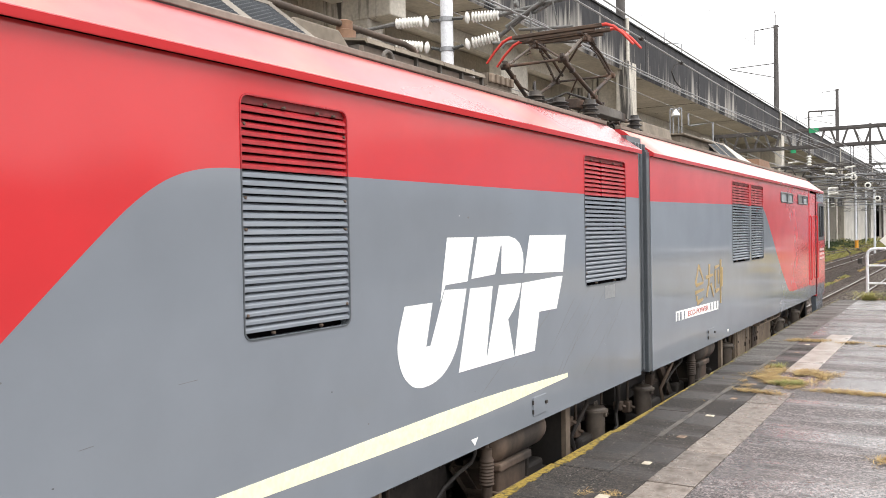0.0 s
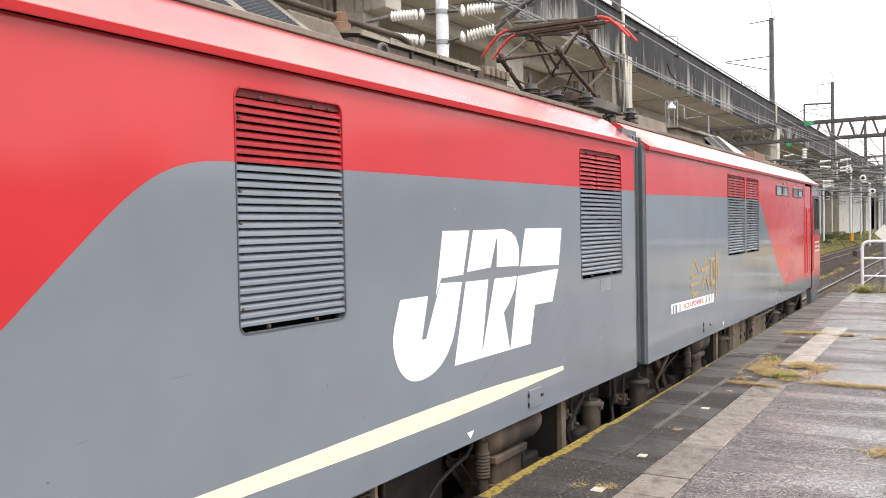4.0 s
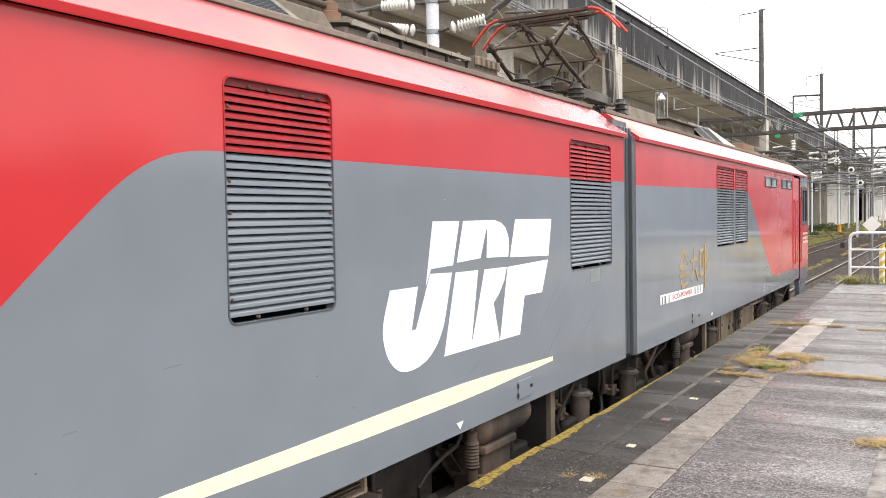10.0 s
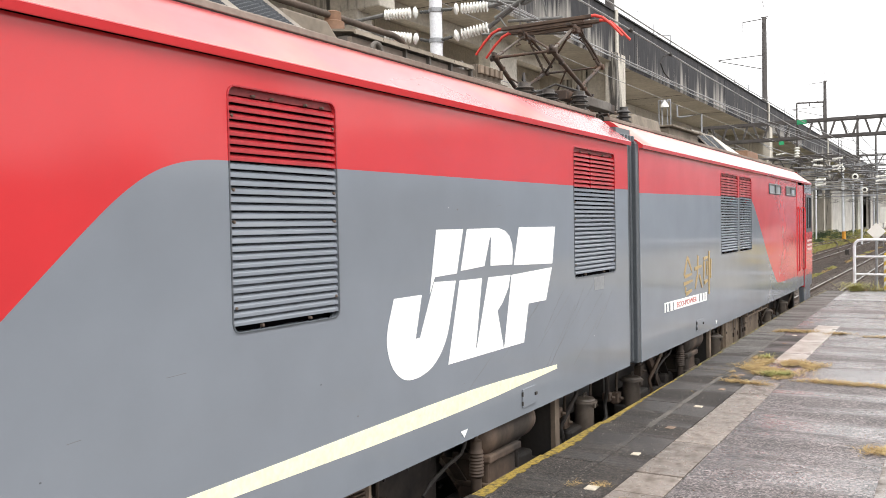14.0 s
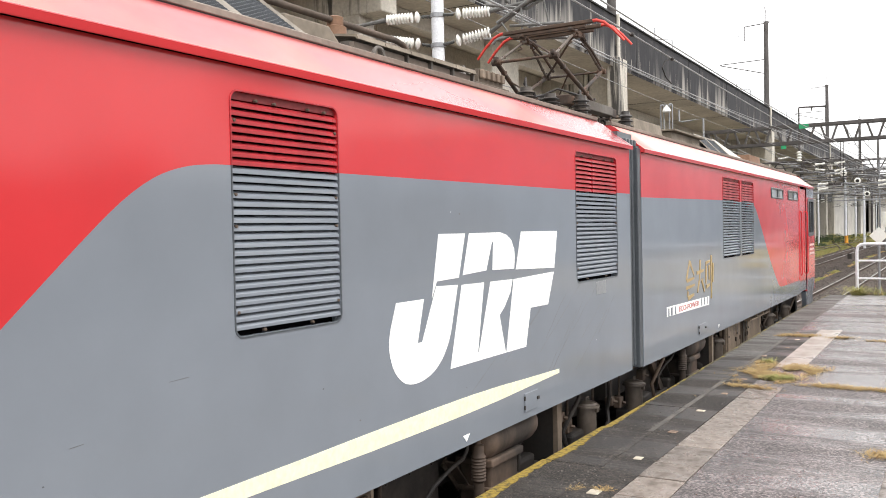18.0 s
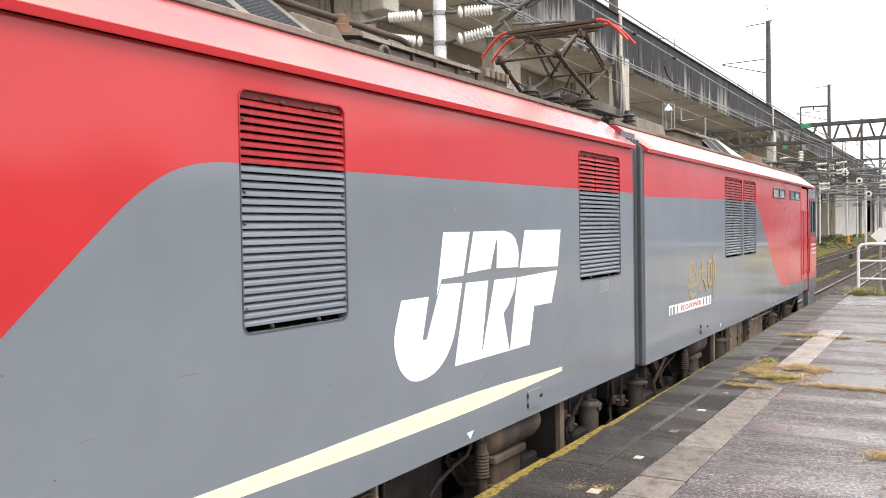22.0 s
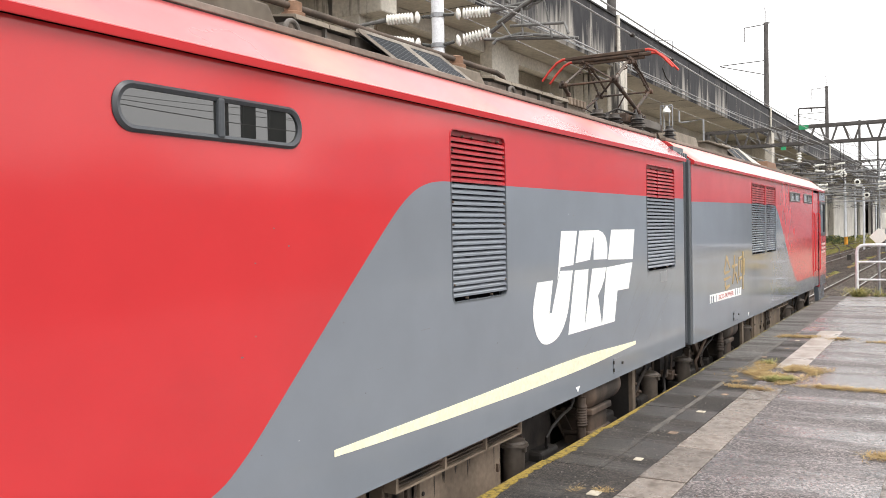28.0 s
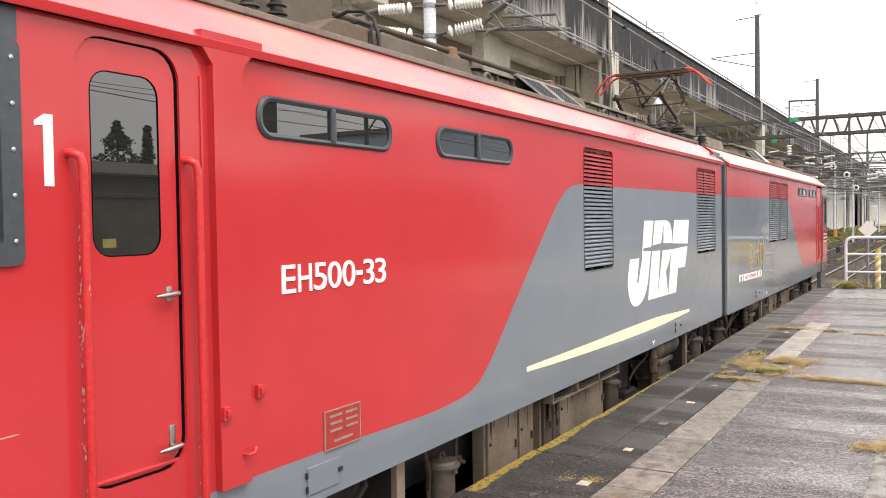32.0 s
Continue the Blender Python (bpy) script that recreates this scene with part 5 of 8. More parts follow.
# long equipment boxes amidships with doors and a grille over them
for y0, y1 in ((1.235, 3.73), (12.75, 15.25)):
    bm = bmesh.new()
    box(bm, (-2.96, y0, -0.55), (-2.86, y0 + 0.825, 0.18), bev=0.01)
    box(bm, (-2.96, y0 + 0.995, -0.55), (-2.86, y1, 0.18), bev=0.01)
    eb = part("equipment_case", bm, DUSTY, loco, "long dust-brown equipment case")
    cuts = [y0, y0 + 0.53, y0 + 0.825, y0 + 0.995, y0 + 1.20, y0 + 1.34, y1 - 0.05]
    for i, (a, b) in enumerate(zip(cuts, cuts[1:])):
        if i == 2:
            continue
        bm = bmesh.new()
        box(bm, (-2.865, a + 0.02, -0.50), (-2.835, b - 0.02, 0.16 if i < 3 else 0.10), bev=0.006)
        part("case_door", bm, RUST if i in (3, 4) else DUSTY, eb)
        for q in range((4, 2, 0, 6, 3, 7)[i]):
            bm = bmesh.new()
            yq, zq, lq = a + 0.06 + (b - a - 0.12) * random.random(), (0.155 if i < 3 else 0.095), random.uniform(0.06, 0.30)
            wq = random.uniform(0.006, 0.018)
            plate(bm, [(yq - wq, zq), (yq + wq, zq), (yq + wq * 0.7, zq - lq * 0.6), (yq + wq * 0.2, zq - lq), (yq - wq * 0.5, zq - lq * 0.7)], -2.8342, -2.836)
            part("oil_run", bm, OILRUN, eb)
        bm = bmesh.new()
        box(bm, (-2.84, b - 0.075, -0.13), (-2.815, b - 0.05, -0.07), bev=0.004)
        part("latch", bm, UNDER, eb)
        for zz in (-0.42, -0.02):
            bm = bmesh.new()
            lathe(bm, (-2.836, a + 0.05, zz), [(0.014, 0.0), (0.014, 0.008), (0.008, 0.012)], 8, axis="x")
            part("bolt", bm, DARKIRON, eb)
    bm = bmesh.new()
    box(bm, (-2.99, y0 + 0.88, -0.5), (-2.94, y0 + 0.94, 0.20))
    part("strut", bm, DARKIRON, eb)
    ga, gb = y0 + 0.93, y0 + 2.54
    bm = bmesh.new()
    for z in (0.128, 0.228):
        box(bm, (-2.80, ga, z - 0.009), (-2.715, gb, z + 0.004))
    for k in range(4):
        y = ga + (gb - ga) * k / 3
        box(bm, (-2.80, y - 0.012, 0.12), (-2.712, y + 0.012, 0.23))
    part("grille", bm, DUSTY, eb, "long low grille")
    for k in range(3):
        bm = bmesh.new()
        box(bm, (-2.755, ga, 0.146 + 0.022 * k), (-2.730, gb, 0.153 + 0.022 * k))
        part("grille_bar", bm, UNDER, eb)
    # black sheet in place of the shade behind the grille
    bm = bmesh.new()
    box(bm, (-2.81, ga, 0.12), (-2.80, gb, 0.23))
    part("grille_backing", bm, BLACK, eb)
# hoses, pipes and struts
random.seed(9)
for y, s in ((-0.3, 1), (7.0, 1), (7.75, -1), (9.5, 1), (11.3, 1), (12.4, -1), (15.9, 1), (17.0, -1), (18.6, 1), (0.35, -1)):
    bm = bmesh.new()
    tube(bm, [(-2.84, y, 0.20), (-2.82, y + 0.01, 0.12), (-2.85, y - s * 0.10, 0.0), (-2.9, y - s * 0.17, -0.14), (-2.88, y - s * 0.15, -0.27), (-2.9, y - s * 0.08, -0.33), (-2.96, y - s * 0.02, -0.36)], 0.019, 8)
    part("hose", bm, DARKIRON if random.random() < 0.5 else UNDER, loco, "", smooth=True)
for y in (9.7, 17.9):
    bm = bmesh.new()
    beam(bm, (-2.95, y - 0.25, 0.10), (-2.95, y + 0.25, -0.42), 0.05, 0.09)
    part("strut", bm, UNDER, loco)
# black boxes added between the wheels to stop light from the far side
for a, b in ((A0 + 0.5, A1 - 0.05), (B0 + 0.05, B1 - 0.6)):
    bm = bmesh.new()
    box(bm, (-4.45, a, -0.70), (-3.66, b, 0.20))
    part("light_blocker", bm, BLACK, loco, "black box added under the body to block light from the far side")
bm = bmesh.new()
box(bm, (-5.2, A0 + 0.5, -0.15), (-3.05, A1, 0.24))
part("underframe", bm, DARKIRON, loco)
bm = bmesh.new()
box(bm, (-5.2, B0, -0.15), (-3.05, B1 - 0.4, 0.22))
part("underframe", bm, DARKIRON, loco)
bm = bmesh.new()
tube(bm, [(-2.93, A0 + 0.6, 0.13), (-2.93, A1 - 0.1, 0.13)], 0.022, 8)
part("brake_pipe", bm, UNDER, loco)
bm = bmesh.new()
tube(bm, [(-2.93, B0 + 0.1, 0.13), (-2.93, B1 - 0.6, 0.13)], 0.022, 8)
part("brake_pipe", bm, UNDER, loco)

# ---- roof equipment ----
RZ = GUT + 0.315


def roof_box(y0, y1, z1, x0=-4.75, x1=-3.35, mat=ROOFGREY, slope=0.0, label="dusty brown roof housing", plate_top=0.0):
    bm = bmesh.new()
    lo = [(x0, y0 - slope, RZ - 0.05), (x1, y0 - slope, RZ - 0.05), (x1, y1 + slope, RZ - 0.05), (x0, y1 + slope, RZ - 0.05)]
    hi = [(x0 + slope * 0.4, y0, z1), (x1 - slope * 0.4, y0, z1), (x1 - slope * 0.4, y1, z1), (x0 + slope * 0.4, y1, z1)]
    a, b = [bm.verts.new(p) for p in lo], [bm.verts.new(p) for p in hi]
    for k in range(4):
        bm.faces.new((a[k], a[(k + 1) % 4], b[(k + 1) % 4], b[k]))
    bm.faces.new(a)
    bm.faces.new(b)
    bmesh.ops.bevel(bm, geom=bm.edges[:], offset=0.012, segments=2, affect="EDGES", profile=0.5)
    h = part("roof_housing", bm, mat, loco, label)
    if plate_top:
        bm = bmesh.new()
        box(bm, (x0 - plate_top, y0 - 0.04, z1 + 0.004), (x1 + plate_top, y1 + 0.04, z1 + 0.03), bev=0.006)
        part("cover_plate", bm, mat, h)
    return h


def screen(y0, y1, top, xa=-3.16, xb=-3.48, za=RZ + 0.04, skew=0.0):
    """Sloping wire-mesh screens in pale frames."""
    zb = top
    bm = bmesh.new()
    box(bm, (-4.6, y0 + min(0, skew), RZ - 0.03), (xb - 0.02, y1 + skew, zb - 0.01))
    sc = part("screen_housing", bm, ROOFGREY, loco, "sloping wire screens over a roof intake")
    n = 2
    for k in range(n):
        ya, yb = y0 + (y1 - y0) * k / n, y0 + (y1 - y0) * (k + 1) / n
        bm = bmesh.new()
        for y in (ya + 0.012, yb - 0.012):
            beam(bm, (xa, y, za), (xb, y + skew, zb), 0.024, 0.018)
        beam(bm, (xa, ya, za), (xa, yb, za), 0.024, 0.018)
        beam(bm, (xb, ya + skew, zb), (xb, yb + skew, zb), 0.024, 0.018)
        part("screen_frame", bm, PALEFRAME, sc, "pale dusty frame")
        bm = bmesh.new()
        m = int((yb - ya + 0.35) / 0.05)
        for j in range(-13, m + 6):
            for s in (1, -1):
                p = ya + 0.05 * j if s > 0 else ya + 0.05 * (j + 13)
                q = p + s * 0.65
                t0, t1 = 0.0, 1.0
                if min(p, q) < ya or max(p, q) > yb:
                    ts = sorted(((ya - p) / (q - p), (yb - p) / (q - p)))
                    t0, t1 = max(0, ts[0]), min(1, ts[1])
                    if t1 - t0 < 0.03:
                        continue
                pa = (xa + (xb - xa) * t0, p + (q - p) * t0 + skew * t0, za + (zb - za) * t0 - 0.004)
                pb = (xa + (xb - xa) * t1, p + (q - p) * t1 + skew * t1, za + (zb - za) * t1 - 0.004)
                beam(bm, pa, pb, 0.005, 0.005)
        part("wire_mesh", bm, RUBBER, sc, "dark wire mesh")
        # black sheet drawn as shade behind the mesh
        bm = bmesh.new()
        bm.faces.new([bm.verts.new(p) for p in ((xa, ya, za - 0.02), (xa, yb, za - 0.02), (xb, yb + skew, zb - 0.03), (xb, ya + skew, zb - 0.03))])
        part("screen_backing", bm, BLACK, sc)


def roof_insulator(x, y, z0, z1, r, mat=DARKPORC, n=5):
    bm = bmesh.new()
    prof, st = [], (z1 - z0) / n
    for k in range(n):
        z, q = z0 + st * k, r * (1 - 0.05 * k)
        prof += [(q * 0.66, z), (q * 0.68, z + st * 0.22), (q, z + st * 0.34), (q, z + st * 0.48), (q * 0.68, z + st * 0.76)]
    lathe(bm, (x, y, 0), prof + [(r * 0.45, z1), (r * 0.45, z1 + 0.03)], 16)
    part("insulator", bm, mat, loco, "ribbed dark insulator", smooth=True)


def hip_box(ya, yb, yc, yd, top, x1, mat, label, x0=-4.7):
    """A housing with sloping ends: its foot runs from ya to yd, its flat top from yb to yc."""
    bm = bmesh.new()
    prof = [(ya, RZ - 0.04), (yb, top), (yc, top), (yd, RZ - 0.04)]
    a = [bm.verts.new((x1, p[0], p[1])) for p in prof]
    b = [bm.verts.new((x0, p[0], p[1])) for p in prof]
    for k in range(4):
        bm.faces.new((a[k], a[(k + 1) % 4], b[(k + 1) % 4], b[k]))
    bm.faces.new(a)
    bm.faces.new(b)
    bmesh.ops.bevel(bm, geom=bm.edges[:], offset=0.010, segments=2, affect="EDGES", profile=0.5)
    return part("roof_housing", bm, mat, loco, label)


def lid_box(y0, y1, n, eye):
    """A low housing under an overhanging sloping lid of n plates, with pale front panels over dark slots and a lifting eye."""
    bm = bmesh.new()
    box(bm, (-4.55, y0 + 0.02, RZ - 0.05), (-3.26, y1 - 0.02, 2.80), bev=0.008)
    h = part("lid_housing", bm, ROOFGREY, loco, "dusty roof housing under a sloping lid")
    for k in range(n):
        a, b = y0 + (y1 - y0) * k / n, y0 + (y1 - y0) * (k + 1) / n
        bm = bmesh.new()
        xs = ((-3.50, 2.868), (-3.195, 2.826), (-3.185, 2.795), (-3.195, 2.793), (-3.21, 2.812), (-3.50, 2.854))
        lo, hi = [bm.verts.new((x, a + 0.004, z)) for x, z in xs], [bm.verts.new((x, b - 0.004, z)) for x, z in xs]
        for i in range(len(xs)):
            bm.faces.new((lo[i], lo[(i + 1) % len(xs)], hi[(i + 1) % len(xs)], hi[i]))
        bm.faces.new(lo)
        bm.faces.new(hi)
        part("lid_plate", bm, ROOFTAN, h, "tan dusty sloping lid")
        bm = bmesh.new()
        box(bm, (-3.27, a + 0.02, 2.735), (-3.232, b - 0.02, 2.790), bev=0.004)
        part("front_panel", bm, STRIPTAN, h)
        # slot is a black bar, its shade painted on
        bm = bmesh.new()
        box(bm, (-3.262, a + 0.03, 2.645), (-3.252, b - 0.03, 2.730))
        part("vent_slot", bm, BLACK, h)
        bm = bmesh.new()
        box(bm, (-3.26, b - 0.022, 2.60), (-3.205, b - 0.002, 2.80), bev=0.003)
        part("rib", bm, ROOFGREY, h)
    bm = bmesh.new()
    pts = [(-3.06, eye + 0.052 * math.cos(radians(18 * k)), RZ + 0.045 + 0.05 * math.sin(radians(18 * k))) for k in range(-3, 14)]
    tube(bm, pts, 0.014, 8)
    part("lifting_eye", bm, ROOFGREY, h, smooth=True)


hip_box(-0.40, 0.04, 0.40, 0.40, 2.842, -3.22, ROOFBROWN, "dusty rust-brown roof housing with a sloping end", -3.60)
hip_box(0.43, 0.43, 1.76, 1.93, 2.842, -3.22, HOUSING, "dusty olive-brown roof housing")
roof_box(-0.80, 0.58, 3.30, -4.6, -3.64, HOUSING)
lid_box(1.95, 2.56, 2, 1.76)
screen(2.66, 3.65, 2.835, -2.99, -3.17, 2.652, -0.15)
hip_box(3.68, 3.68, 4.07, 4.32, 2.806, -3.157, ROOFTAN, "tan dusty roof housing with a sloping end")
lid_box(4.39, 5.94, 5, 4.43)
for y in (-0.41, -0.16):
    roof_insulator(-3.50, y, 2.62, 3.10, 0.083, n=9)
# bus bar with its supports
bm = bmesh.new()
tube(bm, [(-4.05, 0.6, 3.20), (-4.05, 6.12, 3.20), (-4.05, 6.24, 3.18), (-4.05, 6.32, 3.11), (-4.05, 6.36, 3.0), (-4.05, 6.37, 2.75)], 0.026, 10)
part("bus_bar", bm, RUST, loco, "rust-brown bus bar tube", smooth=True)
for y in (2.95, 5.29):
    bm = bmesh.new()
    lathe(bm, (-4.05, y, 0), [(0.05, 2.68), (0.05, 3.05), (0.088, 3.06), (0.095, 3.08), (0.088, 3.10), (0.088, 3.15), (0.065, 3.16), (0.065, 3.225), (0.03, 3.24)], 14)
    part("bar_support", bm, ORANGE, loco, "rusty bus bar support", smooth=True)
bm = bmesh.new()
tube(bm, [(-3.62, 0.55, 2.98), (-3.50, 0.56, 3.02), (-3.36, 0.55, 3.0), (-3.26, 0.52, 2.93), (-3.20, 0.49, 2.80), (-3.19, 0.48, 2.66)], 0.013, 8)
tube(bm, [(-3.62, 0.60, 2.92), (-3.5, 0.50, 2.91), (-3.3, 0.42, 2.90), (-3.20, 0.40, 2.86), (-3.18, 0.40, 2.64)], 0.010, 8)
tube(bm, [(-3.62, 0.62, 2.95), (-3.55, 0.80, 2.93), (-3.5, 0.95, 2.97), (-3.62, 1.05, 2.90)], 0.014, 8)
part("cable", bm, DARKIRON, loco, "dark roof cable", smooth=True)
# surge gear at the end of the near section
bm = bmesh.new()
box(bm, (-3.40, 6.02, 2.735), (-3.24, 6.62, 2.765), bev=0.004)
box(bm, (-3.36, 6.21, RZ - 0.04), (-3.32, 6.65, 2.9))
rb = part("resistor_bracket", bm, HOUSING, loco, "toothed dusty bracket")
for k in range(5):
    bm = bmesh.new()
    box(bm, (-3.318, 6.23 + 0.088 * k, 2.823), (-3.285, 6.28 + 0.088 * k, 2.894), bev=0.006)
    part("tooth", bm, DUSTY, rb)
bm = bmesh.new()
tube(bm, [(-3.6, 6.9, 2.80), (-3.7, 8.4, 2.84)], 0.018, 8)
tube(bm, [(-3.85, 6.6, 2.84), (-3.85, 8.5, 2.88)], 0.018, 8)
part("connecting_bar", bm, DARKIRON, loco)
for x, y, z in ((-3.45, 7.40, 2.885), (-3.45, 7.96, 2.895), (-3.72, 8.42, 2.97), (-3.39, 8.62, 2.95), (-4.55, 8.45, 2.97), (-4.55, 9.2, 2.97)):
    roof_insulator(x, y, RZ - 0.02, z, 0.128, n=7)
for pts in ([(-3.45, 7.40, 2.90), (-3.5, 7.5, 3.02), (-3.55, 7.58, 2.98), (-3.62, 8.0, 2.92), (-3.72, 8.42, 3.0)], [(-3.72, 8.42, 3.0), (-3.6, 8.5, 3.06), (-3.39, 8.62, 2.98)], [(-3.39, 8.62, 2.98), (-3.45, 8.75, 3.06), (-3.55, 8.9, 3.0)]):
    bm = bmesh.new()
    tube(bm, pts, 0.012, 8)
    part("jumper", bm, DARKIRON, loco, "dark roof jumper cable", smooth=True)
bm = bmesh.new()
box(bm, (-3.55, 8.7, 2.88), (-3.42, 9.7, 2.98), bev=0.008)
part("base_rail", bm, ROOFGREY, loco, "dusty steel base rail")
random.seed(31)
for k in range(16):
    y = random.uniform(6.7, 9.9)
    x = random.uniform(-4.3, -3.5)
    bm = bmesh.new()
    z = random.uniform(2.72, 2.95)
    tube(bm, [(x, y, RZ), (x, y + 0.03, z), (x + random.uniform(-0.2, 0.2), y + random.uniform(-0.4, 0.4), z + random.uniform(-0.05, 0.12)), (x + random.uniform(-0.3, 0.3), y + random.uniform(-0.6, 0.6), RZ)], 0.014, 6)
    part("roof_pipe", bm, random.choice([DARKIRON, PANTO, ROOFGREY]), loco, smooth=True)
for x, y, w, l_, h in ((-3.75, 7.45, 0.25, 0.3, 0.16), (-3.9, 8.0, 0.3, 0.35, 0.22), (-3.8, 8.45, 0.2, 0.25, 0.14), (-3.9, 9.35, 0.3, 0.3, 0.12)):
    bm = bmesh.new()
    box(bm, (x - w / 2, y - l_ / 2, RZ - 0.02), (x + w / 2, y + l_ / 2, RZ + h), bev=0.015)
    part("terminal_box", bm, random.choice([ROOFGREY, PANTO, DARKIRON]), loco)

# pantograph, raised to the wire
PH, PM, PX = 3.882, 9.27, -3.985
KA, KB = (8.50, 3.415), (10.05, 3.475)
panto = part("pantograph", (lambda b: (box(b, (-4.56, 8.55, 2.92), (-4.46, 10.05, 3.02), bev=0.008), box(b, (-3.60, 8.55, 2.90), (-3.50, 10.05, 3.00), bev=0.008),
                                       box(b, (-4.45, 8.60, 2.93), (-3.61, 8.68, 3.01), bev=0.008), box(b, (-4.45, 9.92, 2.93), (-3.61, 10.0, 3.01), bev=0.008), b)[-1])(bmesh.new()),
             PANTO, loco, "rust-brown diamond pantograph raised to the wire")
NL, NR, FL, FR = (-4.31, *KA), (-3.635, *KA), (-4.40, *KB), (-3.68, *KB)
HL, HR = (-4.29, PM, PH - 0.075), (-3.68, PM, PH - 0.055)
arms = [("lower_arm", NR, (-3.58, 9.50, 3.03), 0.040), ("lower_arm", NL, (-4.40, 9.50, 3.03), 0.040), ("lower_arm", FR, (-3.60, 9.02, 3.03), 0.032), ("lower_arm", FL, (-4.42, 9.02, 3.03), 0.032),
        ("upper_arm", NR, HR, 0.027), ("upper_arm", NL, HL, 0.024), ("upper_arm", FR, HR, 0.027), ("upper_arm", FL, HL, 0.024),
        ("cross_bar", NL, NR, 0.025), ("cross_bar", FL, FR, 0.022), ("brace", NR, HL, 0.018), ("brace", FL, HR, 0.022), ("cross_bar", (-4.42, 9.50, 3.06), (-3.56, 9.50, 3.06), 0.035),
        ("cross_bar", (-4.42, 9.02, 3.06), (-3.58, 9.02, 3.06), 0.035), ("push_rod", (-3.62, 8.86, 3.28), (-3.98, 9.30, 3.0), 0.014), ("push_rod", (-4.36, 8.86, 3.28), (-4.0, 9.30, 3.0), 0.014)]
for nm, a, b, r in arms:
    bm = bmesh.new()
    tube(bm, [a, b], [r * 0.68, r * 0.54], 10)
    part(nm, bm, PANTO_PALE if nm == "upper_arm" else PANTO, panto, smooth=True)
for (nm, a, b, r), f in ((q, f) for q in arms[:8] for f in (0.22, 0.8)):
    bm = bmesh.new()
    c = Vector(a).lerp(Vector(b), f)
    box(bm, c - Vector((r, r, r)) * 0.68, c + Vector((r, r, r)) * 0.68, bev=r * 0.2)
    part("arm_clamp", bm, PANTO, panto)
for k in (NL, NR, FL, FR):
    bm = bmesh.new()
    lathe(bm, k, [(0.015, -0.055), (0.034, -0.050), (0.034, -0.015), (0.024, -0.012), (0.024, 0.012), (0.034, 0.015), (0.034, 0.050), (0.015, 0.055)], 14, axis="x")
    box(bm, (k[0] - 0.02, k[1] - 0.05, k[2] + 0.01), (k[0] + 0.02, k[1] + 0.02, k[2] + 0.06), bev=0.008)
    part("knuckle", bm, PANTO, panto, smooth=True)
for y in (PM - 0.13, PM + 0.13):
    bm = bmesh.new()
    box(bm, (PX - 0.55, y - 0.030, PH - 0.030), (PX + 0.55, y + 0.030, PH + 0.012), bev=0.008)
    box(bm, (PX - 0.46, y - 0.018, PH - 0.066), (PX + 0.46, y + 0.018, PH - 0.034), bev=0.004)
    part("collector_strip", bm, RUSTBAR, panto, "worn brown collector strip")
    for s in (-1, 1):
        bm = bmesh.new()
        x0 = PX + s * 0.54
        tube(bm, [(x0 - s * 0.05, y, PH - 0.005), (x0 + s * 0.05, y, PH - 0.005), (x0 + s * 0.14, y, PH - 0.04), (x0 + s * 0.25, y, PH - 0.14), (x0 + s * 0.36, y, PH - 0.265)], [0.019, 0.018, 0.017, 0.016, 0.014], 10)
        part("horn", bm, HORN, panto, "red tubular horn", smooth=True)
for hx, hy, hz in (HL, HR):
    bm = bmesh.new()
    box(bm, (hx - 0.025, PM - 0.21, PH - 0.090), (hx + 0.025, PM + 0.21, PH - 0.060), bev=0.006)
    box(bm, (hx - 0.04, PM - 0.05, PH - 0.14), (hx + 0.04, PM + 0.05, PH - 0.085), bev=0.012)
    part("strip_carrier", bm, PANTO, panto)
    for dy in (-0.12, 0.13):
        bm = bmesh.new()
        tube(bm, [(hx + 0.02, PM + dy, PH - 0.08), (hx + 0.05, PM + dy * 1.2, PH - 0.15), (hx - 0.03, PM + dy * 1.5, PH - 0.17), (hx + 0.03, PM + dy * 1.9, PH - 0.23), (hx - 0.01, PM + dy * 2.1, PH - 0.25)], 0.010, 6)
        part("spring_link", bm, PANTO, panto, smooth=True)
    bm = bmesh.new()
    tube(bm, [(hx + 0.01, PM + 0.05, PH - 0.09), (hx + 0.02, PM + 0.42, 3.66), (hx + 0.015, PM + 0.70, 3.53)], 0.017, 8)
    part("balance_rod", bm, PANTO, panto, smooth=True)

# far section's roof
roof_box(10.45, 11.55, 2.94, -4.6, -3.36, ROOFTAN, 0.14)
roof_box(11.85, 13.35, 2.89, -4.6, -3.34, ROOFTAN, 0.03, "dusty tan roof housing with an overhanging lid", 0.05)
screen(13.45, 14.75, 3.0)
bm = bmesh.new()
plate_pts = ((-3.2, 14.8, RZ), (-3.2, 17.0, RZ), (-3.5, 16.9, 2.86), (-3.5, 14.85, 3.04))
a = [bm.verts.new(p) for p in plate_pts]
b = [bm.verts.new((p[0] - 0.9, p[1], p[2] - 0.02)) for p in plate_pts]
for k in range(4):
    bm.faces.new((a[k], a[(k + 1) % 4], b[(k + 1) % 4], b[k]))
bm.faces.new(a)
bm.faces.new(b)
part("sloping_cover", bm, material("pale_cover", (0.52, 0.49, 0.44), 0.6, amount=0.5), loco, "pale sloping roof cover")
roof_box(17.75, 18.75, 2.97, -4.6, -3.45, ORANGE, 0.1, "rust-orange roof housing")
roof_box(19.0, 19.5, 2.88, -4.6, -3.5, ROOFTAN, 0.06, "dusty tan roof housing")
bm = bmesh.new()
tube(bm, [(-4.05, 10.3, 3.12), (-4.05, 15.5, 3.12)], 0.026, 8)
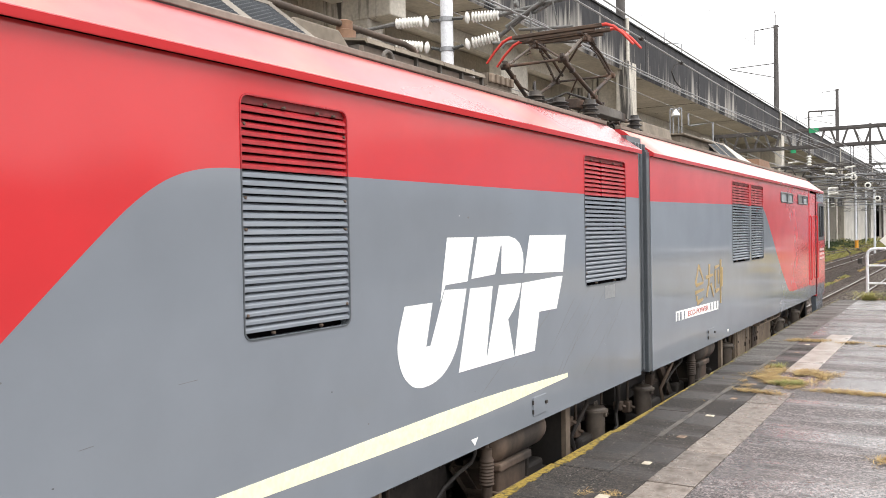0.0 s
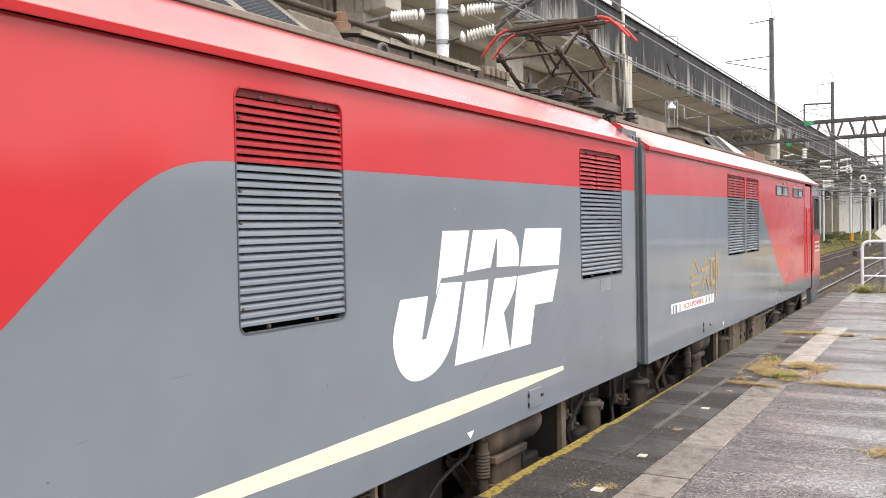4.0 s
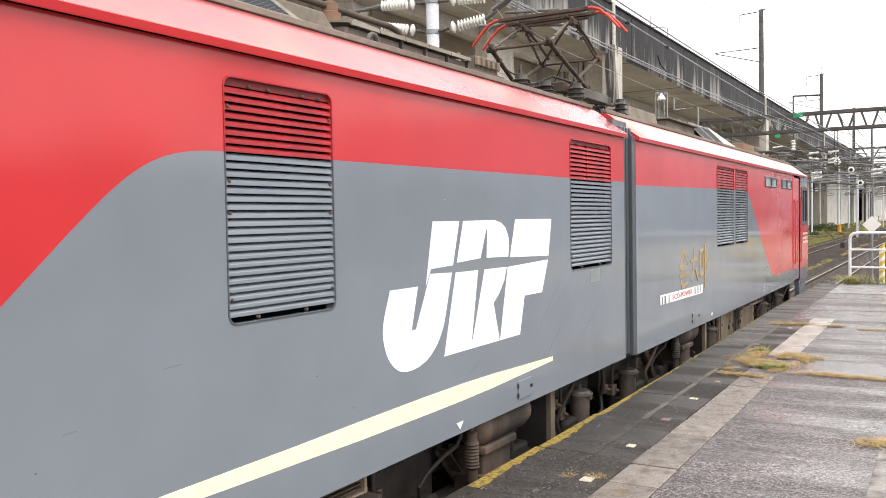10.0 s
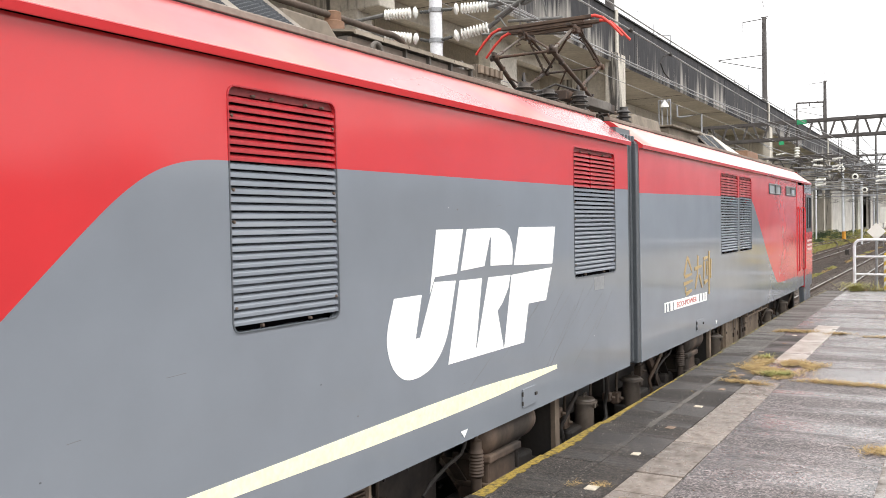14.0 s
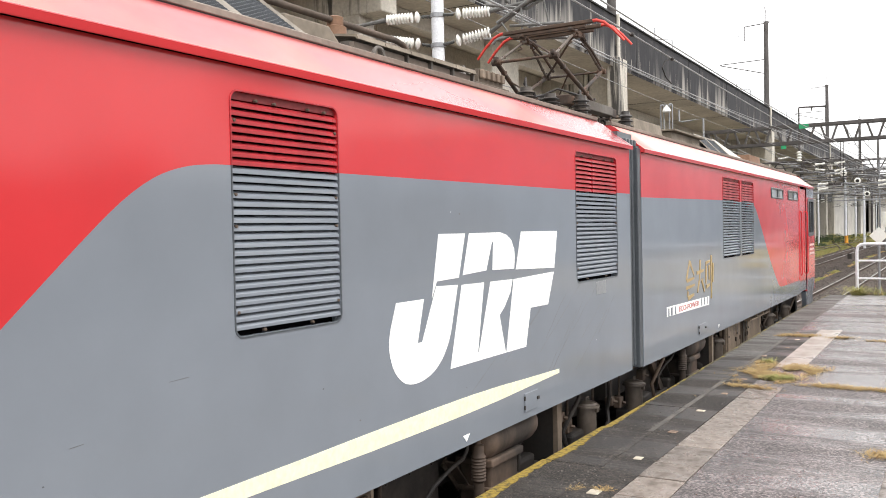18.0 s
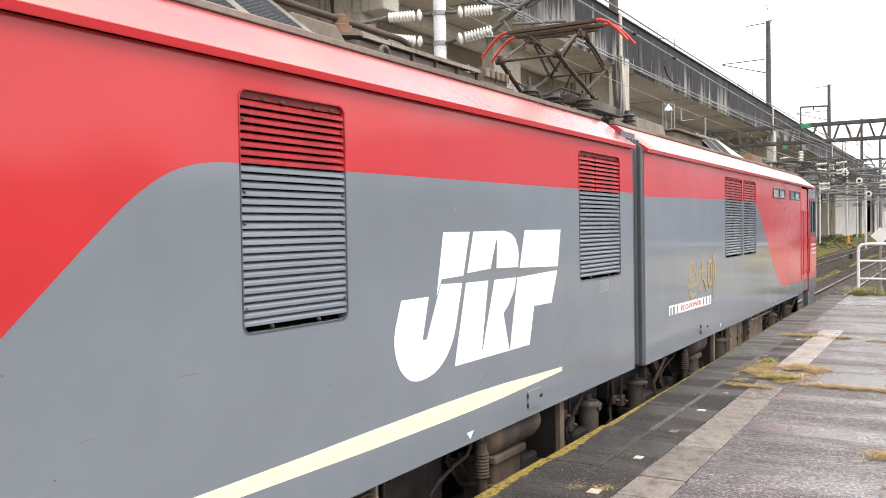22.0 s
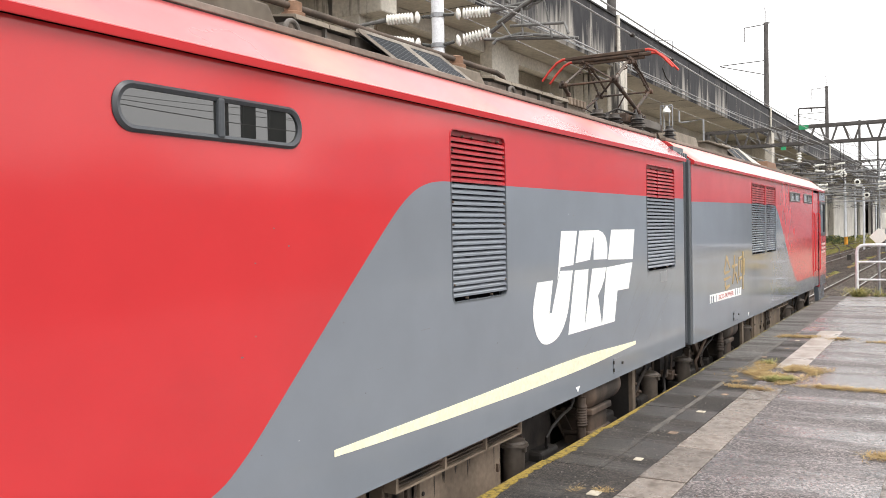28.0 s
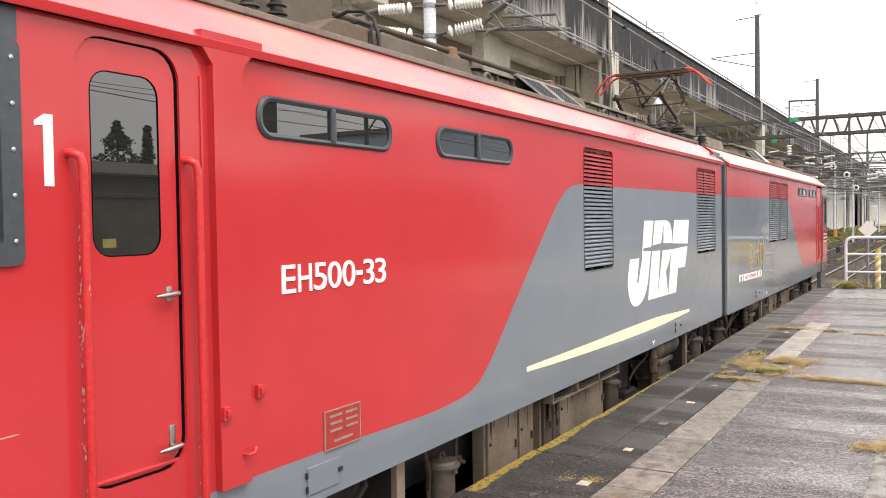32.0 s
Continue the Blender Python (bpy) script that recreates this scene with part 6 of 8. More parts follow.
part("bus_bar", bm, RUST, loco, "rust-brown bus bar tube")
for x, y in ((-3.45, 10.22), (-3.75, 10.3), (-4.05, 13.4)):
    roof_insulator(x, y, RZ - 0.02, RZ + 0.33, 0.115, n=6)

# chipped paint round the cab door
random.seed(17)
CHIP = material("bare_primer", (0.60, 0.33, 0.29), 0.7, amount=0.5)
for k in range(150):
    c = random.random()
    if c < 0.45:
        y, z, x = -1.66 + random.gauss(0, 0.012), random.uniform(0.5, 1.75), SIDE + 0.0005
    elif c < 0.985:
        y, z, x = -2.228 + random.gauss(0, 0.006), random.uniform(0.6, 1.6), SIDE + 0.0005
    else:
        y, z, x = random.uniform(-2.1, -1.85), random.uniform(0.75, 1.4), SIDE - 0.0135
    a = random.uniform(0.0012, 0.0038)
    bm = bmesh.new()
    plate(bm, [(y - a, z), (y - a * 0.2, z - a * random.uniform(0.8, 4)), (y + a, z + a * 0.3), (y + a * 0.1, z + a * random.uniform(1, 5))], x + 0.0006, x - 0.002)
    part("paint_chip", bm, CHIP, loco)
bm = bmesh.new()
plate(bm, [(-2.58, 0.904), (-2.50, 0.906), (-2.475, 0.909), (-2.50, 0.911), (-2.58, 0.909)], SIDE + 0.001, SIDE - 0.002)
part("paint_scrape", bm, CHIP, loco, "pale scrape in the red paint")

# ---- viaduct ----
VX = -15.0
VB, VT = 9.98, 12.40
viaduct = thing("viaduct", (-20, 100, -1.35), "long stained concrete railway viaduct beyond the tracks", "viaduct", kind="structure")
prof = [(VX, VB), (VX, VT), (VX - 0.25, VT), (VX - 0.25, VB + 1.1), (-25.75, VB + 1.1), (-25.75, VT), (-26, VT), (-26, VB), (-25.98, VB - 0.15), (VX - 0.02, VB - 0.15)]
part_y = [-30, 12, 28, 43.9, 60, 76, 87, 103, 130, 146, 173, 216, 259, 320, 420]
for y0, y1 in zip(part_y, part_y[1:]):
    bm = bmesh.new()
    a = [bm.verts.new((p[0], y0 + 0.03, p[1])) for p in prof]
    b = [bm.verts.new((p[0], y1 - 0.03, p[1])) for p in prof]
    for k in range(len(prof)):
        f = bm.faces.new((a[k], a[(k + 1) % len(prof)], b[(k + 1) % len(prof)], b[k]))
        f.material_index = 1 if k == 8 else 0
    bm.faces.new(a)
    bm.faces.new(b)
    part("deck", bm, [PARAPET, SOFFIT], viaduct, "blackened concrete parapet with pale streaks")
for x, zl in ((-19.9, 7.4), (-24.6, 7.6)):
    for y0, y1 in zip(range(-36, 412, 16), range(-20, 428, 16)):
        bm = bmesh.new()
        box(bm, (x - 0.5, y0 + 0.03, zl), (x + 0.5, y1 - 0.03, VB - 0.16), bev=0.03)
        for q in range(1, 4):
            z = zl + (VB - 0.16 - zl) * q / 4
            box(bm, (x + 0.495, y0 + 0.1, z - 0.012), (x + 0.506, y1 - 0.1, z + 0.012))
        for q in range(1, 8):
            box(bm, (x + 0.495, y0 + 2 * q, zl + 0.05), (x + 0.507, y0 + 2 * q + 0.03, VB - 0.2))
        part("girder", bm, CONCRETE, viaduct, "pale concrete girder")
for k in range(18):
    y = -9.0 + 10.75 * k
    if 30 < y < 46:
        continue
    bm = bmesh.new()
    if y < 40:
        box(bm, (-17.5, y - 0.42, -1.4), (-16.5, y + 0.42, VB - 0.7), bev=0.05)
        box(bm, (-24.6, y - 0.45, 8.6), (-15.6, y + 0.45, VB - 0.16), bev=0.05)
    else:
        box(bm, (-20.6, y - 0.9, -1.4), (-19.3, y + 0.9, 7.6), bev=0.05)
        box(bm, (-25.0, y - 0.6, 6.6), (-19.0, y + 0.6, 7.8), bev=0.05)
    part("pier", bm, STAINED, viaduct, "pale concrete pier")
# slender edge beam on a pale column, and cross walls under the deck's joints
bm = bmesh.new()
box(bm, (-17.75, 33.40, -1.4), (-17.15, 35.05, VB - 0.16), bev=0.04)
box(bm, (-17.70, 35.06, 7.6), (-17.18, 36.10, 9.36), bev=0.03)
part("pier", bm, CONCRETE, viaduct, "pale concrete column with a bearing block")
for y0, y1 in ((-28, 33.38), (35.08, 43.55)):
    bm = bmesh.new()
    box(bm, (-17.95, y0, 9.28), (-17.50, y1, VB - 0.155), bev=0.03)
    part("edge_beam", bm, CONCRETE, viaduct, "pale slender concrete edge beam")
for y in (43.6, 87.0, 130.2):
    bm = bmesh.new()
    box(bm, (-20.4, y, -1.4), (-17.0, y + 0.9, VB - 0.16), bev=0.04)
    box(bm, (-16.99, y + 0.1, 6.0), (-15.36, y + 0.8, VB - 0.16), bev=0.03)
    for q in range(5):
        box(bm, (-19.8 + 0.72 * q, y - 0.08, 6.5), (-19.6 + 0.72 * q, y, VB - 0.2), bev=0.02)
    part("cross_wall", bm, STAINED, viaduct, "dark-stained concrete cross wall")
# lime runs that hang from the parapet's foot, and its upright joints
random.seed(41)
y = 14.0
while y < 210:
    for _ in range(random.choice((1, 2, 3, 4))):
        yy = y + random.uniform(-0.9, 0.9)
        top = VB + random.choice((0.5, 0.8, 1.2, 1.6, 2.2)) * random.uniform(0.7, 1.1)
        w = random.uniform(0.03, 0.12)
        bm = bmesh.new()
        n = 5
        lf = [(yy - w * (0.4 + 0.6 * random.random()) * (1 - 0.8 * q / n), VB + 0.02 + (top - VB) * q / n) for q in range(n + 1)]
        rt = [(yy + w * (0.4 + 0.6 * random.random()) * (1 - 0.8 * q / n), VB + 0.02 + (top - VB) * q / n) for q in range(n, -1, -1)]
        plate(bm, lf + rt, VX + 0.006, VX - 0.01)
        part("lime_run", bm, LIME, viaduct)
    y += random.uniform(1.2, 3.6)
for k in range(20):
    bm = bmesh.new()
    box(bm, (VX, 14 + 10.8 * k, VB), (VX + 0.02, 14.04 + 10.8 * k, VT - 0.1))
    part("parapet_rib", bm, PARAPET, viaduct)
bm = bmesh.new()
box(bm, (VX - 0.3, -30, VT), (VX + 0.08, 420, VT + 0.08))
part("coping", bm, PARAPET, viaduct)
for y, h, arm in ((50.3, 0.80, 0.0), (53.9, 0.75, -1.0), (72.1, 0.5, 0.0), (77.6, 0.75, -1.2), (96.0, 0.8, 0.0)):
    bm = bmesh.new()
    tube(bm, [(VX - 0.12, y, VT), (VX - 0.12, y, VT + h)], 0.035, 6)
    if arm:
        tube(bm, [(VX - 0.12, y, VT + h), (VX - 0.12 + arm, y - 1.0, VT + h)], 0.03, 6)
        tube(bm, [(VX - 0.12 + arm, y - 1.0, VT + h), (VX - 0.12 + arm, y - 1.0, VB + 1.1)], 0.03, 6)
    part("parapet_post", bm, GALV, viaduct)
# wall under the far spans
WALLGREY = material("grey_concrete", (0.58, 0.555, 0.51), 0.9, col2=(0.42, 0.40, 0.365), grain=6, stain=0.4, amount=0.8)
for y0, y1 in ((176.5, 197), (201, 221), (230, 243), (259, 273), (291, 425)):
    bm = bmesh.new()
    box(bm, (-20.4, y0, -1.4), (-19.8, y1, 7.4), bev=0.05)
    part("span_wall", bm, WALLGREY, viaduct, "pale concrete wall under the spans")
# dark wall added to close off the sky and give the openings shade
bm = bmesh.new()
box(bm, (-25.2, 110, -1.4), (-24.7, 425, 7.6), bev=0.05)
part("span_wall", bm, material("shade_dark_concrete", (0.13, 0.125, 0.115), 0.9, col2=(0.07, 0.065, 0.06), grain=6, stain=0.5, amount=0.8, stretch=(1, 1, 0.3)), viaduct, "dark wall added behind the spans, their shade in its colour")
bm = bmesh.new()
box(bm, (-20.1, 157.5, 5.5), (-19.6, 175.5, 6.7), bev=0.05)
part("hoarding", bm, DARKIRON, viaduct, "dark steel box beam between two piers")
# joints across the soffit
for k in range(40):
    y = 46 + 10.8 * k
    bm = bmesh.new()
    box(bm, (-19.4, y - 0.03, VB - 0.165), (-15.05, y + 0.03, VB - 0.145))
    part("soffit_joint", bm, PARAPET, viaduct)
for y in (43.6, 86.1, 130.5):
    bm = bmesh.new()
    box(bm, (-15.35, y - 0.95, 7.3), (-14.75, y + 0.5, VB + 0.3), bev=0.03)
    part("mast_bracket", bm, STAINED, viaduct, "pale concrete mast bracket")
# pipe along the soffit
bm = bmesh.new()
tube(bm, [(-14.93, -20, 10.02), (-14.93, 300, 10.02)], 0.032, 8)
part("drain_pipe", bm, GALV, viaduct)
# ---- masts on the viaduct ----
for y in (43.1, 85.5, 129.6, 176.0, 219.0):
    p = thing("catenary_mast", (-15.15, y, VB), "tall dark concrete mast rising from the viaduct parapet", "mast", "viaduct masts")
    bm = bmesh.new()
    tube(bm, [(-15.2, y, VT - 1.5), (-15.2, y, 20.45)], [0.26, 0.20], 12)
    part("mast_tube", bm, POLE_GREY, p, smooth=True)
    bm = bmesh.new()
    tube(bm, [(-14.86, y, VB - 0.5), (-14.86, y, VT + 0.1)], 0.10, 12)
    part("pedestal", bm, CONCRETE, p, "pale concrete pedestal", smooth=True)
    for a, b in (((-14.9, y - 0.1, 20.35), (-17.15, y, 20.25)), ((-15.2, y, 17.0), (-19.4, y, 16.92)), ((-15.2, y, 15.65), (-19.4, y, 16.86)), ((-15.45, y, 20.5), (-14.85, y, 20.5))):
        bm = bmesh.new()
        tube(bm, [a, b], 0.045, 6)
        part("arm", bm, POLE_GREY, p)
    bm = bmesh.new()
    tube(bm, [(-15.2, y, 20.4), (-15.2, y, 21.4), (-15.35, y, 22.0)], 0.03, 6)
    part("finial", bm, POLE_GREY, p)
    bm = bmesh.new()
    tube(bm, [(-17.12, y, 20.25), (-17.12, y, 18.95)], 0.035, 6)
    part("drop_bar", bm, POLE_GREY, p)


def wire(name, pts, r, sag=0.0, label="thin overhead wire above the tracks", group="overhead wires"):
    bm = bmesh.new()
    full = []
    for a, b in zip(pts, pts[1:]):
        for k in range(8):
            f = k / 8
            q = Vector(a).lerp(Vector(b), f)
            q.z -= sag * 4 * f * (1 - f)
            full.append(q)
    full.append(Vector(pts[-1]))
    tube(bm, full, r, 5)
    return tagged(part(name, bm, WIRE), label, "wire", group)


for z, x in ((18.95, -17.12), (16.9, -19.38)):
    wire("overhead_wire", [(x, yy, z) for yy in (-40, 43.1, 85.5, 129.6, 176.0, 219.0)], 0.012, 0.3)

# ---- gantry across the tracks ----
def gantry(y, zb, zt, x0, x1, legs, pitch=1.95, group="gantries", bar=0.11, paint=POLE_GREY):
    g = thing("signal_gantry", (x0, y, -1.35), "dark steel lattice gantry spanning the tracks", "gantry", group)
    for z in (zb, zt):
        for dy in (0, 0.6):
            bm = bmesh.new()
            beam(bm, (x0, y + dy, z), (x1, y + dy, z), 0.15, 0.17)
            part("chord", bm, POLE_GREY, g)
    x = x0
    while x < x1 - 1:
        for a, b in (((x, y, zb), (x + 0.27 * pitch, y, zt)), ((x + 0.5 * pitch, y, zt), (x + 0.77 * pitch, y, zb))):
            bm = bmesh.new()
            beam(bm, a, b, bar, bar)
            part("web_bar", bm, POLE_GREY, g)
        x += pitch
    for x in legs:
        bm = bmesh.new()
        tube(bm, [(x, y + 0.3, -1.35), (x, y + 0.3, zt)], 0.17, 10)
        part("leg", bm, paint, g, smooth=True)
    return g


GY, GB, GTOP = 55.0, 6.4, 7.38
g1 = gantry(GY, GB, GTOP, -13.54, 14.0, (-13.4, 6.0), 1.22)
bm = bmesh.new()
tube(bm, [(-7.99, GY, 8.45), (-7.99, GY, 5.86)], 0.045, 8)
part("hanger", bm, POLE_GREY, g1)
bm = bmesh.new()
tube(bm, [(-7.99, GY, 8.45), (-6.51, GY, 8.40)], 0.05, 8)
tube(bm, [(-6.51, GY, 8.45), (-6.51, GY, GTOP)], 0.05, 8)
tube(bm, [(-7.3, GY, 8.42), (-7.28, GY, 8.20)], 0.03, 8)
part("bracket_bar", bm, POLE_GREY, g1)
bm = bmesh.new()
insulator(bm, (-7.99, GY, 5.86), (-7.99, GY, 5.22), 0.16, 4)
part("insulator", bm, PORCELAIN, g1, "white ribbed insulator", smooth=True)
bm = bmesh.new()
box(bm, (-7.98, GY - 0.1, GTOP - 0.20), (-7.45, GY - 0.06, GTOP + 0.06), bev=0.01)
part("number_board", bm, SIGN_GREEN, g1, "green board")
bm = bmesh.new()
box(bm, (-9.0, GY - 0.1, 6.05), (-8.7, GY - 0.06, 6.25), bev=0.01)
part("number_board", bm, SIGN_GREEN, g1, "green board")
gantry(92, 6.6, 7.6, -16.0, 16.0, (-13.2, 3.5, 9))
gantry(126, 6.7, 7.7, -16.0, 16.0, (-12.72, 2.5, 11), paint=POLE_WHITE)
gantry(165, 6.9, 7.9, -16.0, 20.0, (-12.5, 6.5))
# ---- catenary poles ----
def cant_pole(x, y, r, mat, sides, group, top=6.2, arm=1.55):
    """A round pole with cantilever arms that hang on white insulators."""
    p = thing("catenary_pole", (x, y, -1.35), "white painted steel catenary pole with insulated cantilever arms" if mat is POLE_WHITE else "grey steel catenary pole with insulated arms", "pole", group)
    bm = bmesh.new()
    tube(bm, [(x, y, -1.35), (x, y, top)], r, 20)
    part("pole_tube", bm, mat, p, smooth=True)
    for z in (4.507, 4.10):
        bm = bmesh.new()
        lathe(bm, (x, y, z), [(r + 0.004, -0.03), (r + 0.014, -0.028), (r + 0.014, 0.028), (r + 0.004, 0.03)], 16)
        part("clamp", bm, GALV, p)
    for s in sides:
        for z0, z1 in ((4.507, 4.507), (4.105, 4.27)):
            a = Vector((x + s * r, y, z0))
            b = Vector((x + s * (r + 0.16), y, z0 + (z1 - z0) * 0.25))
            c = Vector((x + s * (r + 0.62), y, z1 if z0 == z1 else z0 + (z1 - z0) * 0.75))
            a.y, b.y, c.y = y, y + 0.28 * (b.x - x), y + 0.28 * (c.x - x)
            bm = bmesh.new()
            for f in range(3):
                q = a.lerp(b, f / 3)
                tube(bm, [q, q.lerp(b, 0.55)], [0.028, 0.018], 6)
            part("link", bm, DARKLINK, p)
            bm = bmesh.new()
            insulator(bm, b, b.lerp(c, 0.16), 0.080, 1, n=14)
            insulator(bm, b.lerp(c, 0.20), c, 0.074, 9, n=14)
            part("insulator", bm, PORCELAIN, p, "white ribbed porcelain insulator", smooth=True)
            bm = bmesh.new()
            if z0 == z1:
                e = Vector((x + s * (arm + 0.25), y, z0 + 0.02))
            else:
                e = Vector((x + s * (arm - 0.1), y, 4.54))
            tube(bm, [c, c.lerp(e, 0.3), e], [0.034, 0.026, 0.024], 8)
            part("arm", bm, ARMSTEEL, p)
        bm = bmesh.new()
        tube(bm, [(x + s * (r + 1.0), y, 4.22), (x + s * (r + 1.75), y, 4.16), (x + s * (r + 1.8), y, 4.02)], 0.02, 8)
        part("steady_arm", bm, ARMSTEEL, p)
        bm = bmesh.new()
        tube(bm, [(x + s * (r + 0.75), y, 4.02), (x + s * (r + 0.80), y, 4.07), (x + s * (r + 1.1), y + 0.1, 4.13), (x + s * (r + 1.8), y + 0.2, 4.0)], 0.022, 8)
        part("pull_off", bm, ARMSTEEL, p)
        if r < 0.1 and s > 0:
            for pts, rr in (([(x + 0.75, y, 4.54), (x + 1.3, y + 0.05, 4.42), (x + 1.75, y + 0.1, 4.62)], 0.02), ([(x + 0.9, y, 4.28), (x + 1.5, y, 4.58)], 0.028), ([(x + 1.25, y, 4.46), (x + 1.25, y + 0.02, 4.05)], 0.014),
                            ([(x + 0.7, y, 4.10), (x + 1.9, y + 0.3, 4.02)], 0.02), ([(x + 1.55, y, 4.56), (x + 1.62, y + 0.1, 4.02)], 0.012), ([(x + 0.95, y, 4.30), (x + 1.1, y, 4.08), (x + 1.4, y, 4.06)], 0.013)):
                bm = bmesh.new()
                tube(bm, pts, rr, 8)
                part("registration_arm", bm, ARMSTEEL, p)
            for f in (0.35, 0.7):
                bm = bmesh.new()
                lathe(bm, (x + 0.7 + f, y, 4.56), [(0.028, -0.025), (0.042, -0.02), (0.042, 0.02), (0.028, 0.025)], 10, axis="x")
                part("arm_clamp", bm, ARMSTEEL, p)
    return p


cant_pole(-6.03, 10.15, 0.085, POLE_WHITE, (1, -1), "near catenary poles", 7.5)
for x, y in ((-14.6, 115), (-14.7, 147), (-12.3, 172), (-9.4, 160)):
    cant_pole(x, y, 0.11, POLE_WHITE if y > 70 else POLE_GREY, (1, -1), "yard catenary poles", 6.4)
# wires over the tracks
wire("overhead_wire", [(-4.0, -40, 3.93), (-4.05, 9.27, 3.908), (-4.12, 20, 4.0), (-4.2, 55, 4.6), (-4.0, 160, 5.0)], 0.009)
wire("overhead_wire", [(-4.05, -40, 4.52), (-4.05, 10.3, 4.402), (-4.05, 12.35, 4.394), (-4.05, 16.7, 4.352), (-4.05, 27, 4.31), (-4.05, 55, 4.75), (-4.05, 160, 5.1)], 0.013)
wire("overhead_wire", [(-4.05, -40, 4.70), (-4.05, 11, 4.615), (-4.05, 13.3, 4.60), (-4.05, 20, 4.575), (-4.05, 28, 4.61), (-4.05, 55, 5.10), (-4.05, 160, 5.5)], 0.012)
bm = bmesh.new()
tube(bm, [(-4.05, 14.4, 4.366), (-4.09, 14.15, 4.30), (-4.11, 14.05, 4.18), (-4.10, 14.2, 4.05), (-4.09, 14.6, 3.955)], 0.012, 6)
tagged(part("jumper_cable", bm, DARKIRON), "dark jumper cable looped between two overhead wires", "wire")
for y, z in ((12.35, 4.394), (14.4, 4.372)):
    bm = bmesh.new()
    lathe(bm, (-4.05, y, z), [(0.012, -0.06), (0.035, -0.03), (0.035, 0.03), (0.012, 0.06)], 8, axis="y")
    tagged(part("wire_clamp", bm, DARKIRON), "dark clamp on an overhead wire", "clamp", "wire clamps")
for x in (-8.05, -12.0):
    wire("overhead_wire", [(x, -40, 4.0), (x, 55, 4.25), (x, 160, 4.3)], 0.009)
    wire("overhead_wire", [(x, -40, 4.7), (x, 10, 4.6), (x, 55, 4.95), (x, 160, 5.0)], 0.010, 0.15)
for k, (x0, z0, x1, z1) in enumerate(((-7.2, 5.6, -6.6, 6.3), (-6.6, 5.4, -6.9, 6.2), (-9.8, 6.6, -9.0, 6.2))):
    wire("overhead_wire", [(x0, -30, z0), (x0, 14, z0), (x1, 55, z1), (x1, 160, z1)], 0.009, 0.2)
# cluster of cross spans and white insulators far down the yard
random.seed(11)
for k in range(62):
    y = random.choice((64, 72, 80, 88, 98, 112, 126, 140))
    x = random.uniform(-13, -2.2) if y > 70 else random.uniform(-12, -4)
    z = random.uniform(3.7, 6.3) + max(0, y - 90) * 0.012
    t = thing("span_wire", (x, y, z), "cross-span bar with a white insulator over the yard", "span wire", "cross spans")
    bm = bmesh.new()
    tube(bm, [(x - 3.2, y, z + random.uniform(-0.4, 0.4)), (x + 3.2, y, z + random.uniform(-0.4, 0.4))], random.choice((0.022, 0.03, 0.045)), 6)
    part("bar", bm, POLE_GREY if k % 2 else GALV, t)
    if k in (15, 30):
        bm = bmesh.new()
        tube(bm, [(x, y, -1.35), (x, y, z + 0.1)], 0.05, 8)
        part("post", bm, POLE_WHITE, t, smooth=True)
    bm = bmesh.new()
    insulator(bm, (x - 0.38, y, z), (x + 0.34, y, z + 0.08), 0.06, 8)
    part("insulator", bm, PORCELAIN if k % 3 == 0 else GALV, t, "white ribbed insulator", smooth=True)


# tensioned arms with long white insulators, hung from the first gantry
for x, z, d in ((-6.86, 5.05, 0.06), (-6.86, 4.72, -0.12), (-5.80, 5.08, 0.10), (-5.80, 4.66, 0.20), (-6.71, 3.89, 0.03), (-6.71, 3.59, 0.12), (-3.55, 3.95, 0.06), (-3.55, 3.72, 0.16)):
    t = thing("insulated_arm", (x, GY, GB), "thin cantilever arm with a long white insulator hung from the gantry", "cantilever arm", "insulated arms")
    bm = bmesh.new()
    tube(bm, [(x - 1.1, GY, z - 1.1 * d), (x + 1.1, GY, z + 1.1 * d)], 0.022, 6)
    tube(bm, [(x + 1.1, GY, z + 1.1 * d), (x + 1.1, GY, GB + 0.02)], 0.022, 6)
    part("arm_tube", bm, POLE_GREY, t)
    bm = bmesh.new()
    insulator(bm, (x - 0.29, GY, z - 0.29 * d), (x + 0.29, GY, z + 0.29 * d), 0.075, 9)
    part("insulator", bm, PORCELAIN, t, "long white ribbed insulator", smooth=True)


for k in range(14):
    x = -13.2 + 0.95 * k
    wire("overhead_wire", [(x, 55, 6.40 if k % 2 else 7.38), (x + random.uniform(-2, 2), 92.3, 6.6 if k % 3 else 7.6), (x + random.uniform(-2, 2), 126.3, 6.7), (x, 165, 6.9)], 0.024, 0.7)


for x, y, h, r, mat, arms in ((-6.97, 102, 8.3, 0.09, GALV, ((6.9, -2.4), (6.1, 2.0), (5.2, -1.8), (4.4, 1.5))),
                           (-8.29, 100, 5.4, 0.11, POLE_WHITE, ((5.0, 1.4), (4.3, -1.1)))):
    p = thing("yard_mast", (x, y, -1.35), "pale steel mast with short arms in the yard" if mat is POLE_WHITE else "thin dark steel mast with short arms in the yard", "mast", "yard masts")
    bm = bmesh.new()
    tube(bm, [(x, y, -1.35), (x, y, h)], r, 8)
    part("mast_tube", bm, mat, p, smooth=True)
    for z, d in arms:
        bm = bmesh.new()
        tube(bm, [(x, y, z), (x + d, y, z + 0.15)], 0.035, 6)
        part("arm", bm, POLE_GREY, p)
t = thing("relay_box", (-6.29, 100, -1.35), "white relay box on a thin post in the yard", "cabinet")
bm = bmesh.new()
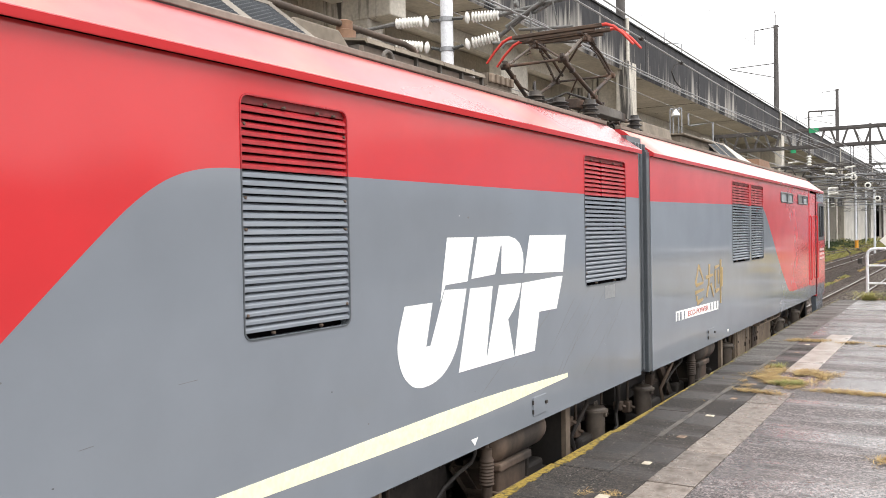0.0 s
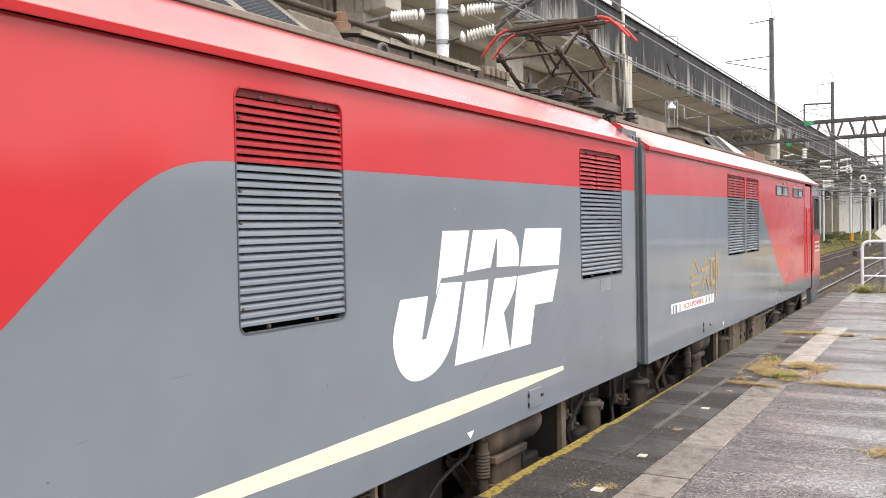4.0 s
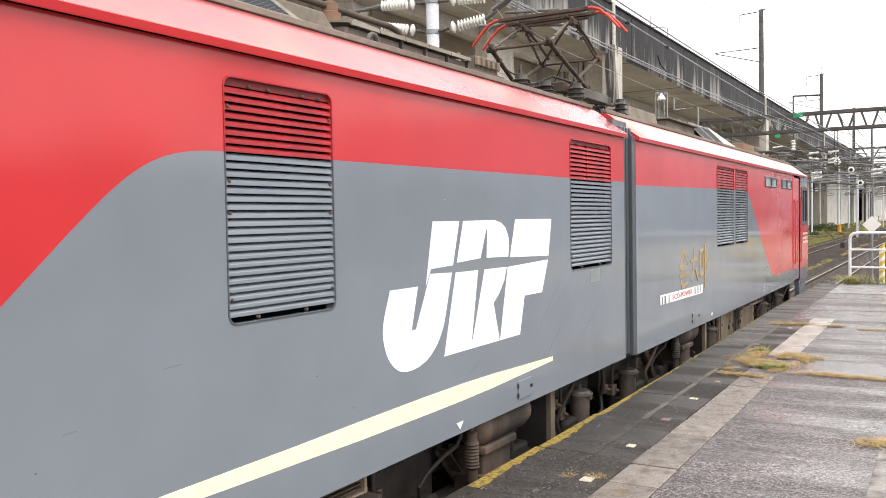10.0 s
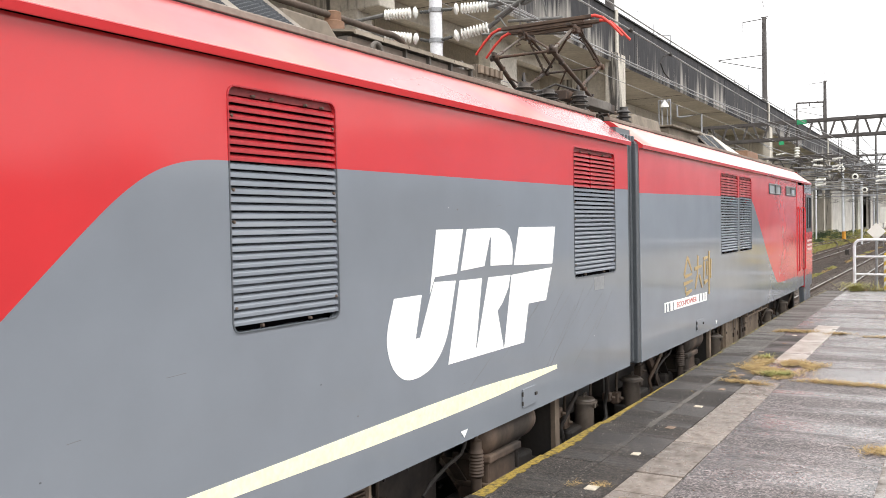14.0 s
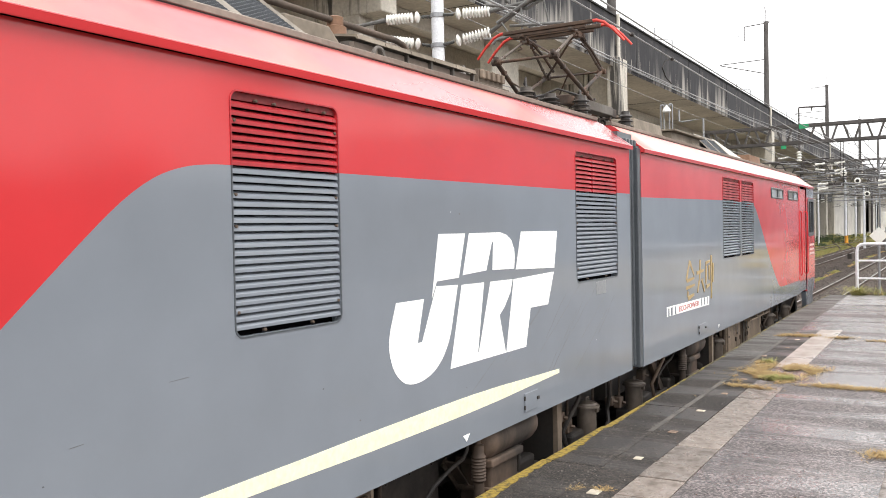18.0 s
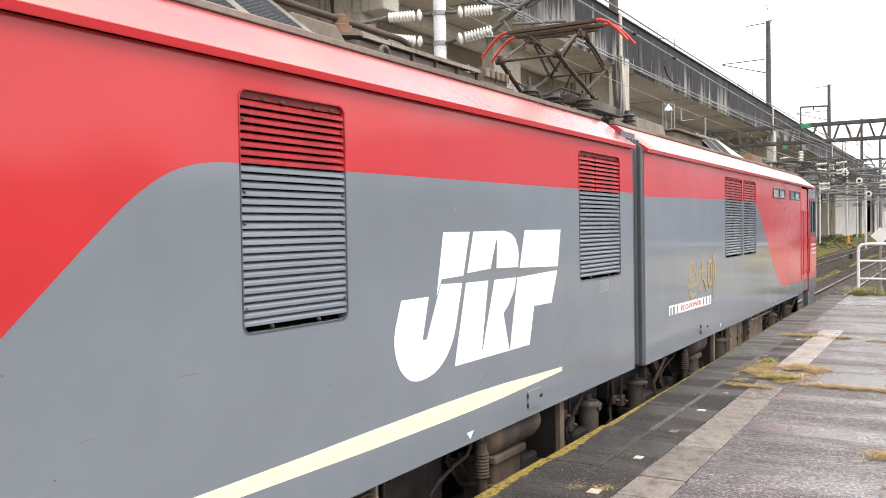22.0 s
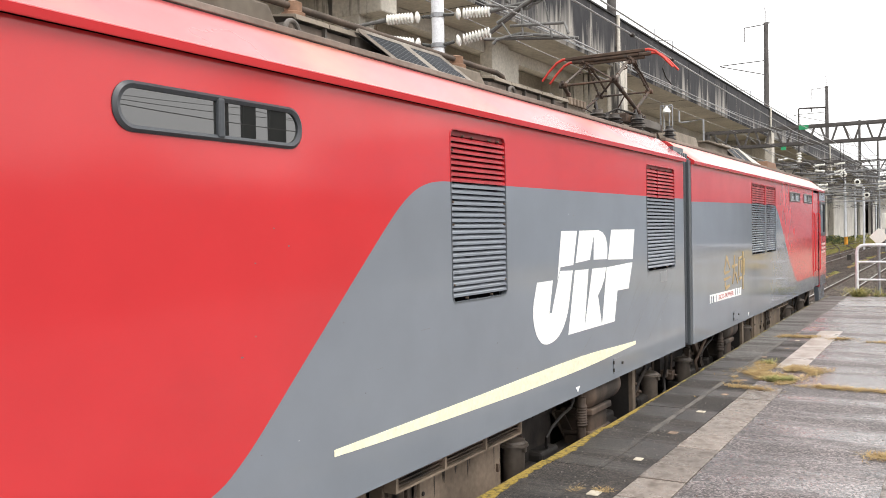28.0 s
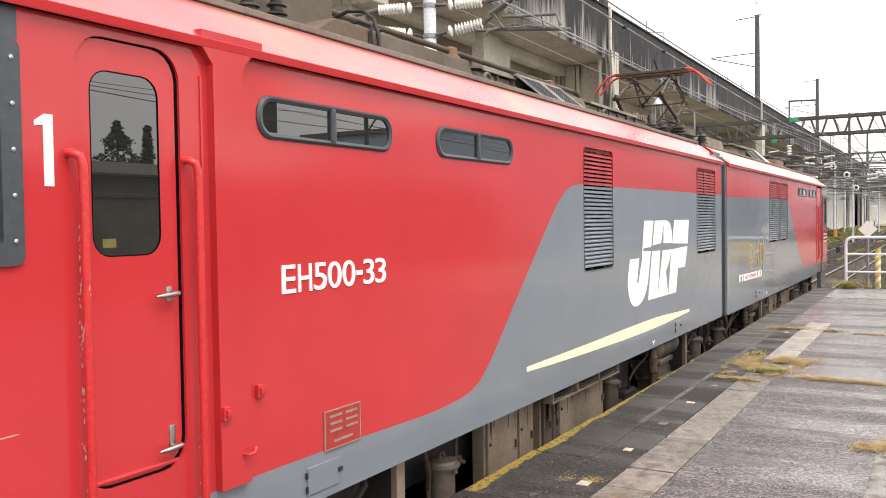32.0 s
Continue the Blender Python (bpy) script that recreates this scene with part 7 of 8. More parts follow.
box(bm, (-6.58, 99.8, 1.05), (-6.02, 100.2, 2.65), bev=0.03)
part("body", bm, SIGN_WHITE, t)
bm = bmesh.new()
tube(bm, [(-6.3, 100, -1.35), (-6.3, 100, 1.06)], 0.05, 8)
part("post", bm, GALV, t)
# low orange marker and a leaning pale stake among the weeds
t = thing("track_marker", (-12.1, 121, -1.35), "low orange track marker among the weeds", "marker")
bm = bmesh.new()
lathe(bm, (-12.1, 121, -1.35), [(0.22, 0.0), (0.24, 0.5), (0.20, 0.62)], 12)
tube(bm, [(-12.1, 121, -0.75), (-12.1, 121, -0.05)], 0.22, 12)
part("marker_body", bm, material("orange_marker_paint", (0.75, 0.33, 0.03), 0.5, amount=0.4), t)
t = thing("stake", (-10.7, 130, -1.35), "pale leaning stake among the weeds", "stake")
bm = bmesh.new()
tube(bm, [(-10.9, 130, -1.35), (-10.3, 130, 0.3)], 0.06, 8)
part("stake_pole", bm, material("pale_yellow_stake", (0.62, 0.58, 0.38), 0.6, amount=0.5), t)
t = thing("ground_signal", (-6.91, 71.3, -1.35), "small dark ground signal between the tracks", "signal")
bm = bmesh.new()
box(bm, (-7.07, 71.2, -1.35), (-6.77, 71.4, -0.72), bev=0.04)
part("signal_body", bm, DARKIRON, t)


for x in (-19.1, -13.65):
    p = thing("yard_mast", (x, 150, -1.35), "white-painted steel mast in the yard", "mast", "white masts")
    bm = bmesh.new()
    tube(bm, [(x, 150, -1.35), (x, 150, 7.2)], [0.17, 0.14], 10)
    part("mast_tube", bm, POLE_WHITE, p, smooth=True)
    bm = bmesh.new()
    tube(bm, [(x, 150, 6.2), (x + 2.4, 150, 6.5)], 0.05, 6)
    part("arm", bm, POLE_GREY, p)


def bush(x, y, r, seed):
    """A low bush of many small leaf blades."""
    rnd = random.Random(seed)
    t = thing("bush", (x, y, -1.35), "low green bush beside the viaduct", "bush", "bushes")
    bm = bmesh.new()
    for _ in range(500):
        a, f = rnd.uniform(0, 2 * math.pi), rnd.random() ** 0.6
        z = rnd.random() ** 0.8 * r * 0.9 * (1 - 0.6 * f * f)
        c = Vector((x + r * f * math.cos(a), y + r * f * math.sin(a), -1.35 + z))
        s = 0.12
        bm.faces.new([bm.verts.new(c + Vector((rnd.uniform(-s, s), rnd.uniform(-s, s), rnd.uniform(-s, s)))) for _ in range(3)])
    part("foliage", bm, random.choice((LEAF, GREENGRASS)), t)


for k in range(16):
    bush(random.uniform(-18, -12.5), random.uniform(95, 175), random.uniform(0.6, 1.5), k)
# houses at the far end of the yard
for k in range(8):
    x, y, h = -34 + 11 * k, 430 + random.uniform(-15, 15), random.uniform(6, 11)
    t = thing("house", (x, y, -1.35), "distant pale house with a grey roof", "house", "distant houses")
    bm = bmesh.new()
    box(bm, (x - 5, y - 5, -1.35), (x + 5, y + 5, h))
    part("wall", bm, CONCRETE, t)
    bm = bmesh.new()
    box(bm, (x - 5.4, y - 5.4, h), (x + 5.4, y + 5.4, h + 0.5))
    part("roof", bm, ROOFGREY, t)
    for q in (-2.5, 0.5):
        bm = bmesh.new()
        box(bm, (x + q, y - 5.06, h - 3.2), (x + q + 1.8, y - 4.98, h - 1.6))
        part("window", bm, GLASS, t)


# ---- lamps ----
def yard_lamp(x, y, z):
    t = thing("yard_lamp", (x, y, -1.35), "round white floodlight hung under a thin cross-span bar", "lamp", "yard lamps")
    bm = bmesh.new()
    tube(bm, [(-13.6, y + 0.25, -1.35), (-13.6, y + 0.25, z + 0.62)], 0.07, 8)
    part("span_post", bm, POLE_GREY, t)
    bm = bmesh.new()
    tube(bm, [(4.2, y + 0.25, -1.35), (4.2, y + 0.25, z + 0.62)], 0.07, 8)
    part("span_post", bm, POLE_GREY, t)
    bm = bmesh.new()
    tube(bm, [(-13.6, y + 0.25, z + 0.58), (4.2, y + 0.25, z + 0.52)], 0.03, 8)
    part("span_bar", bm, POLE_GREY, t)
    bm = bmesh.new()
    tube(bm, [(x, y + 0.25, z + 0.58), (x, y + 0.25, z), (x, y + 0.15, z)], 0.025, 8)
    part("hanger", bm, POLE_GREY, t)
    bm = bmesh.new()
    lathe(bm, (x, y, z), [(0.05, 0.22), (0.17, 0.16), (0.24, 0.0), (0.24, -0.06), (0.20, -0.08)], 16, axis="y")
    part("lamp_head", bm, SIGN_WHITE, t, "round white lamp head", smooth=True)
    bm = bmesh.new()
    lathe(bm, (x, y - 0.081, z), [(0.13, 0.0), (0.10, -0.02), (0.02, -0.03)], 14, axis="y")
    part("lens", bm, DARKIRON, t)


for x, y, z in ((-7.14, 70, 5.26), (-6.57, 74, 4.81), (-6.55, 82, 4.02)):
    yard_lamp(x, y, z)
LX, LY = -9.8, 34.0
t = thing("platform_lamp", (LX, LY, -1.35), "white glass lamp in a grey pipe frame", "lamp")
for s in (-1, 1):
    bm = bmesh.new()
    x = LX + 0.17 * s
    tube(bm, [(x + 0.06, LY, -1.35), (x + 0.06, LY, 6.3), (x + 0.05, LY, 6.38), (x - 0.05, LY, 6.40), (x - 0.06, LY, 6.3), (x - 0.06, LY, 5.2)], 0.024, 8)
    part("lamp_frame", bm, GALV, t, "pale pipe frame", smooth=True)
bm = bmesh.new()
tube(bm, [(LX - 0.2, LY, 6.36), (LX + 0.2, LY, 6.36)], 0.02, 8)
part("lamp_bar", bm, GALV, t)
bm = bmesh.new()
lathe(bm, (LX, LY, 6.1), [(0.04, 0.26), (0.06, 0.2), (0.12, 0.14), (0.165, 0.06), (0.17, 0.0), (0.10, -0.03), (0.02, -0.04)], 16)
part("lamp_glass", bm, LAMPGLASS, t, "white glass bowl", smooth=True)
bm = bmesh.new()
tube(bm, [(LX + 0.35, LY + 0.5, 6.2), (LX + 0.36, LY + 0.5, 5.75), (LX + 0.5, LY + 0.5, 5.72), (LX + 1.3, LY + 0.5, 5.78), (LX + 1.32, LY + 0.5, -1.35)], 0.035, 8)
part("side_arm", bm, GALV, t)

# ---- platform furniture ----
FY = 21.15
t = thing("barrier_railing", (0, FY, 0), "white painted tubular railing across the platform end", "railing")
bm = bmesh.new()
tube(bm, [(-1.905, FY, -0.10), (-1.905, FY, 0.97), (-1.885, FY, 1.05), (-1.83, FY, 1.10), (-1.74, FY, 1.115), (3.5, FY, 1.115), (3.5, FY, -0.1)], 0.033, 12)
part("top_rail", bm, POLE_WHITE, t, smooth=True)
for z in (0.745, 0.352):
    bm = bmesh.new()
    tube(bm, [(-1.905, FY, z), (3.5, FY, z)], 0.024, 10)
    part("cross_rail", bm, POLE_WHITE, t, smooth=True)
for x in (0.1, 1.8):
    bm = bmesh.new()
    tube(bm, [(x, FY, -0.1), (x, FY, 1.08)], 0.038, 10)
    part("post", bm, POLE_WHITE, t, smooth=True)
sx, sy, sz = -1.57, 22.6, 1.275
t = thing("diamond_sign", (sx, sy, -1.35), "white diamond-shaped sign on a thin post", "sign")
bm = bmesh.new()
q = 0.205
a = [bm.verts.new((sx + dx, sy, sz + dz)) for dx, dz in ((0, q), (q, 0), (0, -q), (-q, 0))]
b = [bm.verts.new((sx + dx, sy + 0.02, sz + dz)) for dx, dz in ((0, q), (q, 0), (0, -q), (-q, 0))]
for k in range(4):
    bm.faces.new((a[k], a[(k + 1) % 4], b[(k + 1) % 4], b[k]))
bm.faces.new(a)
bm.faces.new(b)
part("sign_board", bm, SIGN_WHITE, t)
bm = bmesh.new()
tube(bm, [(sx, sy + 0.05, -1.35), (sx, sy + 0.05, sz)], 0.03, 8)
part("post", bm, GALV, t)
gx, gy = -1.32, 22.0
t = thing("guard_post", (gx, gy, -0.1), "yellow and white spiral-striped guard post", "post")
n = 10
for k in range(n):
    bm = bmesh.new()
    za, zb = -0.1 + 0.092 * k, -0.1 + 0.092 * (k + 1)
    m = 12
    lo = [bm.verts.new((gx + 0.06 * math.cos(2 * math.pi * j / m), gy + 0.06 * math.sin(2 * math.pi * j / m), za + 0.05 * math.cos(2 * math.pi * j / m))) for j in range(m)]
    hi = [bm.verts.new((gx + 0.06 * math.cos(2 * math.pi * j / m), gy + 0.06 * math.sin(2 * math.pi * j / m), zb + 0.05 * math.cos(2 * math.pi * j / m))) for j in range(m)]
    for j in range(m):
        bm.faces.new((lo[j], lo[(j + 1) % m], hi[(j + 1) % m], hi[j]))
    bm.faces.new(hi)
    part("stripe_band", bm, YEL if k % 2 else SIGN_WHITE, t)
kx, ky = -0.94, 23.2
t = thing("signal_cabinet", (kx, ky, -1.35), "tall dark grey signal cabinet on a post", "cabinet")
bm = bmesh.new()
box(bm, (kx - 0.26, ky - 0.2, 1.35), (kx + 0.5, ky + 0.4, 2.35), bev=0.04)
part("body", bm, GREY_DARK, t)
bm = bmesh.new()
tube(bm, [(kx + 0.12, ky + 0.1, -1.35), (kx + 0.12, ky + 0.1, 1.36)], 0.09, 10)
part("post", bm, DARKIRON, t)
bm = bmesh.new()
box(bm, (kx - 0.2, ky - 0.25, 0.45), (kx + 0.4, ky + 0.15, 0.95), bev=0.05)
part("lower_box", bm, YEL, t, "yellow lower box")
bm = bmesh.new()
tube(bm, [(kx - 0.05, ky, 2.35), (kx - 0.02, ky, 3.0)], 0.03, 8)
part("vent_pipe", bm, GALV, t)

# ---- beyond the platforms, seen only in reflections ----
t = thing("freight_shed", (30, 40, -1.35), "long low brown-grey freight shed beyond the platform", "shed")
SHED = material("brown_shed_wall", (0.27, 0.24, 0.205), 0.8, amount=0.6)
bm = bmesh.new()
box(bm, (26, 8, -1.35), (38, 62, 3.9))
part("wall", bm, SHED, t)
bm = bmesh.new()
pr = [(25.2, 3.9), (32, 5.0), (38.8, 3.9), (38.8, 3.8), (25.2, 3.8)]
a = [bm.verts.new((p[0], 7, p[1])) for p in pr]
b = [bm.verts.new((p[0], 63, p[1])) for p in pr]
for k in range(5):
    bm.faces.new((a[k], a[(k + 1) % 5], b[(k + 1) % 5], b[k]))
bm.faces.new(a)
bm.faces.new(b)
part("roof", bm, ROOFGREY, t)
bm = bmesh.new()
tube(bm, [(25.9, 8, 3.0), (25.9, 62, 3.0)], 0.12, 6)
part("fascia", bm, GALV, t)


def conifer(x, y, h, seed, wide=0.24):
    """A conifer: a tapered trunk and drooping tiers of small leaf blades."""
    rnd = random.Random(seed)
    t = thing("conifer", (x, y, -1.35), "dark green conifer behind the shed", "tree", "conifers")
    bm = bmesh.new()
    tube(bm, [(x, y, -1.35), (x, y, h)], [0.28, 0.03], 8)
    part("trunk", bm, BARK, t)
    bm = bmesh.new()
    for k in range(2400):
        f = rnd.random() ** 0.8
        z = 0.5 + (h - 0.5) * f
        rad = (1 - f) * h * wide * (0.5 + 0.5 * rnd.random()) * (0.75 + 0.25 * math.sin(z * 6))
        a = rnd.uniform(0, 2 * math.pi)
        c = Vector((x + rad * math.cos(a), y + rad * math.sin(a), z - rad * 0.25))
        s = 0.26
        p = [c + Vector((rnd.uniform(-s, s), rnd.uniform(-s, s), rnd.uniform(-s, s) * 0.7)) for _ in range(3)]
        bm.faces.new([bm.verts.new(q) for q in p])
    part("crown", bm, LEAF, t)


for k, (x, y, h, w) in enumerate(((42.8, 39.7, 8.7, 0.85), (42.4, 41.9, 8.5, 0.2), (44.5, 37.6, 8.3, 0.4), (45.5, 44.5, 7.0, 0.4), (47, 33, 7.0, 0.3), (46, 62, 7.0, 0.3), (48, 70, 6.5, 0.3))):
    conifer(x, y, h, k, w)
for k, (x, y) in enumerate(((11.5, 9.0), (11.5, 24.0), (12.5, 46.0), (9.6, 70.0))):
    p = thing("catenary_pole", (x, y, -1.35), "grey steel catenary pole with a bracket arm", "pole", "far side poles")
    bm = bmesh.new()
    tube(bm, [(x, y, -1.35), (x, y, 8.5)], 0.08, 10)
    part("pole_tube", bm, POLE_GREY, p, smooth=True)
    for z in (5.6, 6.4):
        bm = bmesh.new()
        tube(bm, [(x, y, z), (x - 2.6, y, z + 0.25)], 0.03, 6)
        part("arm", bm, POLE_GREY, p)
    bm = bmesh.new()
    tube(bm, [(x, y, 4.6), (x - 1.6, y, 6.5)], 0.03, 6)
    part("brace", bm, POLE_GREY, p)
for k, (x, z) in enumerate(((9.2, 4.4), (9.2, 5.2), (11.5, 6.6), (11.3, 7.4), (11.5, 8.2), (14.0, 5.5), (14.0, 6.3), (17.5, 7.1), (17.5, 7.9), (21, 8.6), (21, 7.4), (14.0, 7.0), (17.5, 6.3), (9.2, 6.0))):
    wire("overhead_wire", [(x, -40, z), (x, 9, z), (x, 24, z), (x + 0.6, 46, z), (x, 100, z)], 0.011, 0.2)
for x in (9.2, 11.4, 14.0, 17.5, 21.0):
    for y in (-40, 100):
        p = thing("anchor_mast", (x, y, -1.35), "grey steel anchor mast at the end of overhead wires", "mast", "anchor masts")
        bm = bmesh.new()
        tube(bm, [(x, y, -1.35), (x, y, 9.0)], [0.16, 0.12], 10)
        part("mast_tube", bm, POLE_GREY, p, smooth=True)
# gantry with dark boards over the next track, seen only in reflections
t = thing("signal_gantry", (12, 22, -1.35), "dark steel gantry with hanging signal boards beyond the platform", "gantry")
for y in (2.5, 41.5):
    bm = bmesh.new()
    tube(bm, [(12, y, -1.35), (12, y, 9.4)], 0.09, 8)
    part("leg", bm, POLE_GREY, t, smooth=True)
bm = bmesh.new()
box(bm, (11.9, 2.3, 9.1), (12.1, 41.7, 9.4), bev=0.02)
part("beam", bm, POLE_GREY, t)
for y0, y1, z in ((17.46, 17.66, 4.34), (18.21, 18.74, 4.34), (19.32, 20.04, 4.34)):
    bm = bmesh.new()
    box(bm, (11.95, y0, z), (12.05, y1, 9.12), bev=0.01)
    part("signal_board", bm, material("dark_board", (0.08, 0.08, 0.082), 0.7, amount=0.4), t, "dark hanging board")
# unseen pale sheet added to brighten reflections low on the locomotive's side
bm = bmesh.new()
bm.faces.new([bm.verts.new(p) for p in ((1.2, 23.5, -1.338), (24.5, 23.5, -1.338), (24.5, 111, -1.338), (3.5, 111, -1.338))])
tagged(part("reflector_ground", bm, BOUNCE_GROUND), "pale ground sheet added beyond the platform end to brighten reflections", "ground", kind="structure")
# long blue-grey block added out of view, to tint the side's reflections
t = thing("reflection_block", (36, 160, -1.35), "long blue-grey block added out of view to tint reflections", "building")
bm = bmesh.new()
box(bm, (25, 66, -1.35), (48, 300, 9.8))
part("wall", bm, material("blue_grey_reflection_tint", (0.47, 0.54, 0.64), 0.7, col2=(0.38, 0.44, 0.53), amount=0.6, stain=0.3), t)
bm = bmesh.new()
box(bm, (24.6, 65.6, 9.8), (48.4, 300.4, 10.2))
part("roof", bm, ROOFGREY, t)
for k in range(-4, 19):
    bm = bmesh.new()
    box(bm, (24.95, 116 + 9.2 * k, 5.2), (25.02, 121 + 9.2 * k, 7.2))
    part("window", bm, GLASS, t)

# ---- platform pieces ----
# added slab: its paler colour paints the wet sheen at the platform end
bm = bmesh.new()
box(bm, (-2.05, 18.4, -0.06), (8.9, END + 0.01, 0.006), bev=0.003)
part("end_sheen_slab", bm, asphalt("sheen_pale_asphalt", (0.09, 0.088, 0.087), (0.46, 0.445, 0.44), 0.32, 90.0, 0.5), platform, "paler asphalt at the platform end, wet sky sheen in its colour")
random.seed(21)
y = -12.51
k = 0
while y < END - 0.05:
    ln = min(1.0 + 0.12 * (k % 2), END - y)
    bm = bmesh.new()
    x0, x1 = edge_x(y + ln / 2), -2.08
    dz = random.uniform(-0.003, 0.003)
    box(bm, (x0, y + 0.004, -0.12), (x1 - 0.001, y + ln - 0.004, 0.002 + dz), bev=0.004)
    part("edge_slab", bm, EDGE_CONC if y < 10.2 else EDGE_FAR, platform)
    n = int(ln / 0.035)
    bm = bmesh.new()
    inner = []
    for q in range(n + 1):
        yq = y + 0.003 + (ln - 0.006) * q / n
        wide = max(0.026, 0.128 - 0.032 * max(0.0, yq - 4.45))
        inner.append((x0 + wide * (0.70 + 0.35 * noise.noise(Vector((yq * 1.9, 0.5, 0))) + 0.40 * noise.noise(Vector((yq * 13, 2, 0)))) + random.uniform(-0.003, 0.003), yq))
    up = [bm.verts.new((max(p[0], x0 + 0.006), p[1], 0.006 + dz)) for p in inner]
    ed = [bm.verts.new((x0 - 0.003, p[1], 0.006 + dz)) for p in inner]
    lw = [bm.verts.new((x0 - 0.003, p[1], -0.05 + 0.02 * random.random())) for p in inner]
    dn = [bm.verts.new((max(p[0], x0 + 0.006), p[1], 0.0 + dz)) for p in inner]
    for q in range(n):
        for u, v in ((dn, up), (up, ed), (ed, lw)):
            bm.faces.new((u[q], u[q + 1], v[q + 1], v[q]))
    part("yellow_edge", bm, EDGE_CONC if y < 4.2 else YELLOW if y < 8.6 else MOSSY, platform, "worn mossy yellow edge paint")
    bm = bmesh.new()
    w = 0.0447
    box(bm, (x1, y + 0.003, -0.05), (x1 + w, y + ln - 0.003, 0.003))
    part("seam_strip", bm, SEAM if y > 6.4 else EDGE_CONC, platform, "pale worn seam of the old kerb")
    y += ln
    k += 1
joints = [-6 + 0.52 * k for k in range(22)] + [5.35, 5.72, 6.23, 6.67, 8.23, 8.86]
for stretch in (joints, [10.15, 10.95, 12.0, 12.7, 13.4, 14.0]):
    for y0, y1 in zip(stretch, stretch[1:]):
        bm = bmesh.new()
        box(bm, (-1.758, y0 + 0.008, -0.03), (-1.458, y1 - 0.008, 0.003 + random.uniform(-0.003, 0.003)), bev=0.004)
        part("paving_slab", bm, PAVER if y1 < 9.5 else PAVER_FAR, platform)
bm = bmesh.new()
box(bm, (-0.40, 2.0, -0.03), (0.25, 6.36, 0.004), bev=0.004)
part("cover_slab", bm, PAVER, platform, "smooth grey cover slab")
for k in range(15):
    y = 2.315 + 0.862 * k
    x = -1.895 + random.uniform(-0.01, 0.01)
    if y > 9.0 and k % 3 == 1:
        x -= 0.12
    bm = bmesh.new()
    sx, sy = (0.036, 0.042) if y < 5 else (random.uniform(0.024, 0.034), random.uniform(0.026, 0.038))
    box(bm, (x - sx, y - sy, -0.01), (x + sx, y + sy, 0.006), bev=0.003, m=Matrix.Translation((x, y, 0)) @ pose(0, 0, 0, 0, 0, random.uniform(-6, 6)) @ Matrix.Translation((-x, -y, 0)))
    part("marker_tile", bm, TACT if y < 6.2 or k % 3 == 0 else TACT_WORN, platform, "cream marker tile")
# pale mortar crumbs along the old seam
bm = bmesh.new()
for k in range(900):
    y = 3 + 17 * random.random() ** 1.6
    x = -2.06 + random.gauss(0, 0.02)
    s = random.uniform(0.0015, 0.006)
    box(bm, (x - s, y - s, -0.002), (x + s, y + s * 1.3, 0.004))
tagged(part("mortar_crumbs", bm, material("mortar_crumb", (0.15, 0.135, 0.118), 0.9, amount=0.6)), "pale mortar crumbs along the platform seam", "crumbs", kind="stuff")


# pale grit and brown leaf litter
random.seed(77)
bm = bmesh.new()
for k in range(520):
    y = 3.6 + 9 * random.random() ** 1.5
    x = random.uniform(-2.40, -1.80) if k % 3 else random.uniform(-1.45, 0.6)
    s = random.uniform(0.0012, 0.0038)
    box(bm, (x - s, y - s, -0.001), (x + s, y + s * 1.4, 0.004 + s))
tagged(part("grit", bm, material("pale_grit", (0.22, 0.20, 0.18), 0.8)), "pale grit scattered over the wet platform", "grit", kind="stuff")
bm = bmesh.new()
for k in range(170):
    y, x = 3.8 + 10 * random.random() ** 1.4, random.uniform(-2.35, 0.5)
    s, a = random.uniform(0.004, 0.013), random.uniform(0, 6.28)
    u, v = Vector((math.cos(a), math.sin(a), 0.15)) * s, Vector((-math.sin(a), math.cos(a), 0.25)) * s * 0.5
    c = Vector((x, y, 0.008))
    bm.faces.new([bm.verts.new(p) for p in (c - u, c - v * 0.9, c + u, c + v)])
tagged(part("leaf_litter", bm, material("brown_litter", (0.10, 0.055, 0.03), 0.8)), "small brown leaf litter on the platform", "leaf litter", kind="stuff")


def tufts(name, spots, mat, label, n, hmax, flat=0.5, seed=1):
    rnd = random.Random(seed)
    bm = bmesh.new()
    for x0, y0, x1, y1, w, num in spots:
        for _ in range(int(num * n)):
            f = rnd.random()
            x, y = x0 + (x1 - x0) * f + rnd.gauss(0, w), y0 + (y1 - y0) * f + rnd.gauss(0, w)
            if noise.noise(Vector((x * 5, y * 3, seed))) < -0.05:
                continue
            h = rnd.uniform(0.25, 1) * hmax
            a = rnd.uniform(0, 2 * math.pi)
            ln = h * rnd.uniform(1.0, 3.6)
            d = Vector((math.cos(a), math.sin(a), 0))
            s = Vector((-d.y, d.x, 0)) * rnd.uniform(0.0010, 0.0022) * (1 + y0 / 14)
            z = spots_z(x, y)
            p = Vector((x, y, z))
            q = p + d * ln * 0.5 + Vector((0, 0, h * flat))
            r = p + d * ln + Vector((0, 0, h * flat * rnd.uniform(0.2, 1.2)))
            v = [bm.verts.new(c) for c in (p - s, p + s, q + s * 0.8, q - s * 0.8, r)]
            bm.faces.new((v[0], v[1], v[2], v[3]))
            bm.faces.new((v[3], v[2], v[4]))
    return tagged(part(name, bm, mat), label, "grass", kind="stuff")


def spots_z(x, y):
    return 0.0 if y < END and x > -2.5 else -1.34


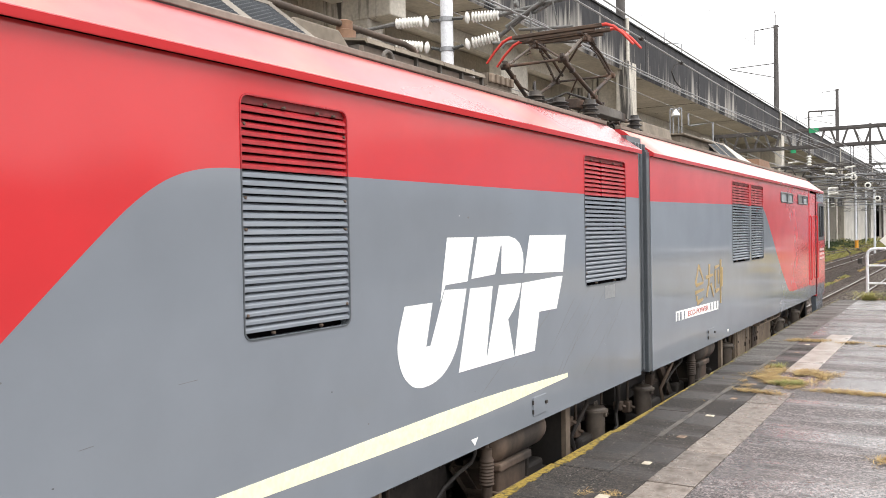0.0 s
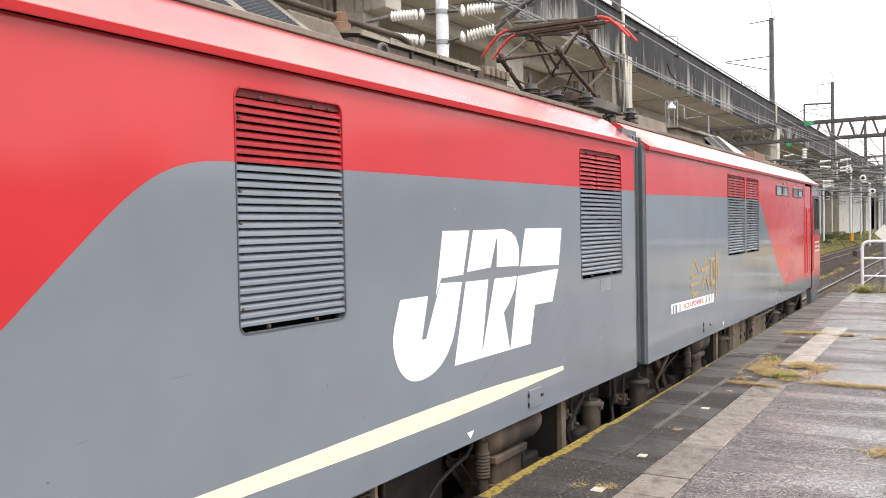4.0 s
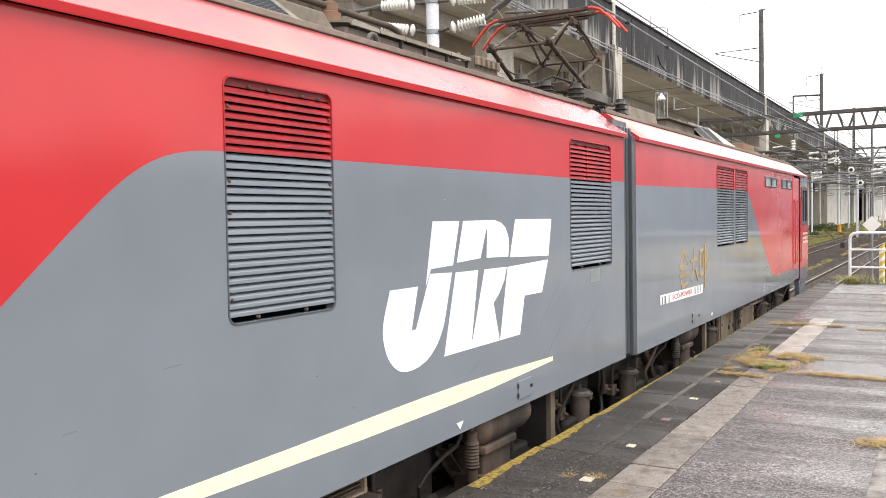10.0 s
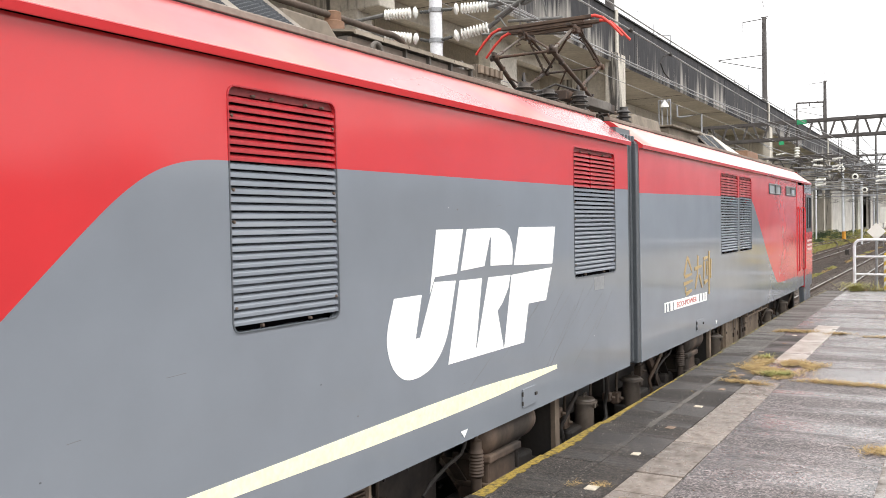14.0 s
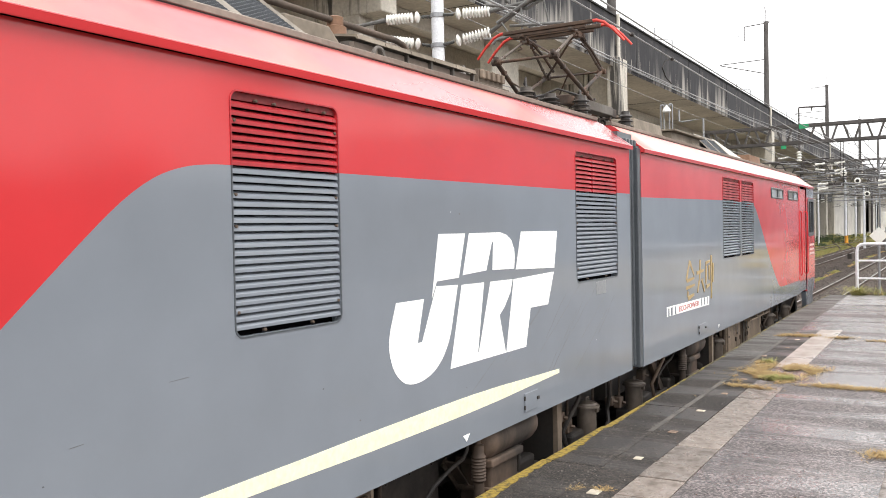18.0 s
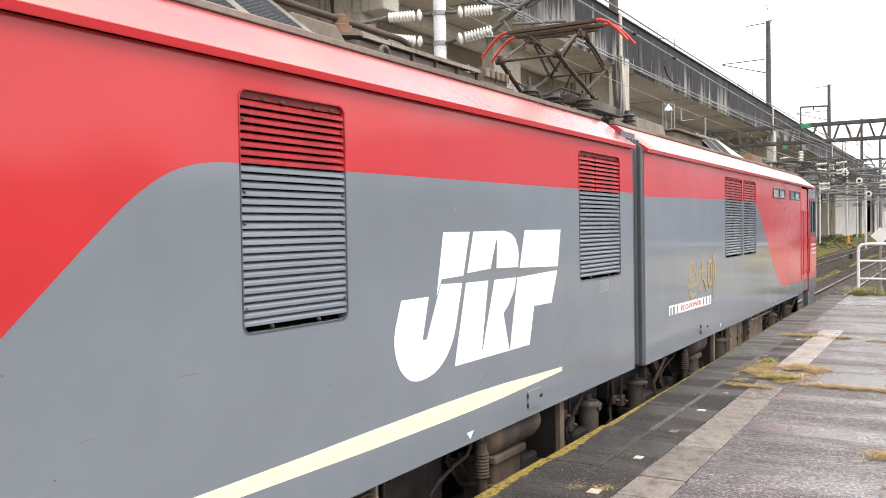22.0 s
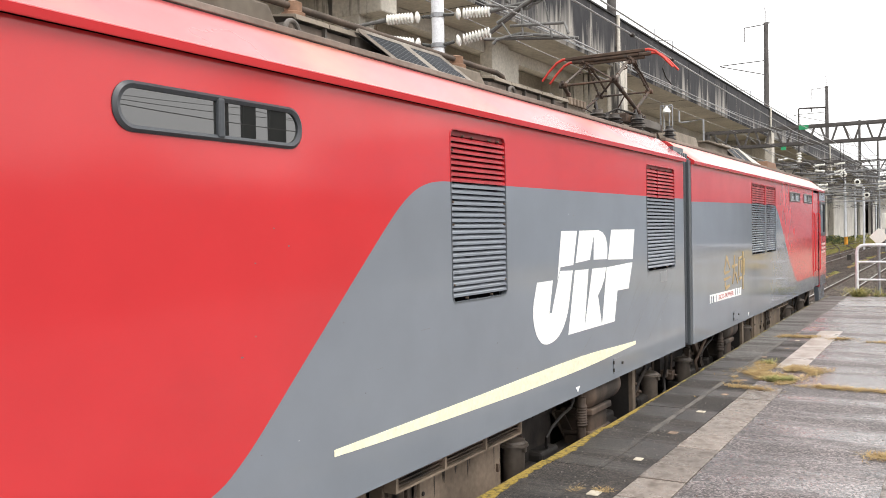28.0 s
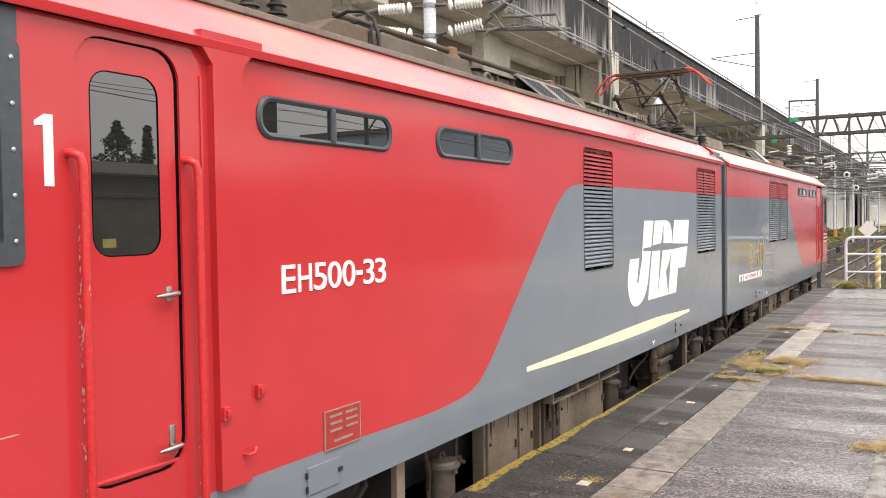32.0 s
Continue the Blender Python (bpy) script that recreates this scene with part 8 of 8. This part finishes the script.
tufts("dry_grass", [(-1.80, 9.5, -1.62, 9.95, 0.16, 5.0), (-1.80, 10.2, -1.4, 10.1, 0.13, 2.2), (-1.88, 9.55, -1.55, 9.35, 0.10, 2.4), (-1.82, 10.15, -1.40, 10.0, 0.10, 2.2), (-1.80, 9.6, -1.35, 9.95, 0.10, 2.0), (-1.92, 9.15, -1.6, 9.1, 0.05, 0.8), (-1.95, 8.82, -1.45, 8.72, 0.03, 0.8),
                    (-1.5, 9.15, -0.6, 9.05, 0.045, 2.0), (-0.7, 9.05, 1.6, 9.0, 0.03, 2.0), (-2.3, 13.05, -1.75, 13.15, 0.09, 1.6), (-1.85, 10.5, -2.0, 10.4, 0.03, 0.3),
                    (-1.45, 12.95, -1.3, 13.05, 0.06, 0.6), (-1.1, 12.85, 0.4, 12.8, 0.04, 0.8),
                    (-0.50, 6.5, -0.25, 6.65, 0.05, 0.8), (-2.25, 8.1, -2.1, 8.2, 0.03, 0.12)],
      DRYGRASS, "dry straw-coloured grass growing in platform joints", 720, 0.055, 0.45)
tufts("dry_grass", [(-2.02, 4.92, -1.80, 5.0, 0.035, 0.35), (-1.75, 4.72, -1.60, 4.75, 0.03, 0.25), (-1.5, 4.52, -1.36, 4.58, 0.025, 0.4)],
      DRYGRASS, "flat wisps of dry grass on the platform", 700, 0.022, 0.4, 7)
tufts("green_grass", [(-1.64, 9.30, -1.48, 9.36, 0.03, 1.3), (-1.9, 10.4, -1.85, 10.45, 0.03, 0.2)], GREENGRASS, "small tuft of fresh green grass in a platform joint", 420, 0.07, 0.8, 2)
tufts("weeds", [(-2.1, 20.8, -1.75, 20.82, 0.05, 2.2), (-1.7, 20.84, 2, 20.84, 0.03, 2.5)], GREENGRASS, "green weeds at the end of the platform", 300, 0.20, 1.0, 3)
tufts("weeds", [(-1.9, 20.84, 2, 20.85, 0.03, 2.0)], DRYGRASS, "yellowed weeds at the end of the platform", 300, 0.10, 1.0, 4)


def verge(name, x0, x1, y0, y1, n, mat, label, h, seed, bare=-0.18):
    """Loose ground cover between the tracks."""
    rnd = random.Random(seed)
    bm = bmesh.new()
    for _ in range(n):
        f = rnd.random() ** 1.6
        y = y0 + (y1 - y0) * f
        x = x0 + (x1 - x0) * rnd.random()
        if noise.noise(Vector((x * 0.5, y * 0.16, seed))) < bare:
            continue
        s = rnd.uniform(0.03, 0.075) * (1 + y / 40)
        hh = h * rnd.uniform(0.3, 1.0)
        a = rnd.uniform(0, math.pi)
        d = Vector((math.cos(a), math.sin(a), 0)) * s
        p = Vector((x, y, -1.35))
        v = [bm.verts.new(c) for c in (p - d, p + d, p + Vector((rnd.uniform(-s, s), rnd.uniform(-s, s), hh)))]
        bm.faces.new(v)
    return tagged(part(name, bm, mat), label, "grass", kind="stuff")


verge("green_weeds", -7.3, -5.9, 44, 95, 30000, GREENGRASS, "low green weeds between the tracks", 0.13, 1, 0.06)
verge("green_weeds", -11.6, -7.4, 56, 130, 80000, GREENGRASS, "patches of low green weeds in the yard", 0.12, 11, -0.05)
verge("dry_weeds", -9.2, -5.6, 36, 120, 36000, DRYGRASS, "orange-brown dead weeds between the tracks", 0.10, 2, 0.0)
verge("green_weeds", -22, -9.9, 75, 230, 110000, GREENGRASS, "green weeds along the viaduct", 0.35, 5)
verge("dry_weeds", -18, -9.0, 70, 190, 16000, DRYGRASS, "brown dead weeds along the viaduct", 0.3, 8)
verge("dry_weeds", -11.5, -8.9, 60, 150, 5000, DRYGRASS, "brown dead weeds between the tracks", 0.16, 6)


def motions():
    walk(loco, [(t, pose(BASE[0], BASE[1] + d, BASE[2])) for t, d in TRAVEL])
    for w, y in WHEELS:
        walk(w, [(t, pose(0, y, RAIL_Z + 0.56, -math.degrees(d / 0.56))) for t, d in TRAVEL])


motions()
